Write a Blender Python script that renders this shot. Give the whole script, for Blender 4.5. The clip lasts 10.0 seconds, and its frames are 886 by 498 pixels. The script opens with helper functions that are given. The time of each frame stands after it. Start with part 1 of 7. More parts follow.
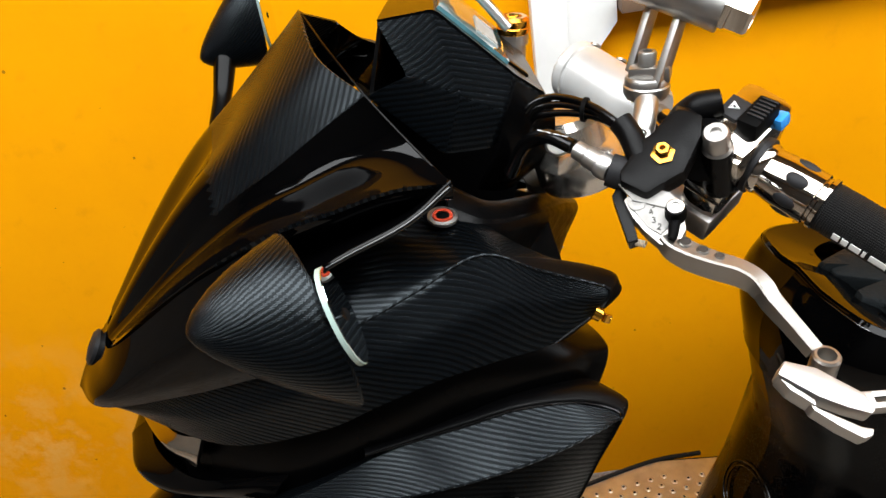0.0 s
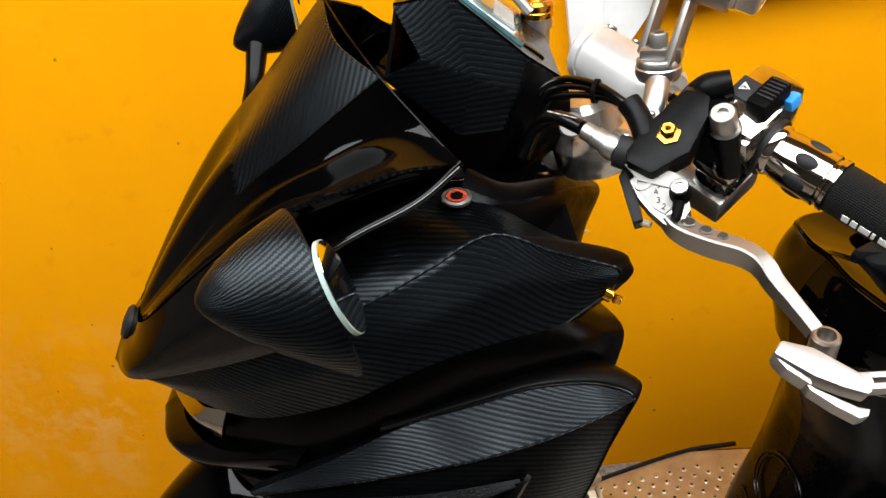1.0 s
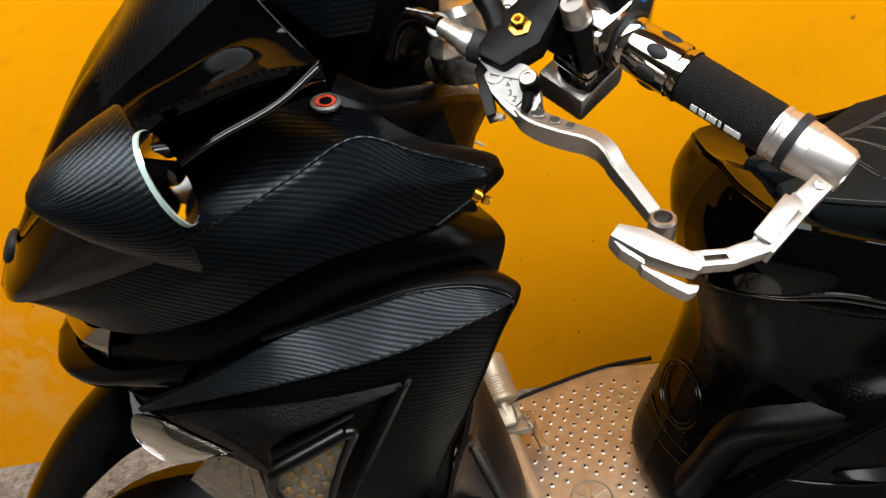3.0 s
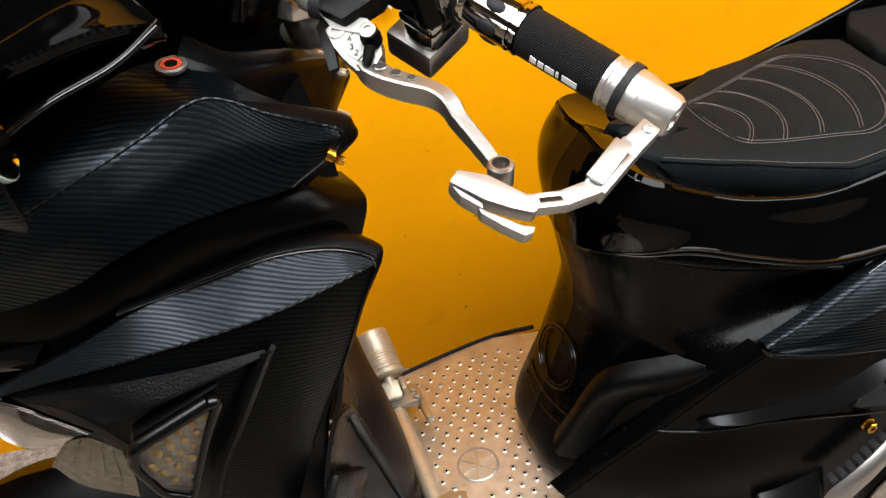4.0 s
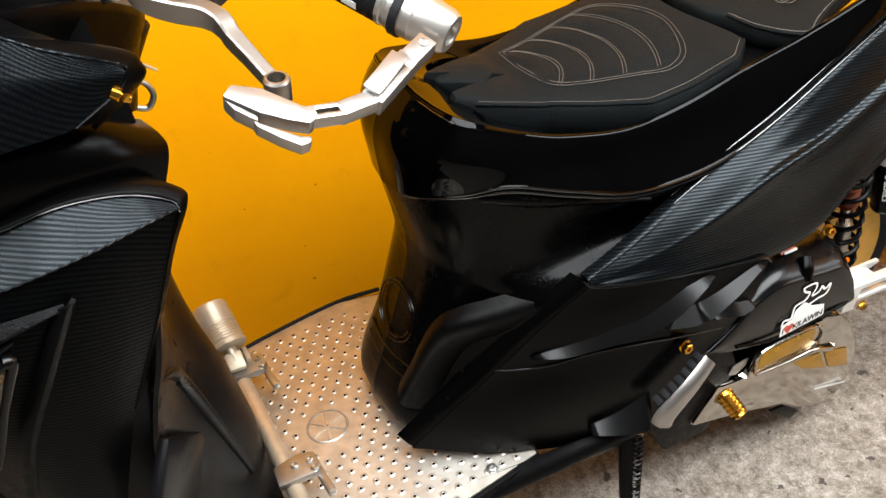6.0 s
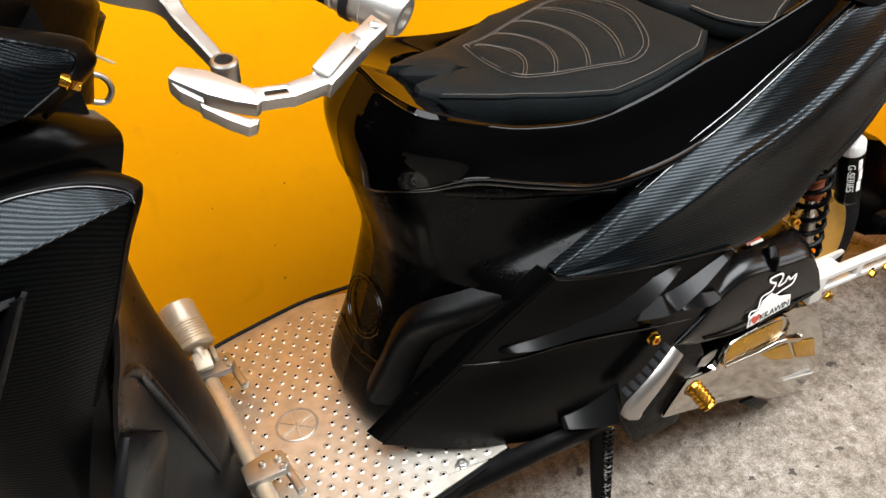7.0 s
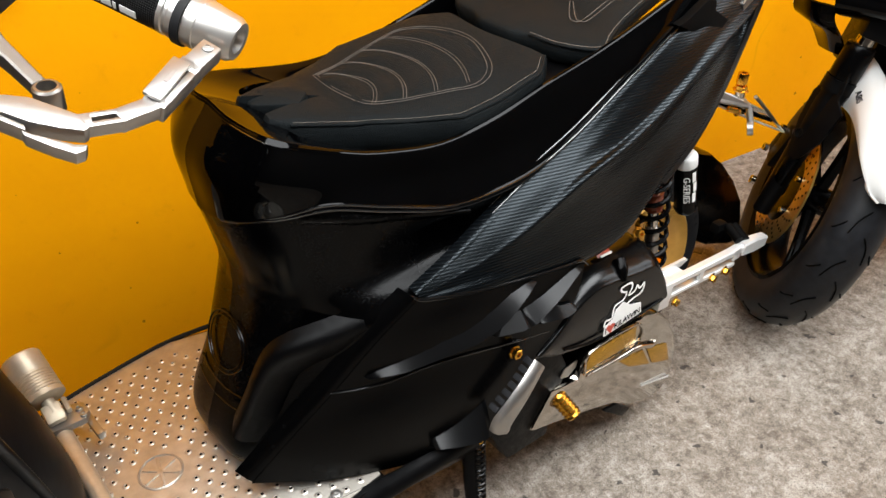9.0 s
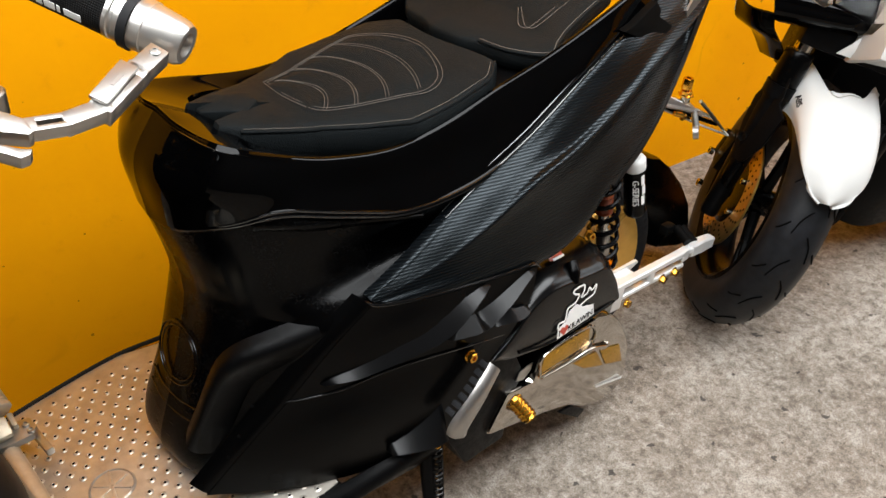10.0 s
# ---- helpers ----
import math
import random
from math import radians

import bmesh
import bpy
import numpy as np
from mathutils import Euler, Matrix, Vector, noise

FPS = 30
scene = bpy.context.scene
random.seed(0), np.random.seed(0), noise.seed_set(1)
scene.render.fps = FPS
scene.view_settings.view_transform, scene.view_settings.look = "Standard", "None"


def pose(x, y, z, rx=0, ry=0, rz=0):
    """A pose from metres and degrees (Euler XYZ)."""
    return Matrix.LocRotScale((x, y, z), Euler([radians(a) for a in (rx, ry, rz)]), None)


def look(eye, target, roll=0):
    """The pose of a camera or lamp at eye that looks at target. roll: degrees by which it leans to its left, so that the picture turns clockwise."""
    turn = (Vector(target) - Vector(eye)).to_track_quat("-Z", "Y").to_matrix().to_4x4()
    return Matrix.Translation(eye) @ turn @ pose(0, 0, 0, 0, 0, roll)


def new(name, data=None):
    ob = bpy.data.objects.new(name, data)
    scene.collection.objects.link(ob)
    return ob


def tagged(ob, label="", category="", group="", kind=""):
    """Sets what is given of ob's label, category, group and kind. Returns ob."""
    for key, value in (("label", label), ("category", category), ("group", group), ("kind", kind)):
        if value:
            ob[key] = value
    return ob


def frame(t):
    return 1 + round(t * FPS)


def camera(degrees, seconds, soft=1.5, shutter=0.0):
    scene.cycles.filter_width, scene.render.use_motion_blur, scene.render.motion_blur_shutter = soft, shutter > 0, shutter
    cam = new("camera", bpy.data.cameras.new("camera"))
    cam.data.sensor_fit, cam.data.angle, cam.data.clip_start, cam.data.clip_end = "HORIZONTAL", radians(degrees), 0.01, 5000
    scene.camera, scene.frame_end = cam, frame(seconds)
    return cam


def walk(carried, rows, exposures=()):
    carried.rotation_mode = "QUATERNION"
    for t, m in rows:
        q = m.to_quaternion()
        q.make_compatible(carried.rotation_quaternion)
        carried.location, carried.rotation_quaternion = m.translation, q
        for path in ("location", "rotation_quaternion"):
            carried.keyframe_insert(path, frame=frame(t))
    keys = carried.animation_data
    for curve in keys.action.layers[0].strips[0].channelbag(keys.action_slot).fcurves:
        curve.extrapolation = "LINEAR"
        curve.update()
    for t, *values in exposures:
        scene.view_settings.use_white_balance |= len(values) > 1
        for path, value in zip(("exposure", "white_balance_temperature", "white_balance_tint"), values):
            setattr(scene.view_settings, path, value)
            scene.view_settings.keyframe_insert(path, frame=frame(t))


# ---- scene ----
cam = camera(56.5, 10.0)
PATH = [
    (0, (0.373, 0.312, 1.396), (0.224, 2.018, 0.363), -9.6),
    (0.5, (0.39, 0.305, 1.397), (0.186, 2.009, 0.372), -10.2),
    (1, (0.404, 0.298, 1.39), (0.126, 1.989, 0.358), -11.2),
    (1.5, (0.418, 0.293, 1.379), (0.089, 1.953, 0.313), -12.1),
    (2, (0.433, 0.29, 1.368), (0.099, 1.925, 0.265), -12.6),
    (2.5, (0.448, 0.288, 1.36), (0.145, 1.913, 0.233), -12.6),
    (3, (0.467, 0.284, 1.353), (0.275, 1.901, 0.192), -11.4),
    (4.5, (0.509, 0.255, 1.319), (0.642, 1.826, 0.088), -7.8),
    (5, (0.519, 0.245, 1.309), (0.731, 1.796, 0.064), -7.0),
    (5.5, (0.53, 0.234, 1.298), (0.818, 1.762, 0.041), -6.3),
    (6, (0.538, 0.225, 1.291), (0.879, 1.736, 0.026), -5.7),
    (7.5, (0.557, 0.212, 1.273), (0.998, 1.706, 0.018), -4.6),
    (8, (0.562, 0.206, 1.272), (1.09, 1.683, 0.031), -3.5),
    (8.5, (0.563, 0.203, 1.269), (1.182, 1.658, 0.044), -2.4),
    (9, (0.562, 0.198, 1.272), (1.259, 1.628, 0.06), -1.5),
    (9.5, (0.561, 0.194, 1.271), (1.317, 1.604, 0.071), -0.7),
    (10, (0.56, 0.192, 1.27), (1.36, 1.581, 0.074), -0.1),
]
walk(cam, [(t, look(eye, target, roll)) for t, eye, target, roll in PATH],
     exposures=((0, 0.0), (2.5, -0.1), (4.5, 0.3), (6, 0.35), (7.5, 0.42), (8.5, 0.24), (10, -0.02)))

# ---------------------------------------------------------------- world and light
world = bpy.data.worlds.new("sky")
scene.world = world
world.use_nodes = True
wn = world.node_tree
sky = wn.nodes.new("ShaderNodeTexSky")
sky.sky_type, sky.sun_disc = 'NISHITA', False
sky.sun_elevation, sky.sun_rotation = radians(50), radians(200)
wn.links.new(sky.outputs[0], wn.nodes["Background"].inputs[0])
wn.nodes["Background"].inputs[1].default_value = 0.03


def area_lamp(name, eye, target, sx, sy, watts, colour):
    li = bpy.data.lights.new(name, 'AREA')
    li.shape, li.size, li.size_y, li.energy, li.color = 'RECTANGLE', sx, sy, watts, colour
    ob = new(name, li)
    ob.matrix_world = look(eye, target)
    return ob


# overhead area lamp for daylight, set in an added, unseen ceiling opening
area_lamp("daylight_roof", (1.3, 0.10, 2.94), (1.3, 0.08, 0.0), 5.6, 1.4, 300, (0.96, 0.985, 1.0))

# dim fill lamp added at an unseen opening, for sheen on the rear panels
area_lamp("side_fill", (5.03, -0.35, 2.0), (1.2, 0.2, 1.0), 1.2, 1.8, 30, (0.93, 0.97, 1.0))

# ---------------------------------------------------------------- materials


class Nodes:
    def __init__(self, name, base, rough=0.5, metal=0.0, coat=0.0, spec=0.5):
        self.mat = bpy.data.materials.new(name)
        self.mat.use_nodes = True
        self.t = self.mat.node_tree
        self.p = self.t.nodes["Principled BSDF"]
        self.p.inputs["Base Color"].default_value = (*base, 1)
        self.p.inputs["Roughness"].default_value = rough
        self.p.inputs["Metallic"].default_value = metal
        self.p.inputs["Coat Weight"].default_value = coat
        self.p.inputs["Coat Roughness"].default_value = 0.04
        self.p.inputs["Specular IOR Level"].default_value = spec

    def node(self, kind, **kw):
        n = self.t.nodes.new(kind)
        for k, v in kw.items():
            if k in n.inputs:
                n.inputs[k].default_value = v
            else:
                setattr(n, k, v)
        return n

    def link(self, a, b):
        self.t.links.new(a, b)

    def coords(self, uv=False):
        return self.node("ShaderNodeTexCoord").outputs["UV" if uv else "Object"]

    def noise_fac(self, scale, detail=4.0, rough=0.55, vec=None):
        n = self.node("ShaderNodeTexNoise", Scale=scale, Detail=detail, Roughness=rough)
        self.link(vec if vec is not None else self.coords(), n.inputs["Vector"])
        return n.outputs["Fac"]

    def ramp(self, fac, *stops):
        n = self.node("ShaderNodeValToRGB")
        el = n.color_ramp.elements
        while len(el) < len(stops):
            el.new(0.5)
        for e, (pos, col) in zip(el, stops):
            e.position, e.color = pos, (*col, 1) if len(col) == 3 else col
        self.link(fac, n.inputs["Fac"])
        return n.outputs["Color"]

    def math(self, op, a, b=None, c=None):
        n = self.node("ShaderNodeMath", operation=op)
        for i, v in enumerate((a, b, c)):
            if v is None:
                continue
            if isinstance(v, (int, float)):
                n.inputs[i].default_value = v
            else:
                self.link(v, n.inputs[i])
        return n.outputs[0]

    def mix(self, fac, a, b):
        n = self.node("ShaderNodeMix", data_type='RGBA')
        for i, v in ((0, fac), (6, a), (7, b)):
            if isinstance(v, (int, float)):
                n.inputs[i].default_value = v
            elif isinstance(v, tuple):
                n.inputs[i].default_value = (*v, 1)
            else:
                self.link(v, n.inputs[i])
        return n.outputs[2]

    def bump(self, height, strength, dist):
        n = self.node("ShaderNodeBump", Strength=strength, Distance=dist)
        self.link(height, n.inputs["Height"])
        self.link(n.outputs["Normal"], self.p.inputs["Normal"])
        return n

    def colour(self, sock):
        self.link(sock, self.p.inputs["Base Color"])

    def rough(self, sock):
        self.link(sock, self.p.inputs["Roughness"])


def grey(v):
    return (v, v, v)


def make_plain(name, base, rough, metal=0.0, coat=0.0, vary=0.15, scale=60, bump=0.0, rvary=0.12, spec=0.5):
    m = Nodes(name, base, rough, metal, coat, spec)
    f = m.noise_fac(scale)
    lo = tuple(c * (1 - vary) for c in base)
    hi = tuple(min(1, c * (1 + vary)) for c in base)
    m.colour(m.ramp(f, (0.3, lo), (0.7, hi)))
    g = m.noise_fac(scale * 0.13, 5)
    m.rough(m.ramp(g, (0.3, grey(max(0.02, rough - rvary))), (0.75, grey(min(1, rough + rvary)))))
    if bump:
        m.bump(f, bump, 0.002)
    return m.mat


def make_carbon(name, base_lo, base_hi, rough, gloss=0.17, base_spec=0.10):
    """Printed twill vinyl film, laid out by the panel's own surface coordinates in metres."""
    m = Nodes(name, base_lo, rough, spec=0.34)
    # bluish tint puts the sky's cool sheen into the film itself
    m.p.inputs["Specular Tint"].default_value = (0.80, 0.92, 1.0, 1)
    sep = m.node("ShaderNodeSeparateXYZ")
    m.link(m.coords(True), sep.inputs[0])
    cell = 0.0015
    x = m.math('DIVIDE', sep.outputs[0], cell * 1.5)
    y = m.math('DIVIDE', sep.outputs[1], cell * 0.85)
    i, j = m.math('FLOOR', x), m.math('FLOOR', y)
    k = m.math('FLOORED_MODULO', m.math('ADD', i, j), 4.0)
    over = m.math('LESS_THAN', k, 1.5)
    # threads bulge across their own width
    bx = m.math('SINE', m.math('MULTIPLY', m.math('FRACT', x), math.pi))
    by = m.math('SINE', m.math('MULTIPLY', m.math('FRACT', y), math.pi))
    h = m.math('ADD', m.math('MULTIPLY', over, m.math('ADD', 0.75, m.math('MULTIPLY', by, 0.25))), m.math('MULTIPLY', m.math('SUBTRACT', 1.0, over), m.math('MULTIPLY', bx, 0.15)))
    col = m.mix(over, base_lo, base_hi)
    dust = m.noise_fac(9.0, 5)
    m.colour(m.mix(m.math('MULTIPLY', dust, 0.18), col, (0.005, 0.0055, 0.006)))
    m.rough(m.math('ADD', m.math('MULTIPLY', over, -0.10), m.math('ADD', rough, m.math('MULTIPLY', dust, 0.1))))
    m.link(m.math('ADD', base_spec, m.math('MULTIPLY', over, gloss)), m.p.inputs["Specular IOR Level"])
    m.bump(h, 0.32, 0.0005)
    return m.mat


GLOSS = make_plain("gloss_black", (0.0006, 0.0006, 0.0007), 0.05, vary=0.2, scale=14, rvary=0.02, spec=0.13)
MATTE = make_plain("matte_black_plastic", (0.0011, 0.0011, 0.0013), 0.42, vary=0.25, scale=700, bump=0.12, spec=0.09)
SATIN = make_plain("satin_black", (0.0006, 0.0006, 0.0007), 0.27, vary=0.2, scale=25, rvary=0.06, spec=0.09)
# glossed-up black for thin edges, to bring out their bright lines
SEMI = make_plain("semi_gloss_black", (0.0008, 0.0008, 0.0009), 0.18, vary=0.2, scale=25, rvary=0.04, spec=0.6)
CARBON = make_carbon("carbon_film", (0.0004, 0.0005, 0.0006), (0.0012, 0.0019, 0.0027), 0.28)
FILM = make_carbon("dark_carbon_film", (0.0005, 0.0005, 0.0006), (0.0010, 0.0012, 0.0014), 0.36, 0.03, base_spec=0.03)
SEMISATIN = make_plain("moulded_black", (0.0007, 0.0007, 0.0008), 0.24, vary=0.2, scale=25, rvary=0.05, spec=0.30)
RUBBER = make_plain("black_rubber", (0.010, 0.010, 0.011), 0.62, vary=0.3, scale=90, bump=0.15, spec=0.2)
ALU = make_plain("machined_aluminium", (0.40, 0.385, 0.365), 0.40, metal=1.0, vary=0.05, scale=40, bump=0.03)
HEADMETAL = make_plain("cast_lever_head", (0.30, 0.29, 0.275), 0.50, metal=0.12, vary=0.14, scale=70, bump=0.05, spec=0.12)
LEVERMETAL = make_plain("grey_anodised_metal", (0.33, 0.31, 0.285), 0.36, metal=1.0, vary=0.06, scale=40, bump=0.03)
CHROME = make_plain("chrome", (0.47, 0.435, 0.39), 0.10, metal=1.0, vary=0.03, scale=20, rvary=0.03)
STEEL = make_plain("dull_steel", (0.42, 0.41, 0.39), 0.38, metal=1.0, vary=0.2, scale=60)
GOLD = make_plain("gold_anodised", (0.62, 0.32, 0.04), 0.22, metal=1.0, vary=0.08, scale=50)
BRASS = make_plain("champagne_metal", (0.52, 0.44, 0.33), 0.48, metal=0.55, vary=0.08, scale=60)
RIMGOLD = make_plain("gold_rim_paint", (0.62, 0.34, 0.07), 0.33, metal=0.5, vary=0.1, scale=30)
WHITE = make_plain("white_plastic", (0.47, 0.465, 0.45), 0.42, vary=0.04, scale=10, spec=0.3)
WHITEMETAL = make_plain("white_painted_steel", (0.74, 0.74, 0.72), 0.45, vary=0.05, scale=20)
RED = make_plain("red_paint", (0.42, 0.045, 0.02), 0.3, vary=0.1)
BLUE = make_plain("blue_plastic", (0.02, 0.22, 0.60), 0.3, vary=0.1)
INK = make_plain("black_print", (0.002, 0.002, 0.002), 0.55, vary=0.1, spec=0.03)
PRINT = make_plain("white_print", (0.72, 0.72, 0.70), 0.5, vary=0.05)
TYRE = make_plain("tyre_rubber", (0.0085, 0.009, 0.0105), 0.48, vary=0.35, scale=45, bump=0.2, spec=0.2)
STITCH = make_plain("tan_thread", (0.095, 0.082, 0.068), 0.7, vary=0.3, scale=600)


WHITEALU = make_plain("bead_blasted_aluminium", (0.72, 0.72, 0.71), 0.42, metal=0.55, vary=0.04, scale=60)

# gloss black again with stronger gloss, so rolled edges draw highlight lines
BEAD = make_plain("highlight_edge_black", (0.0012, 0.0012, 0.0013), 0.20, vary=0.2, scale=25, rvary=0.04, coat=0.3, spec=1.0)
BARALU = make_plain("bright_turned_aluminium", (0.56, 0.54, 0.51), 0.34, metal=0.9, vary=0.05, scale=40, bump=0.02)
CLAMPALU = make_plain("satin_silver_clamp", (0.52, 0.52, 0.51), 0.34, metal=0.3, vary=0.05, scale=50, spec=0.4)
POLISHED = make_plain("polished_alloy", (0.60, 0.57, 0.52), 0.24, metal=0.85, vary=0.12, scale=30, rvary=0.08)


def make_dusty():
    """Gloss black plastic with dull handled patches and fine dust specks."""
    m = Nodes("dusty_gloss_black", (0.0006, 0.0006, 0.0007), 0.1, spec=0.10)
    big, fine = m.noise_fac(7.0, 3), m.noise_fac(420.0, 3, 0.7)
    dull = m.ramp(big, (0.38, grey(0.0)), (0.54, grey(1.0)))
    speck = m.math('MULTIPLY', m.ramp(fine, (0.56, grey(0.0)), (0.66, grey(1.0))), dull)
    m.rough(m.math('ADD', m.math('ADD', 0.12, m.math('MULTIPLY', dull, 0.16)), m.math('MULTIPLY', speck, 0.2)))
    m.colour(m.mix(speck, (0.0006, 0.0006, 0.0007), (0.007, 0.0075, 0.008)))
    m.bump(speck, 0.25, 0.0006)
    return m.mat


DUSTY = make_dusty()


def make_leather():
    m = Nodes("seat_vinyl", (0.010, 0.011, 0.0115), 0.5, spec=0.035)
    v = m.node("ShaderNodeTexVoronoi", Scale=620.0)
    m.link(m.coords(), v.inputs["Vector"])
    f, g = m.noise_fac(5.0, 5), m.noise_fac(900.0, 2, 0.7)
    m.colour(m.mix(m.ramp(g, (0.60, grey(0.0)), (0.72, grey(1.0))), m.ramp(f, (0.3, (0.0052, 0.0066, 0.0072)), (0.7, (0.0085, 0.0102, 0.0108))), (0.022, 0.024, 0.025)))
    m.rough(m.ramp(f, (0.3, grey(0.40)), (0.7, grey(0.56))))
    m.bump(v.outputs["Distance"], 0.6, 0.0010)
    return m.mat


def make_wall():
    m = Nodes("yellow_wall_paint", (0.76, 0.36, 0.006), 0.55, spec=0.05)
    big, fine = m.noise_fac(1.6, 6), m.noise_fac(22.0, 6, 0.65)
    col = m.ramp(big, (0.25, (0.72, 0.270, 0.001)), (0.55, (0.80, 0.318, 0.001)), (0.8, (0.83, 0.342, 0.002)))
    col = m.mix(m.ramp(fine, (0.58, grey(0.0)), (0.74, grey(0.34))), col, (0.58, 0.24, 0.004))
    # worn patch with pale filler near the ground
    sep = m.node("ShaderNodeSeparateXYZ")
    m.link(m.coords(), sep.inputs[0])
    low = m.math('SUBTRACT', 1.0, m.math('MULTIPLY', m.math('ABSOLUTE', m.math('SUBTRACT', sep.outputs[2], 0.30)), 3.2))
    side = m.math('SUBTRACT', 1.0, m.math('MULTIPLY', m.math('ABSOLUTE', m.math('ADD', sep.outputs[0], 0.62)), 2.4))
    patch_f = m.math('MULTIPLY', m.math('MAXIMUM', low, 0.0), m.math('MAXIMUM', side, 0.0))
    worn = m.math('MULTIPLY', patch_f, m.ramp(m.noise_fac(9.0, 7, 0.7), (0.47, grey(0.0)), (0.62, grey(1.0))))
    col = m.mix(m.math('MINIMUM', m.math('MULTIPLY', worn, 0.28), 0.25), col, (0.66, 0.50, 0.22))
    flat = m.node("ShaderNodeCombineXYZ")
    m.link(sep.outputs[0], flat.inputs[0])
    m.link(sep.outputs[2], flat.inputs[1])
    specks = m.node("ShaderNodeTexVoronoi", Scale=6.5, voronoi_dimensions='2D')
    m.link(flat.outputs[0], specks.inputs["Vector"])
    sc = m.node("ShaderNodeSeparateColor")
    m.link(specks.outputs["Color"], sc.inputs[0])
    dots = m.math('LESS_THAN', specks.outputs["Distance"], m.math('MULTIPLY', m.math('MULTIPLY', sc.outputs[0], sc.outputs[1]), 0.034))
    col = m.mix(m.math('MULTIPLY', dots, 0.65), col, (0.12, 0.06, 0.01))
    # faint hairline scratches
    wv = m.node("ShaderNodeTexWave", Scale=0.55, Distortion=26.0, Detail=4.0)
    m.link(flat.outputs[0], wv.inputs["Vector"])
    hair = m.ramp(wv.outputs["Fac"], (0.0, grey(0.35)), (0.006, grey(0.0)))
    col = m.mix(m.math('MULTIPLY', hair, m.ramp(big, (0.5, grey(0.0)), (0.6, grey(1.0)))), col, (0.45, 0.19, 0.004))
    m.colour(col)
    m.rough(m.ramp(fine, (0.3, grey(0.42)), (0.7, grey(0.62))))
    h = m.math('ADD', m.math('MULTIPLY', big, 2.0), m.math('MULTIPLY', fine, 0.25))
    m.bump(h, 0.35, 0.006)
    return m.mat


def make_concrete():
    m = Nodes("stained_concrete", (0.42, 0.40, 0.37), 0.8, spec=0.3)
    big, mid, fine = m.noise_fac(3.0, 9, 0.70), m.noise_fac(46.0, 10, 0.82), m.noise_fac(320.0, 6, 0.78)
    col = m.ramp(big, (0.34, (0.178, 0.144, 0.113)), (0.5, (0.274, 0.236, 0.195)), (0.66, (0.365, 0.325, 0.278)))
    col = m.mix(m.ramp(mid, (0.38, grey(0.95)), (0.53, grey(0.0))), col, (0.098, 0.076, 0.057))
    col = m.mix(m.ramp(mid, (0.53, grey(0.0)), (0.65, grey(0.8))), col, (0.46, 0.425, 0.375))
    col = m.mix(m.ramp(fine, (0.51, grey(0.0)), (0.60, grey(0.85))), col, (0.078, 0.064, 0.051))
    grit = m.node("ShaderNodeTexVoronoi", Scale=130.0, voronoi_dimensions='2D')
    m.link(m.coords(), grit.inputs["Vector"])
    gsep = m.node("ShaderNodeSeparateColor")
    m.link(grit.outputs["Color"], gsep.inputs[0])
    pale = m.math('MULTIPLY', m.math('LESS_THAN', grit.outputs["Distance"], 0.16), m.math('GREATER_THAN', gsep.outputs[0], 0.72))
    col = m.mix(m.math('MULTIPLY', pale, 0.3), col, (0.50, 0.47, 0.42))
    # dark pits and chips of uneven shape, few and scattered
    warp = m.node("ShaderNodeMixRGB", blend_type='ADD', Fac=1.0)
    m.link(m.coords(), warp.inputs[1])
    n3 = m.node("ShaderNodeTexNoise", Scale=55.0, Detail=3.0)
    m.link(m.coords(), n3.inputs["Vector"])
    sc = m.node("ShaderNodeVectorMath", operation='SCALE')
    m.link(n3.outputs["Color"], sc.inputs[0])
    sc.inputs["Scale"].default_value = 0.035
    m.link(sc.outputs[0], warp.inputs[2])
    v = m.node("ShaderNodeTexVoronoi", Scale=17.0, voronoi_dimensions='2D')
    m.link(warp.outputs[0], v.inputs["Vector"])
    sep = m.node("ShaderNodeSeparateColor")
    m.link(v.outputs["Color"], sep.inputs[0])
    size = m.math('MULTIPLY', m.math('MULTIPLY', sep.outputs[0], sep.outputs[0]), 0.15)
    pits = m.math('MULTIPLY', m.math('LESS_THAN', v.outputs["Distance"], size), m.math('GREATER_THAN', sep.outputs[1], 0.55))
    col = m.mix(m.math('MULTIPLY', pits, 0.85), col, (0.035, 0.030, 0.026))
    m.colour(col)
    h = m.math('ADD', m.math('ADD', mid, m.math('MULTIPLY', fine, 0.5)), m.math('MULTIPLY', pits, -1.5))
    m.bump(h, 0.6, 0.004)
    return m.mat


def make_mat_plate():
    m = Nodes("footboard_aluminium", (0.50, 0.42, 0.32), 0.42, metal=0.75)
    f = m.noise_fac(35.0, 6)
    m.colour(m.ramp(f, (0.3, (0.43, 0.39, 0.335)), (0.7, (0.62, 0.58, 0.515))))
    m.rough(m.ramp(m.noise_fac(6.0, 5), (0.3, grey(0.34)), (0.7, grey(0.52))))
    return m.mat


def make_glass(name, tint, rough=0.02):
    m = Nodes(name, tint, rough)
    m.p.inputs["Transmission Weight"].default_value = 1.0
    m.p.inputs["IOR"].default_value = 1.45
    return m.mat


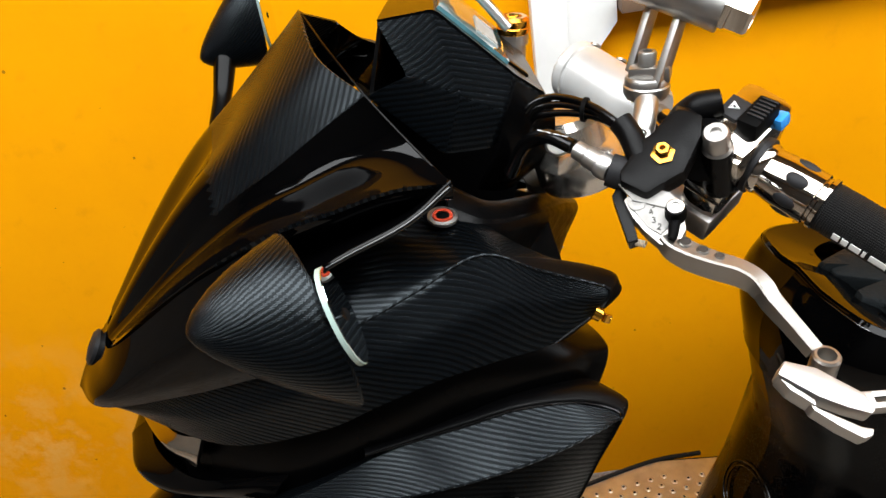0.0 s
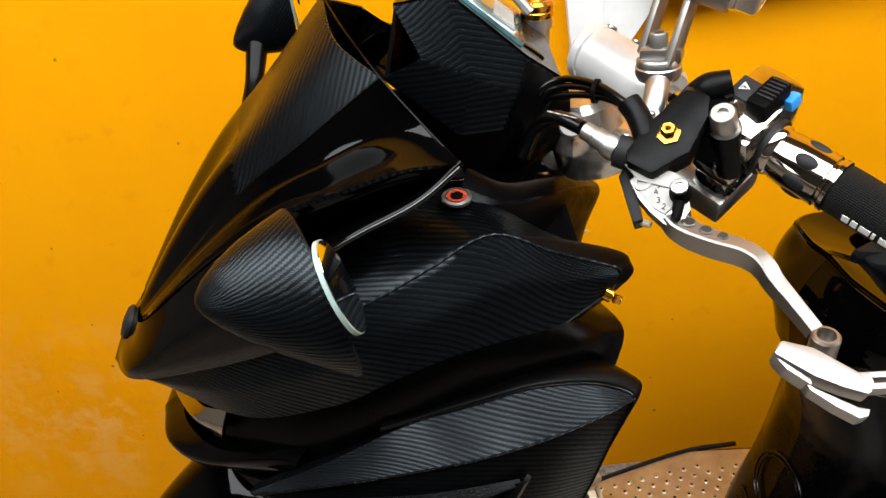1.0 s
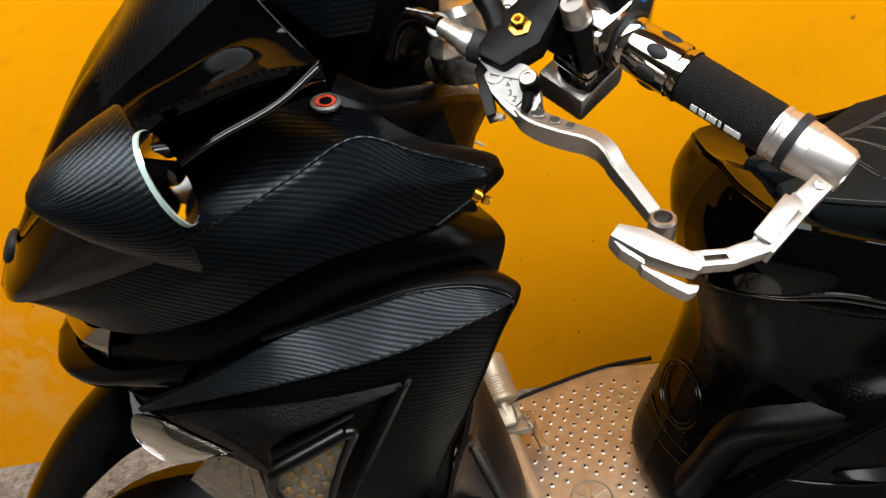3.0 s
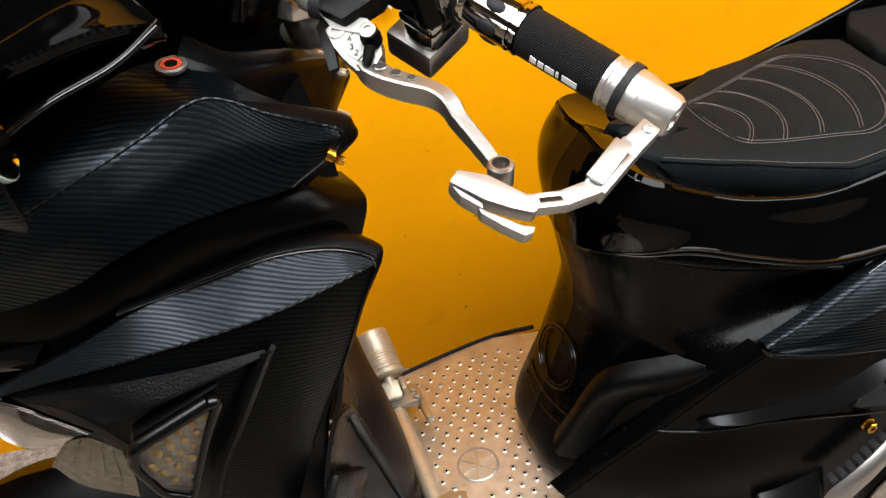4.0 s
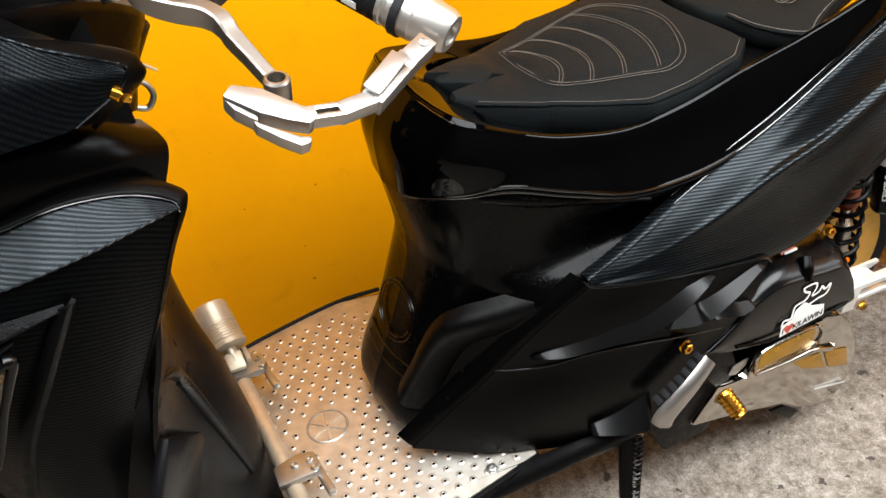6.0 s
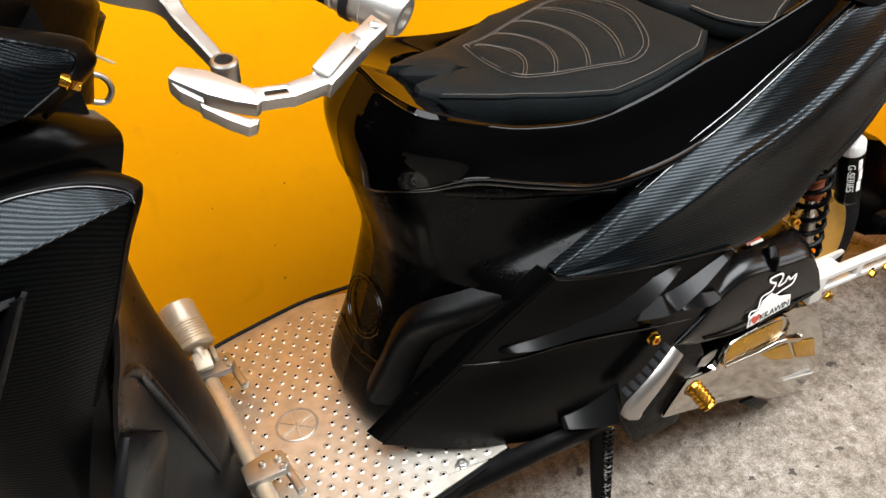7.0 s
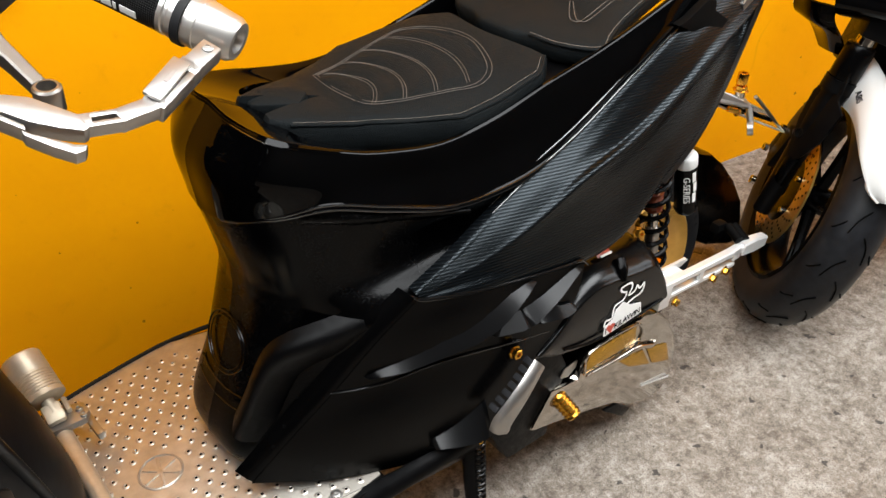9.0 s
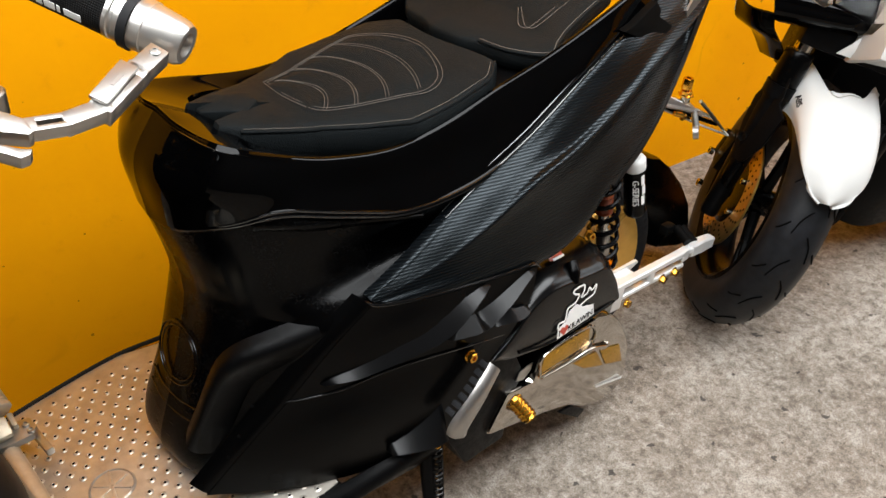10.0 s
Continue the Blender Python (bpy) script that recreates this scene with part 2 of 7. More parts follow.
def make_dotted_rubber():
    """Moulded grip rubber with a fine grid of raised dots in surface coordinates."""
    m = Nodes("grip_rubber", (0.006, 0.006, 0.0065), 0.6, spec=0.12)
    sep = m.node("ShaderNodeSeparateXYZ")
    m.link(m.coords(True), sep.inputs[0])
    sx = m.math('ABSOLUTE', m.math('SINE', m.math('MULTIPLY', sep.outputs[0], math.pi / 0.0016)))
    sy = m.math('ABSOLUTE', m.math('SINE', m.math('MULTIPLY', sep.outputs[1], math.pi / 0.0016)))
    h = m.math('MULTIPLY', sx, sy)
    m.colour(m.ramp(h, (0.2, grey(0.002)), (0.8, grey(0.0085))))
    m.bump(h, 0.8, 0.0008)
    return m.mat


# dark tone stands for the shade inside bores; also colours the dial numbers
BORE = make_plain("shaded_bore", (0.05, 0.047, 0.043), 0.5, metal=0.6, vary=0.1)
LEATHER, WALL, CONCRETE, MATPLATE = make_leather(), make_wall(), make_concrete(), make_mat_plate()
GLASS = make_glass("clear_glass", (0.95, 0.97, 0.97))
GRIP = make_dotted_rubber()
WRINKLED = make_plain("wrinkled_chrome", (0.50, 0.47, 0.43), 0.10, metal=1.0, vary=0.2, scale=40, bump=0.35)
BULB = make_plain("amber_bulb", (0.42, 0.24, 0.06), 0.15, metal=0.5, vary=0.3, scale=200)
DULLREF = make_plain("dull_reflector", (0.17, 0.15, 0.115), 0.3, metal=0.8, vary=0.3, scale=120, bump=0.3)
MIRROR = make_plain("mirror_silver", (0.86, 0.90, 0.90), 0.02, metal=1.0, vary=0.01, rvary=0.01)
GLASSEDGE = make_plain("ground_glass_edge", (0.26, 0.34, 0.31), 0.3, vary=0.05)

# ---------------------------------------------------------------- mesh helpers


def crom(pts, n, linear=False):
    """n + 1 points along a Catmull-Rom curve (or a polyline) through pts."""
    p = [Vector(q) for q in pts]
    out = []
    for i in range(n + 1):
        f = i / n * (len(p) - 1)
        k = min(int(f), len(p) - 2)
        t = f - k
        a, b = p[k], p[k + 1]
        if linear:
            out.append(a.lerp(b, t))
            continue
        pa = p[k - 1] if k else a * 2 - b
        pb = p[k + 2] if k + 2 < len(p) else b * 2 - a
        out.append(0.5 * (2 * a + (b - pa) * t + (2 * pa - 5 * a + 4 * b - pb) * t * t + (3 * a - pa - 3 * b + pb) * t ** 3))
    return out


def soften(bm, degrees=38):
    bmesh.ops.recalc_face_normals(bm, faces=bm.faces)
    for f in bm.faces:
        f.smooth = True
    for e in bm.edges:
        if len(e.link_faces) == 2 and e.calc_face_angle(0) > radians(degrees):
            e.smooth = False
    return bm


def patch(rows, nu, nv, thick=0.003, lin=False, slots=None, flip=False):
    """A panel: control rows of points, joined by curves both ways, given a thickness. lin: straight across the rows.
    slots: material slot by band between control rows."""
    fine = [crom(r, nu) for r in rows]
    cols = [crom([r[i] for r in fine], nv, lin) for i in range(nu + 1)]
    g = np.array([[tuple(c[j]) for c in cols] for j in range(nv + 1)])
    du = np.gradient(g, axis=1)
    dv = np.gradient(g, axis=0)
    nrm = np.cross(du, dv)
    nrm /= np.linalg.norm(nrm, axis=2, keepdims=True) + 1e-12
    if flip:
        nrm = -nrm
    bm = bmesh.new()
    uvl = bm.loops.layers.uv.new("uv")
    lu = np.cumsum(np.r_[0, np.linalg.norm(np.diff(g[len(g) // 2], axis=0), axis=1)])
    lv = np.cumsum(np.r_[0, np.linalg.norm(np.diff(g[:, nu // 2], axis=0), axis=1)])
    a = [[bm.verts.new(g[j, i]) for i in range(nu + 1)] for j in range(nv + 1)]
    b = [[bm.verts.new(g[j, i] - nrm[j, i] * thick) for i in range(nu + 1)] for j in range(nv + 1)]

    def quad(vs, ids, slot=0):
        try:
            f = bm.faces.new(vs)
        except ValueError:
            return
        f.material_index = slot
        for lp, (j, i) in zip(f.loops, ids):
            lp[uvl].uv = (lu[i], lv[j])
    for j in range(nv):
        s = slots[min(int(j / nv * (len(rows) - 1) + 1e-6), len(slots) - 1)] if slots else 0
        for i in range(nu):
            ids = ((j, i), (j, i + 1), (j + 1, i + 1), (j + 1, i))
            quad([a[q][r] for q, r in ids], ids, s)
            quad([b[q][r] for q, r in ids][::-1], ids[::-1], s)
    for i in range(nu):
        for j in (0, nv):
            quad([a[j][i], a[j][i + 1], b[j][i + 1], b[j][i]], ((j, i), (j, i + 1), (j, i + 1), (j, i)))
    for j in range(nv):
        for i in (0, nu):
            quad([a[j][i], a[j + 1][i], b[j + 1][i], b[j][i]], ((j, i), (j + 1, i), (j + 1, i), (j, i)))
    return soften(bm)


def mirrored(bm):
    c = bm.copy()
    for v in c.verts:
        v.co.y = -v.co.y
    bmesh.ops.reverse_faces(c, faces=c.faces)
    return c


def axes(d):
    d = Vector(d).normalized()
    x = d.orthogonal().normalized()
    return x, d.cross(x), d


def sweep(pts, radii, seg=12, n=None, flat=1.0, up=None):
    """A tube along a smooth curve; radii: one, or one per control point. flat: ratio of the second radius."""
    if n is None:
        n = max(1, (len(pts) - 1) * 6)
    line = crom(pts, n) if len(pts) > 2 else [Vector(pts[0]).lerp(Vector(pts[1]), i / n) for i in range(n + 1)]
    rr = [radii] * (n + 1) if isinstance(radii, (int, float)) else list(np.interp(np.linspace(0, 1, n + 1), np.linspace(0, 1, len(radii)), radii))
    bm = bmesh.new()
    uvl = bm.loops.layers.uv.new("uv")
    rings, x, s = [], Vector(up) if up else None, 0.0
    ss = []
    for i, p in enumerate(line):
        d = (line[min(i + 1, n)] - line[max(i - 1, 0)]).normalized()
        if x is None:
            x = d.orthogonal()
        x = (x - d * x.dot(d)).normalized()
        y = d.cross(x)
        if i:
            s += (p - line[i - 1]).length
        ss.append(s)
        rings.append([bm.verts.new(p + (x * math.cos(a) + y * math.sin(a) * flat) * rr[i]) for a in np.arange(seg) * 2 * math.pi / seg])
    for i in range(n):
        for k in range(seg):
            f = bm.faces.new((rings[i][k], rings[i][(k + 1) % seg], rings[i + 1][(k + 1) % seg], rings[i + 1][k]))
            for lp, (q, w) in zip(f.loops, ((i, k), (i, k + 1), (i + 1, k + 1), (i + 1, k))):
                lp[uvl].uv = (ss[q], w / seg * 2 * math.pi * rr[0])
    for ring in (rings[0], rings[-1]):
        bm.faces.new(ring)
    return soften(bm)


def lathe(profile, p0, d, seg=32, start=0.0, turn=2 * math.pi):
    """Profile of (along, radius) spun round the axis from p0 along d."""
    x, y, d = axes(d)
    bm = bmesh.new()
    uvl = bm.loops.layers.uv.new("uv")
    full = abs(turn - 2 * math.pi) < 1e-6
    m = seg if full else seg + 1
    rings = []
    for s, r in profile:
        rings.append([bm.verts.new(Vector(p0) + d * s + (x * math.cos(start + a) + y * math.sin(start + a)) * max(r, 1e-5)) for a in np.arange(m) * turn / seg])
    for i in range(len(profile) - 1):
        for k in range(seg):
            f = bm.faces.new((rings[i][k], rings[i][(k + 1) % m], rings[i + 1][(k + 1) % m], rings[i + 1][k]))
            for lp, (q, w) in zip(f.loops, ((i, k), (i, k + 1), (i + 1, k + 1), (i + 1, k))):
                lp[uvl].uv = (profile[q][0], w / seg * turn * profile[i][1])
    bmesh.ops.remove_doubles(bm, verts=bm.verts, dist=2e-5)
    return soften(bm)


def slab(outline, origin, ex, ey, thick, bevel=0.001, dome=0.0):
    """A plate from a 2D outline in the plane (ex, ey) through origin, extruded along ex x ey and bevelled."""
    ex, ey = Vector(ex).normalized(), Vector(ey).normalized()
    n = ex.cross(ey).normalized()
    ey = n.cross(ex)
    bm = bmesh.new()
    bm.loops.layers.uv.new("uv")
    base = [bm.verts.new(Vector(origin) + ex * p[0] + ey * p[1]) for p in outline]
    f = bm.faces.new(base)
    top = bmesh.ops.extrude_face_region(bm, geom=[f])
    tv = [v for v in top["geom"] if isinstance(v, bmesh.types.BMVert)]
    bmesh.ops.translate(bm, verts=tv, vec=n * thick)
    bmesh.ops.recalc_face_normals(bm, faces=bm.faces)
    if bevel:
        bmesh.ops.bevel(bm, geom=list(bm.edges), offset=bevel, segments=2, affect='EDGES', profile=0.6, clamp_overlap=True)
    return soften(bm, 24)


def block(size, at, turn=(0, 0, 0), bevel=0.002, m=None):
    bm = bmesh.new()
    bmesh.ops.create_cube(bm, size=1.0, matrix=Matrix.Diagonal((*size, 1)))
    if bevel:
        bmesh.ops.bevel(bm, geom=list(bm.edges), offset=bevel, segments=2, affect='EDGES', profile=0.6, clamp_overlap=True)
    bmesh.ops.transform(bm, matrix=m if m is not None else pose(*at, *turn), verts=bm.verts)
    return soften(bm, 32)


def join(*bms):
    out = bms[0]
    for b in bms[1:]:
        me = bpy.data.meshes.new("t")
        b.to_mesh(me)
        out.from_mesh(me)
        bpy.data.meshes.remove(me)
        b.free()
    return out


def part(name, bm, material, parent=None, label="", m=None):
    me = bpy.data.meshes.new(name)
    if m is not None:
        bmesh.ops.transform(bm, matrix=m, verts=bm.verts)
    bm.to_mesh(me)
    bm.free()
    for mt in (material if isinstance(material, (list, tuple)) else [material]):
        me.materials.append(mt)
    ob = new(name, me)
    if parent is not None:
        ob.parent = parent
    return tagged(ob, label)


def root(name, m, label, category, group="", kind=""):
    ob = new(name)
    ob.matrix_world = m
    ob.empty_display_size = 0.1
    return tagged(ob, label, category, group, kind)


def coil(p0, p1, r, wire, turns, per=14):
    x, y, d = axes(Vector(p1) - Vector(p0))
    L = (Vector(p1) - Vector(p0)).length
    n = turns * per
    pts = [Vector(p0) + d * L * i / n + (x * math.cos(2 * math.pi * i / per) + y * math.sin(2 * math.pi * i / per)) * r for i in range(n + 1)]
    return sweep(pts, wire, 7, n)


def hexbolt(p, d, r, h, washer=1.35):
    """A flanged hexagon bolt head with a recess."""
    x, y, d = axes(d)
    prof = [(0, 0), (0, r * washer), (h * 0.18, r * washer), (h * 0.26, r * 1.02), (h * 0.3, r), (h * 0.9, r), (h, r * 0.86), (h, r * 0.5), (h * 0.55, r * 0.46), (h * 0.55, 0)]
    return lathe(prof, p, d, 6)


def capbolt(p, d, r, h):
    prof = [(0, 0), (0, r), (h * 0.9, r), (h, r * 0.9), (h, r * 0.55), (h * 0.5, r * 0.52), (h * 0.5, 0)]
    return lathe(prof, p, d, 20)


def text_bm(body, size, depth=0.0004, spacing=1.0):
    cu = bpy.data.curves.new("lettering", 'FONT')
    cu.body, cu.size, cu.extrude, cu.space_character = body, size, depth, spacing
    cu.align_x, cu.align_y = 'CENTER', 'CENTER'
    ob = new("lettering", cu)
    bpy.context.view_layer.update()
    me = ob.to_mesh()
    bm = bmesh.new()
    bm.from_mesh(me)
    ob.to_mesh_clear()
    bpy.data.objects.remove(ob)
    bpy.data.curves.remove(cu)
    return bm


def facing(p, ex, ey):
    """A pose whose x runs along ex, y near ey, z out of the face."""
    ex = Vector(ex).normalized()
    n = ex.cross(Vector(ey)).normalized()
    ey = n.cross(ex)
    return Matrix(((ex.x, ey.x, n.x, p[0]), (ex.y, ey.y, n.y, p[1]), (ex.z, ey.z, n.z, p[2]), (0, 0, 0, 1)))


def arc(cx, cy, r, a0, a1, n):
    return [(cx + r * math.cos(radians(a0 + (a1 - a0) * i / n)), cy + r * math.sin(radians(a0 + (a1 - a0) * i / n))) for i in range(n + 1)]

# ---------------------------------------------------------------- setting


def slab_box(name, lo, hi, mat, label, category):
    size = [h - l for l, h in zip(lo, hi)]
    mid = [(h + l) / 2 for l, h in zip(lo, hi)]
    ob = part(name, block(size, (0, 0, 0), bevel=0), mat)
    ob.location = mid
    return tagged(ob, label, category, kind="structure")


ground = tagged(part("floor", block((12, 6, 0.2), (0, 0, 0), bevel=0), CONCRETE), "worn grey concrete floor with dark stains and pits", "floor", kind="structure")
ground.location = (1, -0.6, -0.1)
WALL_AT = pose(0, 1.572, 0, 0, 0, 2.9)
wall = tagged(part("wall_north", block((9, 0.15, 2.95), (0.75, 0.075, 1.475), bevel=0), WALL), "yellow painted masonry wall with scuffs and chips", "wall", kind="structure")
wall.matrix_world = WALL_AT
# unseen wall, added only to close the room on this side
slab_box("wall_west", (-3.6, -1.4, 0), (-3.45, 1.385, 2.95), make_plain("west_plaster", (0.20, 0.19, 0.17), 0.7, scale=8), "unseen plain grey wall that closes the room", "wall")
# unseen end wall, added as a yellow reflector with a gap for the lamp
bme = join(block((0.15, 0.20, 2.95), (0, -1.30, 1.475), bevel=0), block((0.15, 1.60, 2.95), (0, 1.0, 1.475), bevel=0), block((0.15, 1.40, 0.95), (0, -0.50, 0.475), bevel=0))
east = tagged(part("wall_east", bme, WALL), "unseen yellow end wall, opened for the side fill lamp", "wall", kind="structure")
east.location = (5.125, 0, 0)
# unseen, added close behind the camera to darken what black panels reflect
slab_box("wall_south", (-3.6, -1.55, 0), (5.2, -1.4, 2.95), make_plain("south_plaster", (0.035, 0.034, 0.033), 0.8, scale=8), "unseen dark wall that keeps reflections in the black panels dark", "wall")
# unseen ceiling, added to keep overhead light to one opening
CEIL = make_plain("ceiling_board", (0.10, 0.095, 0.09), 0.8, scale=6)
bmc = join(block((8.8, 0.80, 0.1), (0.8, -1.00, 3.0), bevel=0), block((8.8, 1.10, 0.1), (0.8, 1.35, 3.0), bevel=0),
           block((2.1, 1.4, 0.1), (-2.55, 0.10, 3.0), bevel=0), block((1.1, 1.4, 0.1), (4.65, 0.10, 3.0), bevel=0))
tagged(part("ceiling", bmc, CEIL), "unseen dark ceiling, open at the overhead lamp", "ceiling", kind="structure")

# white angle bracket fixed to the wall
brk = root("wall_bracket", WALL_AT @ pose(0.455, 0.0, 0.0), "white painted steel angle bracket with a gusset", "bracket")
part("upright", slab([(0, 0.889), (0.052, 0.833), (0.057, 1.353), (0, 1.353)], (0, -0.03, 0), (1, 0, 0), (0, 0, 1), 0.03, 0.002), WHITEMETAL, brk, m=pose(0, 0.03, 0))
part("gusset", slab([(0.051, 0.894), (0.132, 0.998), (0.132, 1.353), (0.051, 1.353)], (0, -0.004, 0), (1, 0, 0), (0, 0, 1), 0.02, 0.002), WHITEMETAL, brk)
part("rail", block((0.85, 0.05, 0.02), (0.558, -0.025, 1.026), bevel=0.002), make_plain("rusty_rail", (0.12, 0.07, 0.04), 0.7), brk)

# ---------------------------------------------------------------- the scooter
# local axes: x to the rear, y to the wall side, z up
SC = root("scooter", pose(0.52, 1.065, 0, 0, 0, 12.0), "black motor scooter with carbon film panels and silver and gold parts", "scooter")


def both(name, bm, mat, label=""):
    c = mirrored(bm)
    a = part(name, bm, mat, SC, label)
    part(name, c, mat, SC, label)
    return a


# --- windscreen visor
vis_c = [(-0.298, 0, 1.222), (-0.336, 0, 1.186), (-0.382, 0, 1.138), (-0.432, 0, 1.087), (-0.485, 0, 1.033), (-0.543, 0, 0.969)]
vis_e = [(-0.266, -0.110, 1.181), (-0.303, -0.105, 1.159), (-0.345, -0.098, 1.133), (-0.394, -0.085, 1.103), (-0.458, -0.065, 1.048), (-0.538, -0.030, 0.973)]
vis_l = [(-0.222, -0.184, 1.128), (-0.263, -0.182, 1.132), (-0.309, -0.180, 1.125), (-0.361, -0.170, 1.112), (-0.434, -0.130, 1.065), (-0.528, -0.060, 0.981)]
# the flank hollows below the ridge and swells again towards its lower lip
hollow = [(e[0] * 0.55 + l[0] * 0.45, e[1] * 0.55 + l[1] * 0.45 + 0.020 * g, e[2] * 0.55 + l[2] * 0.45 - 0.010 * g) for e, l, g in zip(vis_e, vis_l, (0.25, 0.9, 1.0, 0.9, 0.6, 0.2))]
swell = [(e[0] * 0.16 + l[0] * 0.84, e[1] * 0.16 + l[1] * 0.84 + 0.003 * g, e[2] * 0.16 + l[2] * 0.84 - 0.003 * g) for e, l, g in zip(vis_e, vis_l, (0.3, 1.0, 1.0, 0.9, 0.6, 0.2))]
ridge_lo = [(a * 0.94 + c * 0.06, b * 0.94 + d * 0.06, e * 0.94 + f * 0.06) for (a, b, e), (c, d, f) in zip(vis_e, hollow)]
flip_v = lambda row: [(a, -b, c) for a, b, c in row]
shoulder = [(c[0] + 0.004, e[1] * 0.62, c[2] * 0.42 + e[2] * 0.58 + 0.006) for c, e in zip(vis_c, vis_e)]
ridge_hi = [(a * 0.93 + c * 0.07, b * 0.93 + d * 0.07, e * 0.93 + f * 0.07) for (a, b, e), (c, d, f) in zip(vis_e, shoulder)]
near_rows = [vis_l, swell, hollow, ridge_lo, vis_e, ridge_hi, shoulder]
bmv = patch(near_rows + [vis_c] + [flip_v(r) for r in reversed(near_rows)], 40, 84, 0.003, slots=[1, 1, 1, 1, 0, 0, 0, 0, 0, 0, 1, 1, 1, 1])
for f in bmv.faces:
    if f.material_index == 0 and f.calc_center_median().x < -0.405:
        f.material_index = 1
part("visor", bmv, [CARBON, GLOSS], SC, "tall visor, carbon film on top and gloss black flanks")
part("film_edge", sweep([(a, b - 0.0006, c + 0.0004) for a, b, c in vis_e[:4]], 0.0008, 6, 30), SEMI, SC)
part("visor_rim", sweep([vis_c[0], (-0.285, -0.060, 1.206), vis_e[0], (-0.245, -0.147, 1.155), vis_l[0]], 0.0011, 8, 40), SATIN, SC, "thin rolled rear edge of the visor")

# --- gloss cowl under the visor, with its groove and lip
wing = [(-0.223, -0.185, 1.1285), (-0.259, -0.192, 1.111), (-0.310, -0.194, 1.096), (-0.360, -0.182, 1.070), (-0.435, -0.142, 1.020), (-0.542, -0.060, 0.950)]
groove = [(a, b + 0.032, c - 0.020) for a, b, c in [((p[0] + q[0]) / 2, (p[1] + q[1]) / 2, (p[2] + q[2]) / 2) for p, q in zip(vis_l, wing)]]
under = [(-0.225, -0.172, 1.122), (-0.259, -0.160, 1.098), (-0.31, -0.160, 1.075), (-0.36, -0.150, 1.05), (-0.435, -0.115, 1.0), (-0.542, -0.045, 0.935)]
both("front_cowl", patch([vis_l, [(a, b + 0.005, c - 0.013) for a, b, c in vis_l], groove, [(a, b + 0.006, c + 0.004) for a, b, c in wing], wing, under], 40, 30, 0.003), GLOSS, "gloss black front cowl with a sharp lip")
both("cowl_lip", sweep([(a - 0.001, b - 0.001, c) for a, b, c in wing], [0.0022, 0.0022, 0.002, 0.002, 0.0018, 0.0015], 10, 40), SEMI, "rolled lip of the cowl")
nose_rows = [[(-0.542, 0.0, 0.972), (-0.528, -0.060, 0.981), (-0.434, -0.131, 1.063), (-0.380, -0.163, 1.100)], [(-0.556, 0, 0.958), (-0.541, -0.062, 0.955), (-0.445, -0.142, 1.022), (-0.385, -0.178, 1.058)],
             [(-0.578, 0, 0.930), (-0.556, -0.060, 0.933), (-0.460, -0.134, 0.985), (-0.388, -0.180, 1.022)], [(-0.592, 0, 0.908), (-0.560, -0.055, 0.920), (-0.468, -0.124, 0.962), (-0.390, -0.173, 0.999)]]
both("nose_panel", patch(nose_rows, 24, 18, 0.004), GLOSS, "gloss black pointed nose")
nose = lathe([(0, 0), (0, 0.018), (0.006, 0.018), (0.009, 0.014), (0.010, 0.006), (0.006, 0.005), (0.006, 0)], (-0.562, -0.002, 0.948), (-0.80, -0.05, 0.55), 24)
part("nose_bolt", nose, RUBBER, SC, "round black rubber-ringed bolt")

# --- carbon side fairing
f_top = [(-0.125, -0.190, 1.030), (-0.172, -0.165, 1.054), (-0.213, -0.120, 1.074), (-0.262, -0.125, 1.080), (-0.31, -0.150, 1.068), (-0.372, -0.145, 1.04), (-0.45, -0.11, 0.99), (-0.556, -0.02, 0.935)]
f_crease = [(-0.121, -0.208, 1.028), (-0.166, -0.200, 1.049), (-0.210, -0.192, 1.071), (-0.261, -0.191, 1.053), (-0.308, -0.190, 1.035), (-0.374, -0.175, 1.007), (-0.466, -0.120, 0.962), (-0.582, -0.020, 0.917)]
f_mid = [(-0.119, -0.212, 1.022), (-0.160, -0.212, 1.026), (-0.205, -0.213, 1.036), (-0.258, -0.213, 1.024), (-0.306, -0.207, 1.007), (-0.370, -0.188, 0.978), (-0.462, -0.134, 0.940), (-0.578, -0.030, 0.905)]
f_bot = [(-0.128, -0.213, 1.011), (-0.165, -0.218, 0.994), (-0.215, -0.222, 0.993), (-0.260, -0.222, 0.989), (-0.308, -0.214, 0.972), (-0.363, -0.190, 0.941), (-0.45, -0.145, 0.915), (-0.556, -0.035, 0.899)]
f_ret = [(-0.130, -0.185, 1.000), (-0.165, -0.180, 0.985), (-0.22, -0.180, 0.975), (-0.265, -0.180, 0.97), (-0.31, -0.170, 0.955), (-0.36, -0.15, 0.925), (-0.44, -0.11, 0.905), (-0.54, -0.02, 0.893)]
both("side_fairing", patch([f_top, f_crease, f_mid, f_bot, f_ret], 48, 24, 0.004, lin=True, slots=[0, 0, 0, 1]), [CARBON, MATTE], "carbon film side fairing with a sharp crease")
e_in = [(-0.214, -0.192, 1.0715), (-0.166, -0.2005, 1.0495), (-0.124, -0.2085, 1.0290), (-0.1185, -0.2125, 1.0225), (-0.128, -0.2140, 1.0105), (-0.166, -0.2190, 0.9935)]
e_out = [(-0.206, -0.186, 1.0670), (-0.150, -0.184, 1.0460), (-0.112, -0.191, 1.0305), (-0.1050, -0.1970, 1.0220), (-0.1075, -0.1990, 1.0080), (-0.150, -0.2050, 0.9860)]
e_back = [(a - 0.004, b + 0.022, c - 0.016) for a, b, c in e_out]
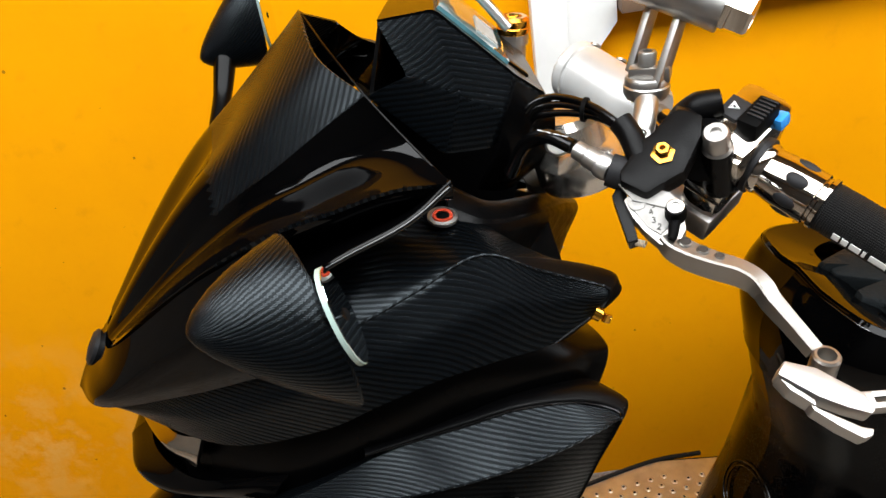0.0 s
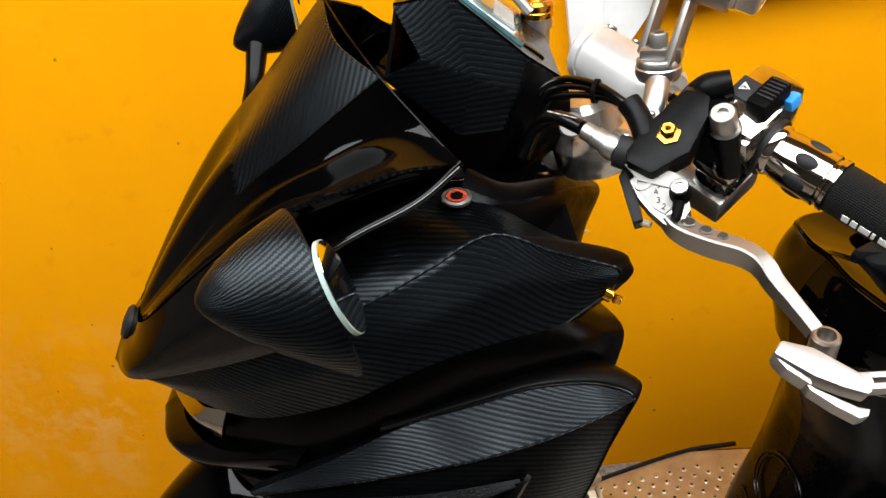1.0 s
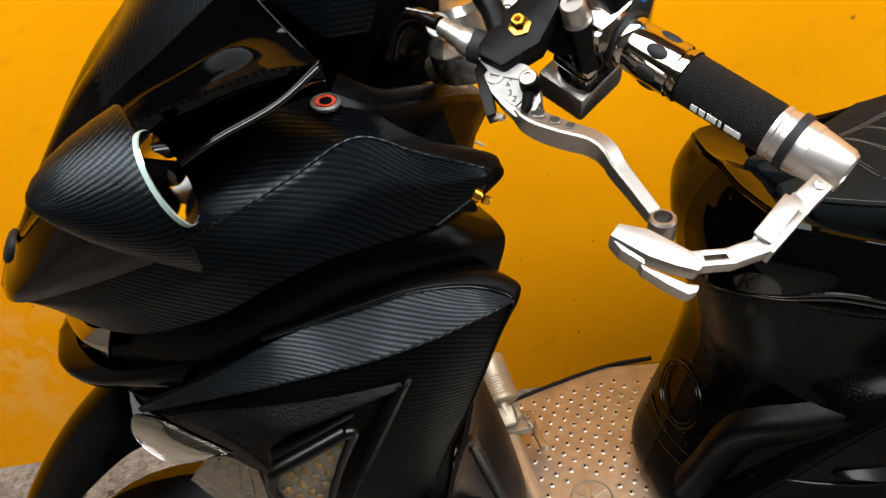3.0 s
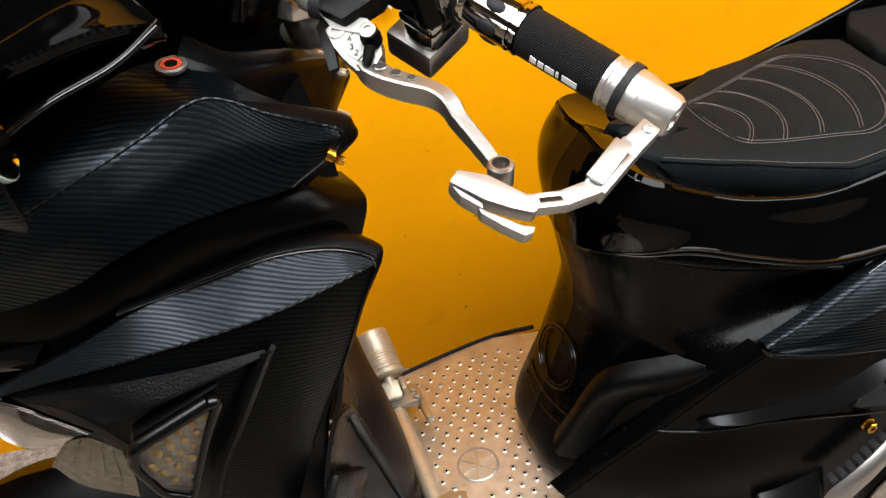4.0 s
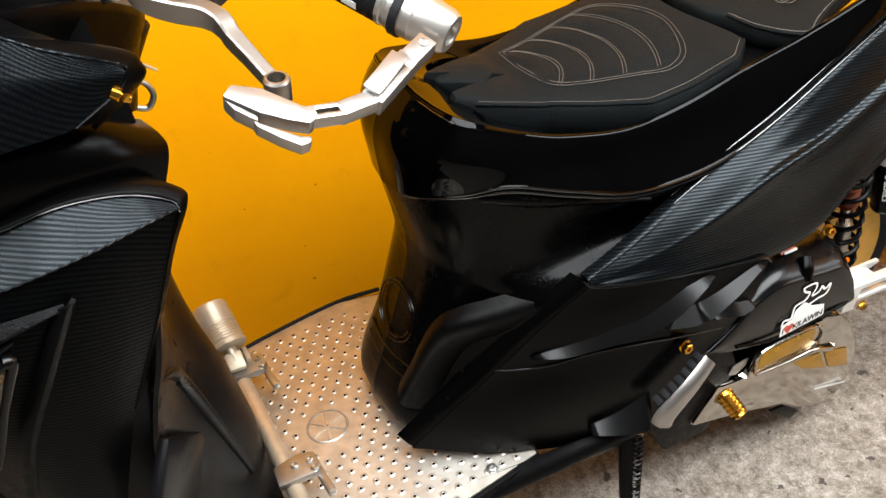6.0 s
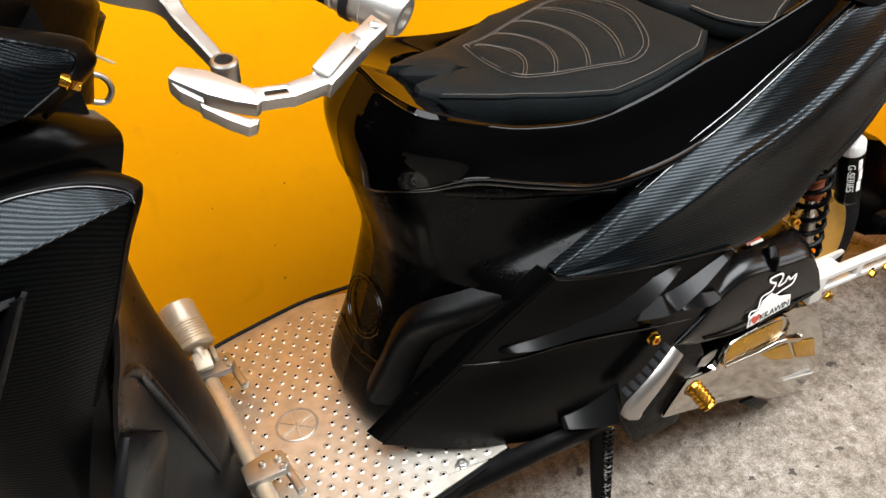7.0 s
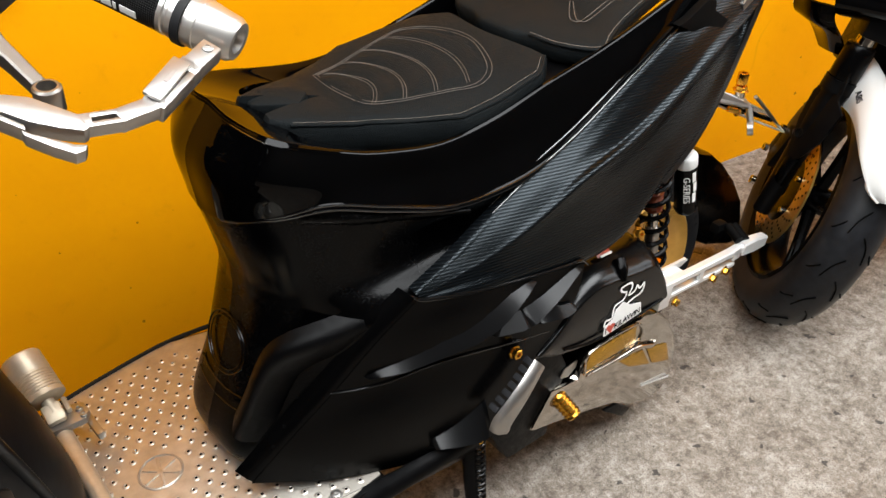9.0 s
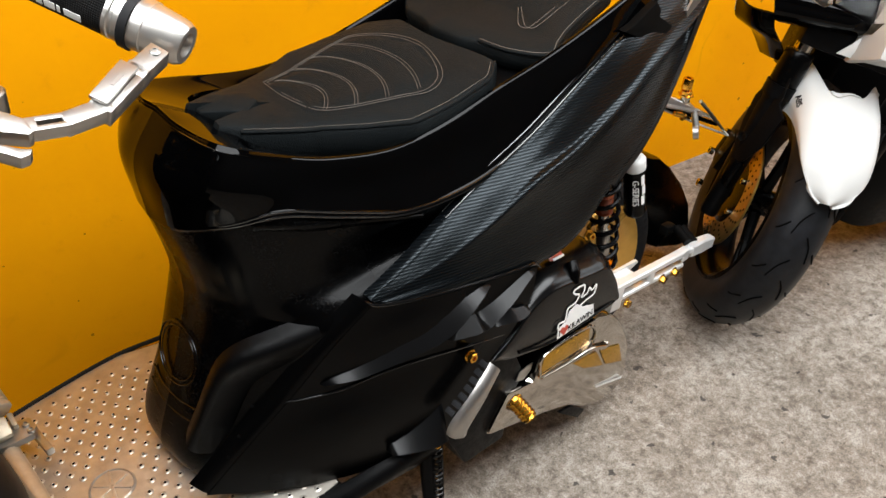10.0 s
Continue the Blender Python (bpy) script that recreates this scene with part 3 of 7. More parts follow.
both("fairing_edge", patch([e_in, [(a * 0.8 + d * 0.2, b * 0.8 + e * 0.2 - 0.001, c * 0.8 + f * 0.2 + 0.001) for (a, b, c), (d, e, f) in zip(e_in, e_out)], e_out, e_back], 40, 14, 0.004), MATTE, "thick satin black fairing edge")

both("fairing_crease", sweep([(a, b - 0.0005, c + 0.0003) for a, b, c in f_crease], 0.0011, 6, 50), CARBON)

# --- red ringed button
rb = Vector((-0.2268, -0.1388, 1.0792))
rbn = Vector((0.10, -0.18, 1.0)).normalized()
btn = part("ignition_button", lathe([(0, 0), (0, 0.0122), (0.0026, 0.0122), (0.0034, 0.0094), (0.002, 0.0090), (0.002, 0)], rb, rbn, 32), ALU, SC, "round brushed button with a red ring")
part("red_ring", lathe([(0.002, 0.0054), (0.0036, 0.0056), (0.0036, 0.0080), (0.002, 0.0083)], rb, rbn, 32), RED, btn)
part("button_cap", lathe([(0.001, 0), (0.001, 0.0050), (0.0034, 0.0049), (0.0040, 0.0034), (0.0040, 0)], rb, rbn, 24), INK, btn)

# --- steering collar behind the cowl
rim_c = [(-0.222, -0.128, 1.080), (-0.190, -0.136, 1.062), (-0.150, -0.110, 1.046), (-0.112, -0.062, 1.022), (-0.082, -0.012, 0.990), (-0.080, 0.030, 0.978), (-0.100, 0.070, 0.985), (-0.150, 0.075, 1.010)]
cup = [[(a * 0.86 - 0.022, b * 0.80, c + 0.001) for a, b, c in rim_c], [(a * 0.90 - 0.016, b * 0.86, c + 0.004) for a, b, c in rim_c], rim_c, [(a + 0.001, b * 1.02, c - 0.006) for a, b, c in rim_c], [(a - 0.016, b * 1.0, c - 0.040) for a, b, c in rim_c], [(a - 0.034, b * 0.95, c - 0.095) for a, b, c in rim_c]]
part("steering_collar", patch(cup, 40, 24, 0.006), MATTE, SC, "satin black steering collar open at the top")
part("collar_bead", sweep([(-0.205, -0.135, 1.066), (-0.196, -0.150, 1.050), (-0.180, -0.150, 1.028), (-0.165, -0.140, 1.005)], [0.001, 0.003, 0.003, 0.001], 8, 24), SATIN, SC)

# --- dark structure inside the front
core = [[(-0.13, -0.10, 1.03), (-0.30, -0.12, 1.03), (-0.45, -0.06, 0.97)], [(-0.12, -0.13, 0.95), (-0.30, -0.165, 0.95), (-0.50, -0.06, 0.90)],
        [(-0.13, -0.15, 0.88), (-0.30, -0.175, 0.87), (-0.50, -0.08, 0.85)], [(-0.20, -0.15, 0.70), (-0.30, -0.16, 0.70), (-0.42, -0.11, 0.72)], [(-0.26, -0.12, 0.45), (-0.30, -0.13, 0.45), (-0.35, -0.10, 0.50)]]
both("inner_frame_cover", patch(core, 16, 20, 0.004), MATTE)

# --- gloss middle panel
m_top = [(-0.105, -0.147, 0.931), (-0.16, -0.172, 0.970), (-0.24, -0.193, 0.975), (-0.31, -0.185, 0.955), (-0.40, -0.150, 0.918), (-0.50, -0.075, 0.893)]
m_mid = [(-0.104, -0.162, 0.920), (-0.155, -0.190, 0.942), (-0.24, -0.200, 0.945), (-0.31, -0.194, 0.925), (-0.40, -0.162, 0.890), (-0.50, -0.090, 0.868)]
m_bot = [(-0.120, -0.168, 0.884), (-0.16, -0.186, 0.900), (-0.24, -0.190, 0.903), (-0.31, -0.186, 0.890), (-0.40, -0.165, 0.862), (-0.50, -0.100, 0.836)]
both("middle_panel", patch([[(a - 0.01, b + 0.03, c + 0.004) for a, b, c in m_top], m_top, m_mid, m_bot], 36, 20, 0.004), SATIN, "satin black middle leg-shield panel")

# --- carbon lower panel and matte shield face
l_in = [(-0.128, -0.190, 0.905), (-0.155, -0.185, 0.915), (-0.199, -0.18, 0.918), (-0.248, -0.178, 0.908), (-0.314, -0.175, 0.895), (-0.382, -0.165, 0.868), (-0.459, -0.15, 0.838)]
l_top = [(-0.117, -0.210, 0.908), (-0.152, -0.212, 0.922), (-0.199, -0.21, 0.929), (-0.248, -0.205, 0.921), (-0.314, -0.2, 0.909), (-0.382, -0.19, 0.881), (-0.462, -0.17, 0.848)]
l_rid = [(-0.115, -0.218, 0.899), (-0.145, -0.232, 0.903), (-0.195, -0.241, 0.900), (-0.248, -0.241, 0.895), (-0.307, -0.231, 0.887), (-0.374, -0.210, 0.872), (-0.458, -0.173, 0.846)]
both("lower_panel", patch([l_in, l_top, l_rid], 48, 14, 0.004, lin=True), CARBON, "carbon film lower leg-shield panel")
s_rows = [[(-0.117, -0.217, 0.897), (-0.195, -0.239, 0.899), (-0.307, -0.230, 0.886), (-0.45, -0.175, 0.846)],
          [(-0.138, -0.215, 0.850), (-0.215, -0.240, 0.855), (-0.31, -0.236, 0.845), (-0.405, -0.200, 0.833)],
          [(-0.165, -0.208, 0.785), (-0.24, -0.232, 0.78), (-0.31, -0.230, 0.775), (-0.365, -0.210, 0.770)],
          [(-0.215, -0.195, 0.680), (-0.26, -0.212, 0.67), (-0.31, -0.208, 0.66), (-0.35, -0.185, 0.65)],
          [(-0.270, -0.175, 0.52), (-0.29, -0.182, 0.5), (-0.32, -0.175, 0.5), (-0.35, -0.15, 0.5)],
          [(-0.29, -0.155, 0.42), (-0.30, -0.160, 0.40), (-0.32, -0.150, 0.40), (-0.34, -0.13, 0.42)]]
both("leg_shield", patch(s_rows, 28, 36, 0.006), FILM, "matte black leg shield")
b_in = [(-0.330, -0.197, 0.909), (-0.248, -0.206, 0.9225), (-0.199, -0.211, 0.930), (-0.152, -0.213, 0.923), (-0.120, -0.2150, 0.9060), (-0.116, -0.2190, 0.8950), (-0.138, -0.2165, 0.850), (-0.165, -0.2095, 0.785), (-0.215, -0.1965, 0.680)]
b_out = [(-0.330, -0.190, 0.910), (-0.248, -0.196, 0.926), (-0.195, -0.199, 0.934), (-0.140, -0.199, 0.926), (-0.1095, -0.2020, 0.9080), (-0.1055, -0.2040, 0.8930), (-0.129, -0.2020, 0.850), (-0.157, -0.1960, 0.785), (-0.209, -0.1860, 0.680)]
both("shield_edge", patch([b_in, [(a * 0.7 + d * 0.3, b * 0.7 + e * 0.3 - 0.0015, c * 0.7 + f * 0.3 + 0.0015) for (a, b, c), (d, e, f) in zip(b_in, b_out)], b_out, [(a - 0.006, b + 0.024, c - 0.006) for a, b, c in b_out]], 50, 12, 0.004), MATTE, "rounded black edge of the leg shield")
both("edge_line", sweep([(a, b - 0.0006, c + 0.0004) for a, b, c in b_in[:6]], 0.0009, 6, 50), SEMI)
both("panel_crease", sweep([(a, b - 0.0005, c) for a, b, c in l_rid], 0.0010, 6, 50), CARBON)
# textured triangle with the clear indicator set in it
GRAIN = make_plain("grained_plastic", (0.0016, 0.0016, 0.0019), 0.45, vary=0.5, scale=420, bump=0.6, spec=0.10)
both("textured_insert", patch([[(-0.225, -0.2445, 0.866), (-0.29, -0.241, 0.8675), (-0.364, -0.226, 0.866), (-0.428, -0.199, 0.851)],
                               [(-0.226, -0.249, 0.864), (-0.28, -0.250, 0.858), (-0.335, -0.246, 0.850), (-0.398, -0.214, 0.842)],
                               [(-0.227, -0.2495, 0.863), (-0.278, -0.2515, 0.855), (-0.328, -0.249, 0.845), (-0.366, -0.238, 0.834)]], 24, 10, 0.006), GRAIN, "grained black triangular insert")
both("shield_ridge", patch([[(-0.218, -0.243, 0.868), (-0.258, -0.243, 0.802), (-0.294, -0.238, 0.738), (-0.32, -0.225, 0.66)], [(-0.223, -0.2475, 0.866), (-0.263, -0.247, 0.801), (-0.299, -0.242, 0.737), (-0.325, -0.228, 0.66)], [(-0.230, -0.2435, 0.862), (-0.270, -0.243, 0.799), (-0.306, -0.238, 0.735), (-0.33, -0.224, 0.66)]], 20, 6, 0.004), MATTE, "folded edge of the leg shield")
IND = [(-0.276, 0.846), (-0.344, 0.823), (-0.350, 0.806), (-0.341, 0.770), (-0.322, 0.755), (-0.300, 0.802)]
for sgn in (1, -1):
    out = lambda bm: bm if sgn == 1 else mirrored(bm)

    def ind_plate(inset, y0, thick, bevel):
        cx, cz = sum(p[0] for p in IND) / 6, sum(p[1] for p in IND) / 6
        pts = [(cx + (a - cx) * (1 - inset), cz + (c - cz) * (1 - inset)) for a, c in IND]
        return out(slab(pts[::-1], (0, y0 + thick, 0), (1, 0, 0), (0, 0, 1), thick, bevel))

    ind = part("indicator", ind_plate(-0.20, -0.256, 0.020, 0.006), SATIN, SC, "triangular clear indicator with amber bulbs")
    part("reflector", ind_plate(0.04, -0.2600, 0.003, 0.0006), DULLREF, ind)
    for r, (a0, c0, n) in enumerate(((-0.288, 0.829, 5), (-0.299, 0.815, 4), (-0.306, 0.802, 4), (-0.312, 0.789, 3), (-0.319, 0.776, 2))):
        for k in range(n):
            part("bulb", out(lathe([(0, 0.0036), (0.002, 0.0033), (0.003, 0.002), (0.0034, 0)], (a0 - 0.0115 * k, -0.2600, c0 - 0.0034 * k), (0, -1, 0), 10)), BULB, ind)
    cxi, czi = sum(p[0] for p in IND) / 6, sum(p[1] for p in IND) / 6
    ring = [(cxi + (a - cxi) * 1.14, -0.268, czi + (c - czi) * 1.17) for a, c in IND]
    ring = [tuple(Vector(p).lerp(Vector(q), f)) for p, q in zip(ring, ring[1:] + ring[:1]) for f in (0.12, 0.5, 0.88)]
    part("indicator_frame", out(sweep(ring + ring[:1], [0.0062, 0.0062, 0.0045, 0.0040, 0.0040, 0.0045, 0.0062], 12, 90, flat=0.8)), SEMISATIN, ind, "rounded black frame")
    part("lens", ind_plate(0.0, -0.2690, 0.002, 0.0008), GLASS, ind, "clear plastic lens")

# --- daytime light strip, headlamp, lower beak, front mudguard
strip = [[(-0.470, -0.158, 0.832), (-0.457, -0.168, 0.837), (-0.436, -0.185, 0.838), (-0.414, -0.198, 0.825), (-0.386, -0.214, 0.809)],
         [(-0.475, -0.160, 0.818), (-0.459, -0.173, 0.823), (-0.439, -0.191, 0.821), (-0.421, -0.201, 0.810), (-0.401, -0.210, 0.809)],
         [(-0.477, -0.156, 0.803), (-0.468, -0.166, 0.794), (-0.453, -0.180, 0.790), (-0.436, -0.190, 0.791), (-0.413, -0.203, 0.801)]]
both("light_strip", patch(strip, 24, 10, 0.004), CHROME, "bright chromed lower light strip")
both("light_strip_lens", patch([[(a - 0.003, b - 0.004, c + 0.001) for a, b, c in r] for r in strip], 20, 8, 0.0015), GLASS, "clear strip lens")
low_l = [[(-0.409, -0.201, 0.800), (-0.393, -0.204, 0.797), (-0.372, -0.210, 0.775)], [(-0.428, -0.190, 0.776), (-0.402, -0.200, 0.762), (-0.374, -0.208, 0.735)], [(-0.442, -0.178, 0.752), (-0.426, -0.182, 0.720), (-0.385, -0.190, 0.690)]]
both("lower_lamp", patch(low_l, 14, 14, 0.004), DULLREF, "ribbed lower lamp with an amber tint")
for k in range(6):
    f = k / 5
    both("lamp_rib", sweep([Vector(low_l[0][0]).lerp(Vector(low_l[0][2]), f) + Vector((-0.002, -0.003, 0)), Vector(low_l[1][0]).lerp(Vector(low_l[1][2]), f) + Vector((-0.002, -0.004, 0)), Vector(low_l[2][0]).lerp(Vector(low_l[2][2]), f) + Vector((-0.002, -0.003, 0))], 0.0012, 6, 10), DULLREF)
both("headlamp", patch([[(-0.470, -0.120, 0.906), (-0.500, -0.090, 0.896), (-0.530, -0.03, 0.89), (-0.535, 0, 0.889)], [(-0.478, -0.125, 0.89), (-0.512, -0.09, 0.882), (-0.540, -0.03, 0.876), (-0.545, 0, 0.875)], [(-0.484, -0.120, 0.874), (-0.506, -0.088, 0.866), (-0.53, -0.03, 0.86), (-0.535, 0, 0.86)]], 18, 10, 0.004), CHROME, "clear headlamp")
both("beak", patch([[(-0.40, -0.165, 0.880), (-0.484, -0.122, 0.860), (-0.530, -0.060, 0.852), (-0.545, 0, 0.85)], [(-0.41, -0.168, 0.872), (-0.505, -0.115, 0.842), (-0.556, -0.06, 0.835), (-0.57, 0, 0.832)], [(-0.42, -0.165, 0.855), (-0.505, -0.100, 0.822), (-0.54, -0.055, 0.812), (-0.55, 0, 0.81)], [(-0.42, -0.14, 0.83), (-0.48, -0.08, 0.80), (-0.51, -0.04, 0.79), (-0.52, 0, 0.79)]], 24, 18, 0.004), GLOSS, "gloss black beak under the headlamp")
both("inner_mudguard", patch([[(-0.36, -0.165, 0.80), (-0.43, -0.140, 0.81), (-0.505, -0.075, 0.80), (-0.52, 0, 0.80)], [(-0.36, -0.160, 0.70), (-0.42, -0.130, 0.72), (-0.475, -0.075, 0.74), (-0.49, 0, 0.75)], [(-0.35, -0.120, 0.50), (-0.38, -0.110, 0.55), (-0.41, -0.070, 0.62), (-0.42, 0, 0.64)]], 18, 16, 0.004), MATTE, "black inner mudguard")
fend = [[(-0.46, v, 0.765 - abs(v) * 0.5) for v in (-0.085, -0.06, 0, 0.06, 0.085)]]
for k in range(1, 6):
    a = -0.46 - 0.062 * k
    z = 0.79 - 0.012 * k - 0.0085 * k * k
    w = 1.0 - 0.06 * k
    fend.append([(a, v * w, z - (abs(v) / 0.085) ** 2 * 0.055) for v in (-0.085, -0.06, 0, 0.06, 0.085)])
part("front_mudguard", patch(fend, 16, 30, 0.004), GLOSS, SC, "gloss black front mudguard")
part("front_tyre", lathe([(-0.05, 0.205), (-0.052, 0.235), (-0.035, 0.268), (0, 0.285), (0.035, 0.268), (0.052, 0.235), (0.05, 0.205)], (-0.50, 0, 0.285), (0.25, 1, 0), 48), TYRE, SC)
part("front_rim", lathe([(-0.045, 0.21), (-0.02, 0.17), (-0.03, 0.04), (0.03, 0.04), (0.02, 0.17), (0.045, 0.21)], (-0.50, 0, 0.285), (0.25, 1, 0), 40), RIMGOLD, SC)
for s in (-1, 1):
    part("fork_leg", sweep([(-0.30, 0.075 * s, 0.80), (-0.47, 0.085 * s, 0.30)], 0.022, 14, 4), SATIN, SC)

# --- inner leg shield, seen from the footboard
ins = []
for z, uc, us, w in ((0.90, -0.135, -0.14, 0.20), (0.75, -0.136, -0.175, 0.20), (0.67, -0.136, -0.20, 0.19), (0.59, -0.128, -0.22, 0.185), (0.50, -0.112, -0.23, 0.18), (0.40, -0.100, -0.235, 0.18), (0.33, -0.10, -0.22, 0.19), (0.29, -0.08, -0.10, 0.20)):
    ins.append([(us, -w, z), (us * 0.6 + uc * 0.4, -w * 0.7, z), (uc - 0.022, -w * 0.34, z), (uc - 0.002, 0, z), (uc - 0.022, w * 0.34, z), (us * 0.6 + uc * 0.4, w * 0.7, z), (us, w, z)])
INNER = make_plain("worn_black_plastic", (0.0035, 0.0035, 0.004), 0.36, vary=0.35, scale=60, bump=0.08, spec=0.11)
part("inner_shield", patch(ins, 36, 40, 0.005), INNER, SC, "matte black inner leg shield")
both("shield_side", patch([[(-0.119, -0.214, 0.895), (-0.140, -0.212, 0.85), (-0.167, -0.205, 0.785), (-0.217, -0.192, 0.68), (-0.272, -0.172, 0.52), (-0.292, -0.152, 0.42), (-0.30, -0.15, 0.32)], [(-0.139, -0.196, 0.90), (-0.152, -0.196, 0.85), (-0.168, -0.196, 0.785), (-0.196, -0.186, 0.68), (-0.224, -0.178, 0.52), (-0.232, -0.176, 0.42), (-0.20, -0.18, 0.32)]], 24, 4, 0.004), MATTE)
part("shield_fold", sweep([(-0.194, -0.190, 0.690), (-0.173, -0.140, 0.655), (-0.165, -0.109, 0.601), (-0.148, -0.092, 0.500), (-0.128, -0.080, 0.376)], [0.003, 0.008, 0.009, 0.008, 0.005], 16, 50, flat=0.6), INNER, SC, "soft fold down the inner shield")
LA, LB = Vector((-0.206, -0.190, 0.622)), Vector((-0.170, -0.130, 0.545))
lex = (LB - LA).normalized()
ley = Vector((0.12, 0.05, 1.0))
ley = (ley - lex * ley.dot(lex)).normalized()
part("pocket_ledge", slab([(0, 0), (0.092, 0.0), (0.106, -0.010), (0.112, -0.100), (0.0, -0.100)], LA - Vector((0.004, -0.004, 0)), lex, ley, 0.014, 0.005), INNER, SC, "square-shouldered glove pocket")

# --- mirrors
def mirror_body(name, top, bot, apex, glass_top, glass_bot, stalk, lab):
    top, bot, apex = Vector(top), Vector(bot), Vector(apex)
    mid = (top + bot) / 2
    ax = (mid - apex)
    long_ = (top - bot) / 2
    side = ax.cross(long_).normalized() * long_.length * 0.62
    bm = bmesh.new()
    uvl = bm.loops.layers.uv.new("uv")
    rings = []
    for i, (s, r) in enumerate(((0, 0.02), (0.03, 0.12), (0.12, 0.27), (0.3, 0.48), (0.52, 0.68), (0.76, 0.86), (0.97, 1.0), (1.0, 0.985), (1.0, 0.93), (0.93, 0.90), (0.9, 0.2))):
        c = apex + ax * s + long_ * 0.12 * (1 - s)
        rings.append([bm.verts.new(c + (long_ * math.cos(a) + side * math.sin(a)) * r) for a in np.arange(40) * math.pi / 20])
        if i:
            for k in range(40):
                f = bm.faces.new((rings[-2][k], rings[-2][(k + 1) % 40], rings[-1][(k + 1) % 40], rings[-1][k]))
                f.material_index = 0 if i < 8 else 1
                for lp, (q, w) in zip(f.loops, ((i - 1, k), (i - 1, k + 1), (i, k + 1), (i, k))):
                    lp[uvl].uv = (q * ax.length * 0.24, w * long_.length * 0.17)
    bm.faces.new(rings[0])
    bm.faces.new(rings[-1])
    sh = part(name, soften(bm), [CARBON, SATIN], SC, lab)
    gt, gb = Vector(glass_top), Vector(glass_bot)
    gm, gl = (gt + gb) / 2, (gt - gb) / 2
    n = Vector((1, -0.14, 0.06))
    n = (n - gl.normalized() * n.dot(gl.normalized())).normalized()
    x = gl.normalized()
    y = n.cross(x)
    def disc(r0, h0, h1, seg=40, ratio=0.80):
        b2 = bmesh.new()
        lo = [b2.verts.new(gm + n * h0 + (x * math.cos(a) + y * math.sin(a) * ratio) * r0) for a in np.arange(seg) * 2 * math.pi / seg]
        hi = [b2.verts.new(gm + n * h1 + (x * math.cos(a) + y * math.sin(a) * ratio) * r0) for a in np.arange(seg) * 2 * math.pi / seg]
        b2.faces.new(lo), b2.faces.new(hi)
        for k in range(seg):
            b2.faces.new((lo[k], lo[(k + 1) % seg], hi[(k + 1) % seg], hi[k]))
        return soften(b2)
    part("mirror_glass", disc(gl.length, -0.0015, 0.0012), GLASSEDGE, sh, "round mirror glass")
    part("mirror_face", disc(gl.length * 0.975, 0.0013, 0.0018), MIRROR, sh)
    part("glass_mount", sweep([mid + ax * -0.1, gm], [0.006, 0.005], 12, 3), SATIN, sh)
    part("mirror_stalk", sweep(stalk, [0.013, 0.010, 0.009, 0.012], 14), SATIN, sh)
    return sh


mirror_body("mirror_left", (-0.342, -0.271, 1.167), (-0.315, -0.347, 1.089), (-0.399, -0.319, 1.136), (-0.321, -0.336, 1.177), (-0.308, -0.355, 1.125),
            [(-0.350, -0.305, 1.130), (-0.355, -0.26, 1.085), (-0.365, -0.20, 1.055), (-0.375, -0.16, 1.045)], "pointed carbon film mirror with a round glass")
mirror_body("mirror_right", (-0.345, 0.235, 1.225), (-0.345, 0.215, 1.125), (-0.415, 0.208, 1.140), (-0.335, 0.24, 1.215), (-0.335, 0.225, 1.13),
            [(-0.388, 0.212, 1.145), (-0.400, 0.180, 1.110), (-0.412, 0.145, 1.085), (-0.420, 0.12, 1.06)], "carbon film mirror on a slim black stalk")

# --- instrument cluster
def facets(quads):
    """A faceted shell from corner points, each face with its own surface coordinates."""
    b = bmesh.new()
    uvl = b.loops.layers.uv.new("uv")
    for q in quads:
        p = [Vector(c) for c in q]
        f = b.faces.new([b.verts.new(c) for c in p])
        ex = (p[1] - p[0]).normalized()
        ey = f.normal.cross(ex) if f.normal.length else Vector((0, 0, 1))
        f.normal_update()
        ey = f.normal.cross(ex)
        for lp in f.loops:
            d = lp.vert.co - p[0]
            lp[uvl].uv = (d.dot(ex), d.dot(ey))
    bmesh.ops.remove_doubles(b, verts=b.verts, dist=1e-5)
    bmesh.ops.bevel(b, geom=[e for e in b.edges if len(e.link_faces) == 2], offset=0.003, segments=2, affect='EDGES', profile=0.6)
    bmesh.ops.solidify(b, geom=list(b.faces), thickness=0.003)
    return soften(b, 30)


TA, TB, TC, TD = (-0.244, -0.080, 1.224), (-0.204, -0.100, 1.229), (-0.154, -0.118, 1.175), (-0.126, -0.103, 1.147)
BA, BB, BC, BD = (-0.262, -0.100, 1.178), (-0.214, -0.125, 1.129), (-0.181, -0.130, 1.128), (-0.137, -0.112, 1.140)
MA, MB, MC = (-0.232, -0.112, 1.190), (-0.196, -0.122, 1.170), (-0.166, -0.128, 1.152)
far = lambda p: (p[0] + 0.034, 0.095, p[2] - 0.026)
low = lambda p: (p[0] - 0.004, -0.03, p[2] - 0.012)
farA = lambda p: (p[0] + 0.034, 0.095, p[2] - 0.026)
left_q = [(TA, TB, MB, MA), (TB, TC, MC, MB), (TC, TD, BD, MC), (MA, MB, BB, BA), (MB, MC, BC, BB), (MC, BD, BC), (BA, BB, low(BB), low(BA)), (BB, BC, low(BC), low(BB)), (BC, BD, low(BD), low(BC))]
met = part("instrument_panel", facets(left_q), CARBON, SC, "digital instrument display in an angular carbon film housing")
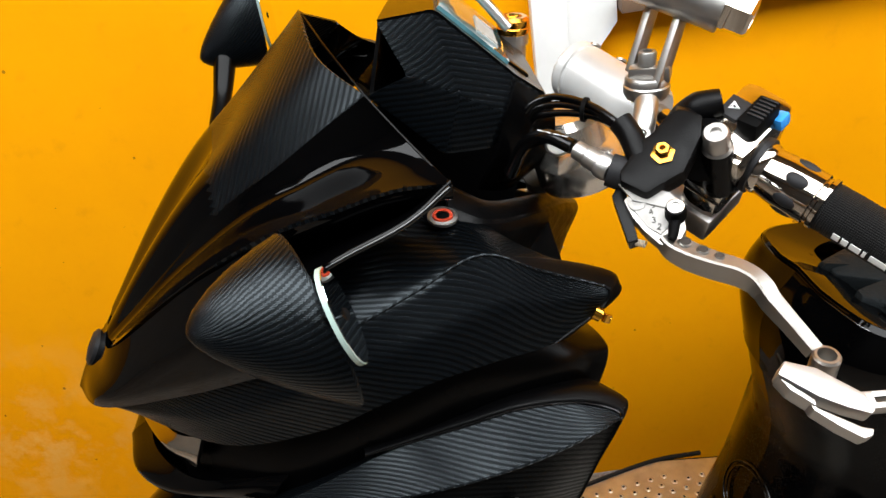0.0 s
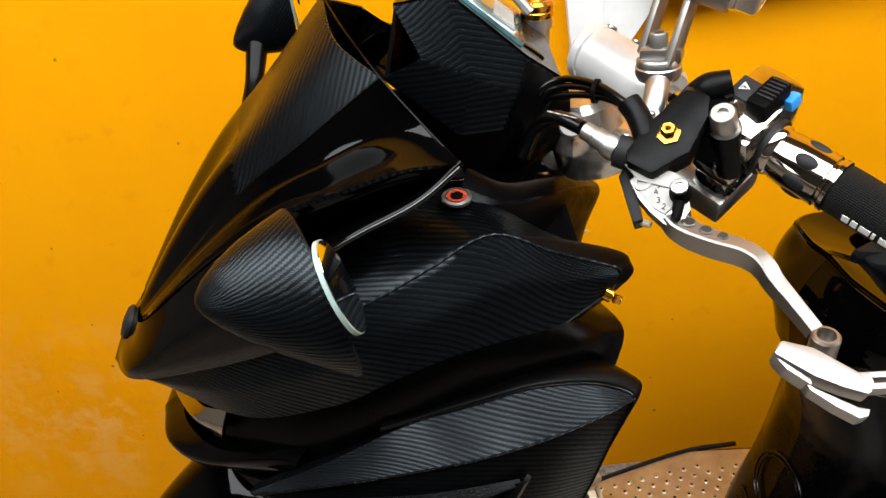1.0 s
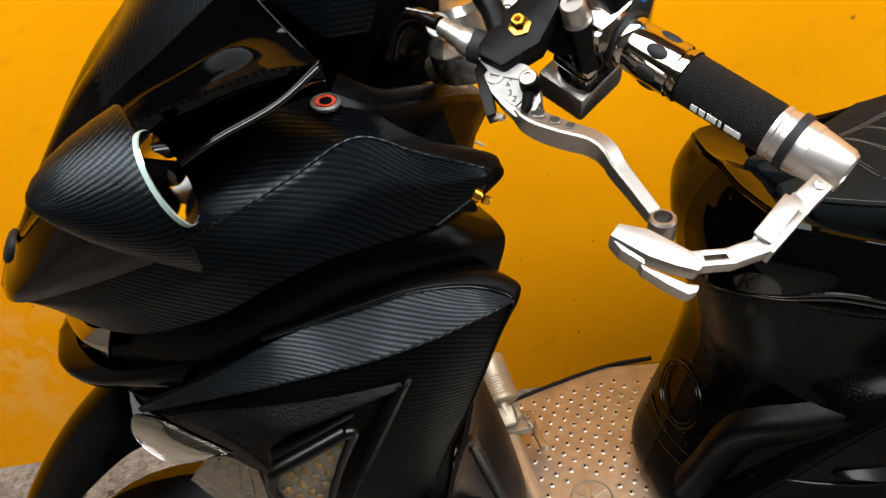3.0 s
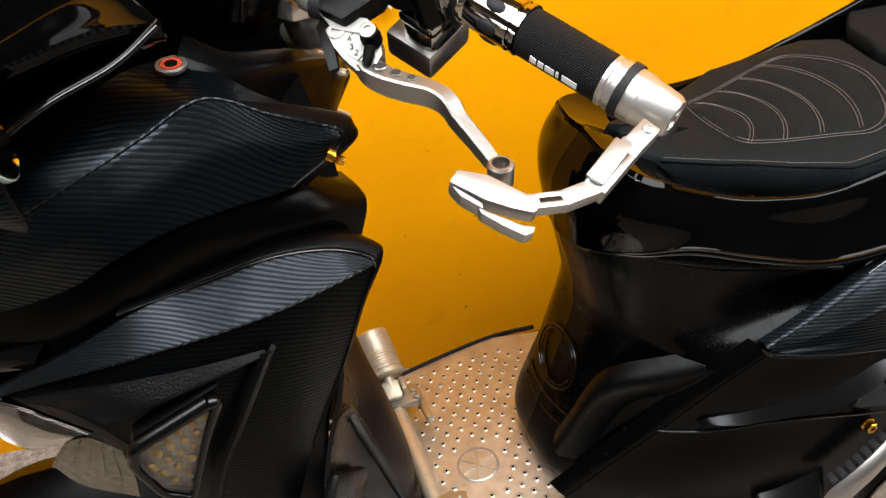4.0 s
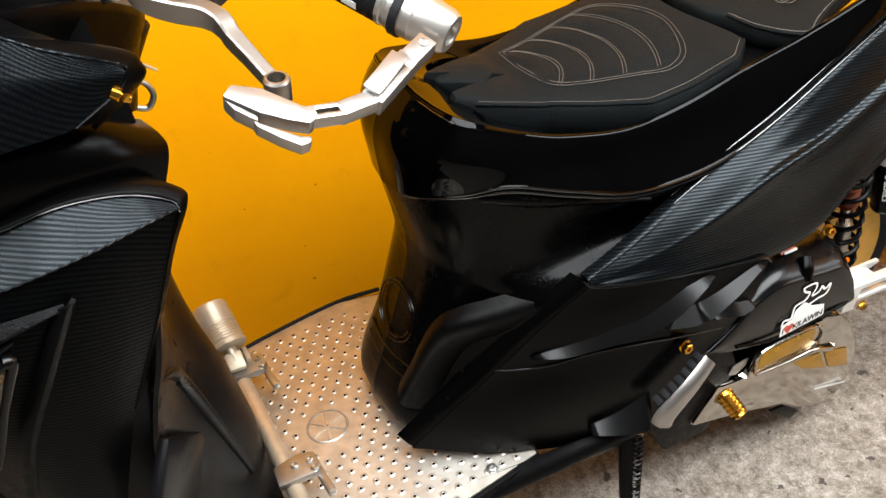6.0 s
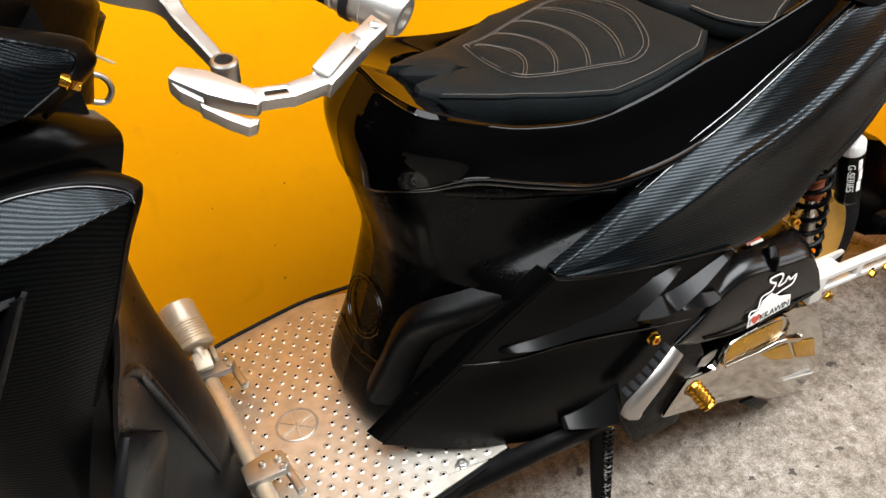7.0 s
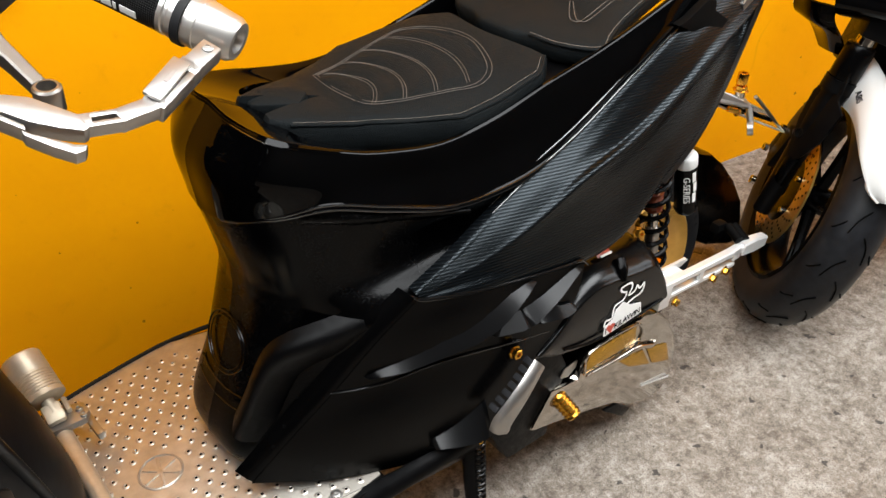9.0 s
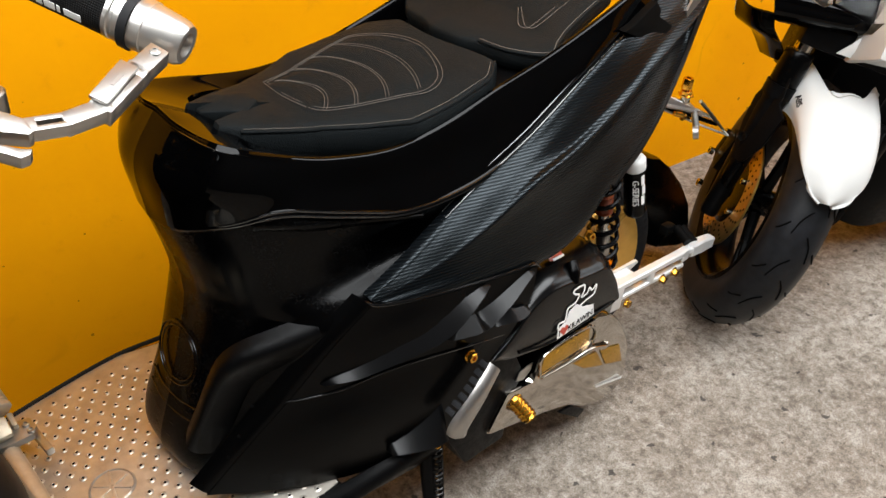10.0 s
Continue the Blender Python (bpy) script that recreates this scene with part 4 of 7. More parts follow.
part("panel_far_side", facets([(farA(TA), far(TB), far(BB), farA(BA)), (far(TB), far(TC), far(BC), far(BB)), (TA, farA(TA), farA(BA), BA), (low(BA), farA(BA), far(BB), low(BB)), (low(BB), far(BB), far(BC), low(BC)), (TD, far(TD), far(BD), BD), (far(TC), far(TD), far(BD), far(BC))]), SATIN, met)
part("panel_bezel", facets([(TA, farA(TA), far(TB), TB), (TB, far(TB), far(TC), TC), (TC, far(TC), far(TD), TD)]), SATIN, met)
ins_ = lambda p, f: Vector(p).lerp(Vector((p[0], 0.008, p[2])), f)
up1 = (Vector(TC) - Vector(TB)).cross(Vector((0, -1, 0))).normalized()
up1 = up1 if up1.z > 0 else -up1
gq = [ins_(TB, 0.16).lerp(Vector(TC), 0.06) + up1 * 0.0035, ins_(far(TB), 0.16).lerp(Vector(far(TC)), 0.06) + up1 * 0.0035, ins_(far(TC), 0.16) + up1 * 0.0035, ins_(TC, 0.16) + up1 * 0.0035]
part("panel_glass", facets([gq]), make_plain("meter_face", (0.05, 0.13, 0.15), 0.06, coat=0.8, vary=0.6, scale=45), met, "glossy teal display window")
part("panel_label", facets([[Vector(gq[0]).lerp(Vector(gq[3]), f) .lerp(Vector(gq[1]).lerp(Vector(gq[2]), f), w) + up1 * 0.001 for f, w in ((0.55, 0.15), (0.55, 0.7), (0.86, 0.7), (0.86, 0.15))]]), make_plain("meter_panel", (0.24, 0.27, 0.27), 0.3), met)
part("panel_cap", patch([[(-0.154, -0.120, 1.172), (-0.138, -0.112, 1.156), (-0.122, -0.100, 1.140)], [(-0.168, -0.131, 1.148), (-0.146, -0.124, 1.138), (-0.122, -0.106, 1.126)], [(-0.178, -0.132, 1.120), (-0.156, -0.126, 1.108), (-0.128, -0.105, 1.100)], [(-0.190, -0.110, 1.085), (-0.165, -0.100, 1.075), (-0.140, -0.080, 1.075)]], 14, 14, 0.004), SATIN, met, "smooth black end of the housing")
part("panel_tab", block((0.026, 0.05, 0.008), (-0.142, -0.060, 1.166), (0, 44, 0), 0.003), SATIN, met)

# ---------------------------------------------------------------- handlebar, turned to the left
E_ = Vector((0.080, -0.362, 1.050))
C1 = Vector((0.017, -0.268, 1.094))
AX = (C1 - E_).normalized()          # from the bar end inwards
HB = part("handlebar", sweep([C1 + AX * 0.03, (-0.047, -0.195, 1.126), (-0.058, -0.153, 1.134), (-0.066, -0.137, 1.1395)], 0.0125, 18, 16), CHROME, SC, "bare handlebar tube turned to the left")
XB, YB = axes(AX)[:2]


def bar(s):
    """Point on the bar's axis, metres inwards from the grip's inner end."""
    return C1 + AX * s


CL = Vector((-0.105, -0.080, 1.171)) - Vector((-0.068, -0.155, 1.147))
part("riser_clamp", lathe([(0, 0.012), (0, 0.021), (0.003, 0.0240), (0.076, 0.0240), (0.077, 0.0230), (0.079, 0.0230), (0.080, 0.0242), (0.087, 0.0242), (0.090, 0.0215), (0.090, 0.017), (0.088, 0.0165), (0.088, 0)], (-0.056, -0.157, 1.1325), CL, 40), CLAMPALU, HB, "thick bright bar clamp")
for k in range(3):
    part("clamp_pin", capbolt(Vector((-0.056, -0.157, 1.1325)) + CL.normalized() * (0.02 + 0.028 * k) + Vector((0.0145, 0.0072, 0.0185)), (0.6, 0.3, 0.75), 0.0045, 0.002), STEEL, HB)
part("grip", lathe([(0, 0.0115), (0, 0.0170), (0.002, 0.0178), (0.066, 0.0178), (0.068, 0.0170), (0.068, 0.0115)], bar(0), -AX, 40), GRIP, HB, "black knurled rubber grip")
col = part("grip_collar", lathe([(0, 0.0115), (0, 0.0192), (0.003, 0.0192), (0.004, 0.0176), (0.006, 0.0176), (0.007, 0.0192), (0.030, 0.0192), (0.044, 0.0178), (0.046, 0.0192), (0.050, 0.0192), (0.050, 0.0115)], bar(0), AX, 40), CHROME, HB, "chrome grip collar with black oval inlays")
for k in range(7):
    a = k * 2 * math.pi / 7 + 0.35
    d = XB * math.cos(a) + YB * math.sin(a)
    b = bmesh.new()
    bmesh.ops.create_uvsphere(b, u_segments=16, v_segments=8, radius=1.0)
    bmesh.ops.transform(b, matrix=facing(bar(0.022) + d * 0.0176, AX, AX.cross(d) * -1) @ Matrix.Diagonal((0.0095, 0.0052, 0.0032, 1)), verts=b.verts)
    part("oval_inlay", soften(b), RUBBER, col)
part("grip_flange", lathe([(0.050, 0.012), (0.050, 0.0215), (0.054, 0.0215), (0.054, 0.012)], bar(0), AX, 36), RUBBER, HB)
be = part("bar_end", lathe([(0.068, 0.012), (0.068, 0.0182), (0.071, 0.0182), (0.072, 0.0173), (0.074, 0.0173), (0.075, 0.0182), (0.080, 0.0182), (0.080, 0.0155), (0.084, 0.0155), (0.085, 0.0182), (0.094, 0.0182), (0.0945, 0.0176), (0.116, 0.0155), (0.120, 0.0132), (0.120, 0.0085), (0.108, 0.0075), (0.108, 0)], bar(0), -AX, 36), BARALU, HB, "turned aluminium bar end")
part("end_bore", lathe([(0.1085, 0), (0.1085, 0.0076)], bar(0), -AX, 24), BORE, be)
part("end_ring", lathe([(0.0795, 0.0150), (0.0795, 0.0200), (0.0855, 0.0200), (0.0855, 0.0150)], bar(0), -AX, 36), RUBBER, be)
# brand mark of the grip, as plain bars that follow the rubber
gdir = (Vector((-0.3, -0.7, 1.2)) - C1)
gdir = (gdir - AX * gdir.dot(AX)).normalized()
gside = AX.cross(gdir)
for s0, l in ((0.016, 0.005), (0.0225, 0.0045), (0.0285, 0.0075), (0.0375, 0.0022), (0.0425, 0.0120)):
    ang = 0.62
    rows_ = []
    for sa in (ang - 0.16, ang, ang + 0.16):
        d = gdir * math.cos(sa) - gside * math.sin(sa)
        rows_.append([bar(-s0) + d * 0.0182, bar(-s0 - l / 2) + d * 0.0182, bar(-s0 - l) + d * 0.0182])
    part("grip_mark", patch(rows_, 4, 4, 0.0004), PRINT, HB)



def flat_arm(p, q):
    """A slim machined arm, deeper than wide."""
    p, q = Vector(p), Vector(q)
    d = (q - p).normalized()
    x = CL.normalized()
    x = (x - d * x.dot(d)).normalized()
    y = d.cross(x)
    b = block((0.0062, 0.012, (q - p).length + 0.012), (0, 0, 0), bevel=0.0018)
    bmesh.ops.transform(b, matrix=Matrix.Translation((p + q) / 2) @ Matrix(((x.x, y.x, d.x, 0), (x.y, y.y, d.y, 0), (x.z, y.z, d.z, 0), (0, 0, 0, 1))), verts=b.verts)
    return soften(b, 32)


# chrome switch housing
UPB = Vector((-0.15, -0.30, 1))
UPB = (UPB - AX * UPB.dot(AX)).normalized()
FWB = AX.cross(UPB)
if FWB.x > 0:
    FWB = -FWB


def on_bar(s, f, u):
    """A point beside the bar: s inwards, f forwards, u upwards."""
    return C1 + AX * s + FWB * f + UPB * u


def barbox(size, s, f, u, bevel, tilt=0.0, lean=0.0):
    m = Matrix(((AX.x, FWB.x, UPB.x, 0), (AX.y, FWB.y, UPB.y, 0), (AX.z, FWB.z, UPB.z, 0), (0, 0, 0, 1)))
    b = block(size, (0, 0, 0), (0, 0, 0), bevel)
    bmesh.ops.transform(b, matrix=Matrix.Translation(on_bar(s, f, u)) @ m @ pose(0, 0, 0, lean, tilt, 0), verts=b.verts)
    return soften(b, 32)


sw = part("switch_housing", join(barbox((0.040, 0.066, 0.056), 0.0735, -0.006, 0.003, 0.010), barbox((0.026, 0.072, 0.020), 0.072, -0.006, 0.000, 0.006), barbox((0.034, 0.062, 0.012), 0.0735, 0.004, -0.016, 0.005), barbox((0.030, 0.054, 0.034), 0.074, 0.006, -0.034, 0.008), barbox((0.018, 0.040, 0.022), 0.062, 0.010, 0.014, 0.007, 10)), WRINKLED, HB, "chromed switch housing")
part("switch_bottom", barbox((0.044, 0.050, 0.026), 0.080, 0.012, -0.052, 0.004), STEEL, sw, "dull lower half of the housing")
part("switch_face", barbox((0.015, 0.020, 0.003), 0.084, -0.006, 0.0318, 0.0012), RUBBER, sw, "dark switch panel")
part("rocker_switch", barbox((0.016, 0.030, 0.016), 0.066, -0.006, 0.034, 0.003, 10), INK, sw, "ribbed black rocker switch")
for k in range(6):
    part("rocker_rib", barbox((0.012, 0.0016, 0.002), 0.066, -0.017 + k * 0.0036, 0.0426, 0.0003, 10), RUBBER, sw)
part("horn_button", barbox((0.008, 0.012, 0.009), 0.055, -0.019, 0.029, 0.002, 18), BLUE, sw, "blue plastic button")
for r in (0.0040, 0.0023):
    tri2 = [(-0.9 * r, -0.7 * r), (0.9 * r, -0.7 * r), (0, 0.9 * r)]
    part("warning_triangle", sweep([on_bar(0.084, -0.006, 0.0336) + FWB * x + AX * -y for x, y in tri2 + tri2[:1]], 0.0004, 5, 3), PRINT, sw)

# lever perch with the gold bolt
lp_n = Vector((-0.252, -0.505, 0.825)).normalized()
LP = Vector((-0.113, -0.249, 1.120))
pex = Vector((0.4307, -0.8224, -0.3718)).normalized()
pey = lp_n.cross(pex)


def onp(x, y, h=0.0):
    """A point of the lever's plane: along it, across it, above it."""
    return LP + pex * x + pey * y + lp_n * h


perch = part("lever_perch", join(slab([(-0.013, 0.002), (0.007, 0.006), (0.010, 0.020), (0.014, 0.034), (0.010, 0.045), (0.004, 0.062), (-0.006, 0.074), (-0.022, 0.068), (-0.024, 0.056), (-0.022, 0.045), (-0.024, 0.032), (-0.021, 0.021), (-0.0185, 0.008)], onp(0, 0, -0.008), pex, pey, 0.020, 0.0035),
                                 sweep([onp(-0.018, 0.026, 0.004), onp(-0.034, 0.034, 0.006), onp(-0.046, 0.037, 0.008)], 0.0085, 14),
                                 sweep([onp(-0.014, 0.062, 0.000), (-0.052, -0.200, 1.148), (-0.044, -0.205, 1.156), (-0.030, -0.210, 1.159)], [0.012, 0.0115, 0.0115, 0.0095], 16),
                                 sweep([onp(0.006, 0.060, -0.01), on_bar(0.098, 0, 0)], 0.020, 18, 2)), MATTE, HB, "matte black lever perch")
part("gold_bolt", hexbolt(onp(-0.005, 0.0345, 0.012), lp_n, 0.0050, 0.009, 1.6), GOLD, perch, "gold anodised flange bolt")
part("pivot_barrel", sweep([onp(0.0195, 0.063, -0.045), onp(0.0125, 0.0675, -0.004)], 0.0108, 22, 2), SATIN, perch)
part("barrel_cap", lathe([(0, 0), (0, 0.0098), (0.002, 0.0106), (0.004, 0.0090), (0.006, 0.0090), (0.017, 0.0088), (0.019, 0.0076), (0.019, 0.0040), (0.016, 0.0040), (0.016, 0)], onp(0.0125, 0.0675, -0.005), lp_n - pex * 0.12, 28), ALU, perch, "knurled silver cap bolt")

# adjustable brake lever: one plate bent twice, with three drilled holes and an eye
def box_sweep(pts, wide, deep, up, n=40, bevel=0.0012):
    """A bar of rectangular section along a smooth curve; wide and deep: one value, or one per control point; it hangs down from the curve."""
    line = crom(pts, n)
    ws = [wide] * (n + 1) if isinstance(wide, (int, float)) else np.interp(np.linspace(0, 1, n + 1), np.linspace(0, 1, len(wide)), wide)
    ds = [deep] * (n + 1) if isinstance(deep, (int, float)) else np.interp(np.linspace(0, 1, n + 1), np.linspace(0, 1, len(deep)), deep)
    up = Vector(up)
    bm = bmesh.new()
    bm.loops.layers.uv.new("uv")
    rings = []
    for i, p in enumerate(line):
        d = (line[min(i + 1, n)] - line[max(i - 1, 0)]).normalized()
        x = d.cross(up).normalized()
        z = x.cross(d)
        w, h, c = ws[i] / 2, ds[i], bevel
        sec = [(-w + c, 0), (w - c, 0), (w, -c), (w, -h + c), (w - c, -h), (-w + c, -h), (-w, -h + c), (-w, -c)]
        rings.append([bm.verts.new(p + x * a + z * b) for a, b in sec])
    for r, q in zip(rings, rings[1:]):
        for k in range(8):
            bm.faces.new((r[k], r[(k + 1) % 8], q[(k + 1) % 8], q[k]))
    bm.faces.new(rings[0]), bm.faces.new(rings[-1])
    return soften(bm, 24)


# the blade: a machined bar bent twice, deeper than wide
LUP = Vector((0.05, -0.16, 1.0)).normalized()
blade = [(0.0330, 0.0000), (0.0400, -0.0012), (0.0500, 0.0006), (0.0640, 0.0056), (0.0790, 0.0120), (0.0900, 0.0138), (0.0990, 0.0124), (0.1080, 0.0092), (0.1260, 0.0052), (0.1455, 0.0008)]
lever = part("brake_lever", join(box_sweep([onp(x, y, 0.0) for x, y in blade], [0.017, 0.016, 0.0145, 0.0130, 0.0115, 0.0112, 0.0108, 0.0100, 0.0090, 0.0085], [0.011, 0.0135, 0.0150, 0.0155, 0.0155, 0.0150, 0.0145, 0.0135, 0.012, 0.011], LUP, 54),
                                 slab([(-0.0060, -0.0030), (-0.0058, 0.0062), (0.0038, 0.0121), (0.0200, 0.0185), (0.0300, 0.0157), (0.0390, 0.0080), (0.0440, -0.0080), (0.0330, -0.0110), (0.0200, -0.0105), (0.0080, -0.0085)], onp(0, 0, -0.0125), pex, pey, 0.0125, 0.0016)), LEVERMETAL, HB, "adjustable silver brake lever with drilled holes")
part("lever_eye", lathe([(-0.016, 0.0044), (-0.016, 0.0074), (-0.014, 0.0084), (0.000, 0.0084), (0.0015, 0.0072), (0.0015, 0.0056), (-0.006, 0.0050), (-0.0155, 0.0050)], onp(0.1520, -0.0005), LUP, 32), LEVERMETAL, lever)
part("eye_bore", lathe([(-0.0155, 0), (-0.0155, 0.0048), (-0.011, 0.0048), (-0.011, 0)], onp(0.1520, -0.0005), LUP, 20), STEEL, lever)
for x, y, r in ((0.0440, 0.0008, 0.0040), (0.0560, 0.0040, 0.0034), (0.0665, 0.0078, 0.0028)):
    part("lever_hole", lathe([(-0.0004, r * 0.96), (0.0007, r * 1.04), (-0.0002, r * 1.22)], onp(x, y), LUP, 24), LEVERMETAL, lever)
    # flat dark disc in place of the shade down the hole
    part("hole_bore", lathe([(0.0004, 0), (0.0004, r)], onp(x, y), LUP, 24), BORE, lever)
part("pad_spring", coil(onp(0.018, -0.017, -0.010), onp(0.024, -0.014, -0.010), 0.0022, 0.0006, 5, 8), BRASS, lever)
part("lever_pad", slab([(0.002, -0.004), (0.004, 0.008), (0.020, 0.0145), (0.026, 0.010), (0.0300, 0.0), (0.030, -0.006), (0.020, -0.0075)], onp(0, 0, 0.0), pex, pey, 0.0016, 0.0006), HEADMETAL, lever)
part("lever_pivot", capbolt(onp(0.0026, 0.0011, 0.000), lp_n, 0.0062, 0.0026), HEADMETAL, lever)
part("adjuster_knob", join(lathe([(0, 0), (0, 0.0070), (0.006, 0.0070), (0.010, 0.0062), (0.012, 0.0062), (0.012, 0)], onp(0.0275, 0.0108, 0.001), lp_n, 24), sweep([onp(0.028, 0.010, 0.004), onp(0.0365, -0.0015, 0.004), onp(0.038, -0.005, 0.004)], [0.0042, 0.0034, 0.0028], 12, 4)), INK, lever, "black adjuster knob")
part("adjuster_bolt", capbolt(onp(0.0275, 0.0108, 0.012), lp_n, 0.0055, 0.0030), ALU, lever)
for ch, x, y, a in (("6", 0.0105, 0.0092, -62), ("5", 0.0118, 0.0063, -72), ("4", 0.0145, 0.0018, -88), ("3", 0.0200, -0.0014, -105), ("2", 0.0258, -0.0026, -120)):
    part("dial_number", text_bm(ch, 0.0062, 0.0003), BORE, lever, m=facing(onp(x, y, 0.0019), pex, pey) @ pose(0, 0, 0, 0, 0, a + 150))
part("lever_bracket", slab([(-0.018, 0.003), (-0.013, 0.006), (0.020, -0.0165), (0.0168, -0.0224), (-0.0152, -0.0045)], onp(0, 0, -0.016), pex, pey, 0.012, 0.001), SATIN, lever)
part("lever_front_plate", slab([(-0.016, 0.003), (-0.004, 0.012), (0.014, 0.020), (0.028, 0.019), (0.020, 0.010), (0.0, 0.0)], onp(0, 0, 0.000), pex, pey, 0.003, 0.0008), HEADMETAL, lever)

# lever guard from the bar end
GP = Vector((-0.078, -0.376, 1.067))
gex = Vector((0.9442, -0.2649, -0.1957)).normalized()
gn = Vector((0.063, -0.438, 0.897)).normalized()
gey = gn.cross(gex)
def ong(x, y, h=0.0):
    """A point of the guard's plane."""
    return GP + gex * x + gey * y + gn * h


def link(a, b, wide, deep, slot=None):
    """A machined link from a to b; slot: a through slot along it, from and to as fractions, and its width."""
    d = Vector((b[0] - a[0], b[1] - a[1], 0))
    L = d.length
    ex_ = (gex * d.x + gey * d.y).normalized()
    ey_ = gn.cross(ex_)
    o = ong(a[0], a[1], -deep)
    if not slot:
        return slab([(0, -wide / 2), (L, -wide / 2), (L, wide / 2), (0, wide / 2)], o, ex_, ey_, deep, 0.0012)
    s0, s1, w = slot[0] * L, slot[1] * L, slot[2] / 2
    bits = [((0, s0), -wide / 2, wide / 2), ((s1, L), -wide / 2, wide / 2), ((s0, s1), w, wide / 2), ((s0, s1), -wide / 2, -w)]
    return join(*[slab([(q[0] - 0.0004, lo), (q[1] + 0.0004, lo), (q[1] + 0.0004, hi), (q[0] - 0.0004, hi)], o, ex_, ey_, deep, 0.0008) for q, lo, hi in bits])


guard = part("lever_guard", join(link((0.0850, -0.0050), (0.1130, 0.0290), 0.0145, 0.013, (0.12, 0.80, 0.0050)), link((0.1080, 0.0230), (0.1275, 0.0440), 0.0135, 0.012)), ALU, HB, "jointed silver lever guard")
part("guard_plate", link((0.0840, -0.0020), (0.1060, 0.0270), 0.0120, 0.003), ALU, guard, m=Matrix.Translation(gn * 0.0032))
part("guard_link", join(link((0.0400, -0.0180), (0.0680, -0.0130), 0.0105, 0.010, (0.35, 0.95, 0.0030)), link((0.0640, -0.0140), (0.0870, -0.0035), 0.0110, 0.011)), ALU, guard)
part("guard_fork", join(slab([(-0.0036, -0.0062), (0.0015, 0.0026), (0.0190, -0.0002), (0.0440, -0.0140), (0.0485, -0.0235), (0.0455, -0.0262), (0.0330, -0.0235), (0.0180, -0.0185)], ong(0, 0, -0.0100), gex, gey, 0.012, 0.0014),
                         slab([(-0.0030, -0.0072), (0.0160, -0.0195), (0.0160, -0.0235), (0.0030, -0.0150)], ong(0, 0, -0.0110), gex, gey, 0.0115, 0.0010),
                         slab([(0.0130, -0.0205), (0.0180, -0.0240), (0.0400, -0.0330), (0.0465, -0.0335), (0.0450, -0.0378), (0.0400, -0.0400), (0.0280, -0.0340), (0.0150, -0.0255)], ong(0, 0, -0.0110), gex, gey, 0.0100, 0.0010)), ALU, guard)
part("guard_mark", slab([(0.0925, 0.0095), (0.1000, 0.0190), (0.1020, 0.0176), (0.0945, 0.0081)], ong(0, 0, 0.0033), gex, gey, 0.0004, 0), STEEL, guard)
part("guard_screw", capbolt(ong(0.1235, 0.0395), gn, 0.0035, 0.0015), STEEL, guard)

# accessory bracket with two arms on the bar
hubp = Vector((-0.066, -0.166, 1.164))
hup = Vector((0.06, 0.02, 1)).normalized()
brm = part("bar_bracket", join(lathe([(-0.008, 0), (-0.008, 0.0150), (-0.004, 0.0170), (0.001, 0.0170), (0.002, 0.0160), (0.006, 0.0160), (0.008, 0.0145), (0.008, 0)], hubp, hup, 36), sweep([hubp + Vector((-0.002, -0.006, -0.004)), hubp + Vector((-0.010, -0.020, -0.012)), hubp + Vector((-0.018, -0.031, -0.024))], [0.009, 0.0085, 0.0085], 14, 6), block((0.018, 0.030, 0.012), hubp + Vector((0.003, 0.0, 0.010)), (0, 0, 60), 0.003)), ALU, HB, "machined two-arm accessory bracket")
top_c = Vector((-0.036, -0.152, 1.232))
for s in (-1, 1):
    part("bracket_arm", flat_arm(hubp + hup * 0.010 + CL.normalized() * 0.0125 * s, top_c + CL.normalized() * 0.0125 * s), ALU, brm)
part("bracket_screw", capbolt(hubp + hup * 0.016 + Vector((0.0, 0.0, 0)), hup, 0.0065, 0.010), STEEL, brm)
part("clamp_screw", capbolt(hubp + Vector((-0.020, -0.034, -0.026)), (-0.1, -0.5, 0.85), 0.0065, 0.010), STEEL, brm)
part("bracket_head", sweep([top_c + Vector((-0.055, 0.030, 0.022)), top_c + Vector((0.020, -0.033, -0.016))], 0.018, 24, 2), ALU, brm)
part("bracket_nut", hexbolt(top_c + Vector((0.020, -0.033, -0.016)), (0.70, -0.60, -0.36), 0.0155, 0.02, 1.1), CHROME, brm)

# hoses and cables between perch and cowl
part("brake_hose", sweep([(-0.134, -0.195, 1.143), (-0.147, -0.175, 1.146), (-0.159, -0.155, 1.133), (-0.168, -0.140, 1.105)], 0.0056, 12), SEMISATIN, HB, "black hose with a knurled sleeve")
part("hose_boot", sweep([(-0.095, -0.236, 1.124), (-0.118, -0.221, 1.133)], [0.0125, 0.0115], 16, 3), RUBBER, HB)
part("hose_nut", lathe([(0, 0), (0, 0.0085), (0.003, 0.0095), (0.009, 0.0095), (0.010, 0.0078), (0.020, 0.0078), (0.021, 0.0068), (0.030, 0.0068), (0.030, 0)], (-0.117, -0.222, 1.1325), (-0.50, 0.75, 0.30), 16), STEEL, HB)
for k, off in enumerate((0.0, 0.008, 0.015)):
    part("wire_loom", sweep([(-0.085, -0.213, 1.138), (-0.100, -0.190 - off * 0.3, 1.150 + off * 0.2), (-0.112, -0.165, 1.151 + off * 0.6), (-0.130, -0.140 + off * 0.5, 1.147 + off * 0.7), (-0.143 - off * 0.4, -0.125, 1.138 + off * 0.5), (-0.149 - off * 0.5, -0.115, 1.10)], 0.0028, 10), SEMISATIN, HB, "black wiring loom")
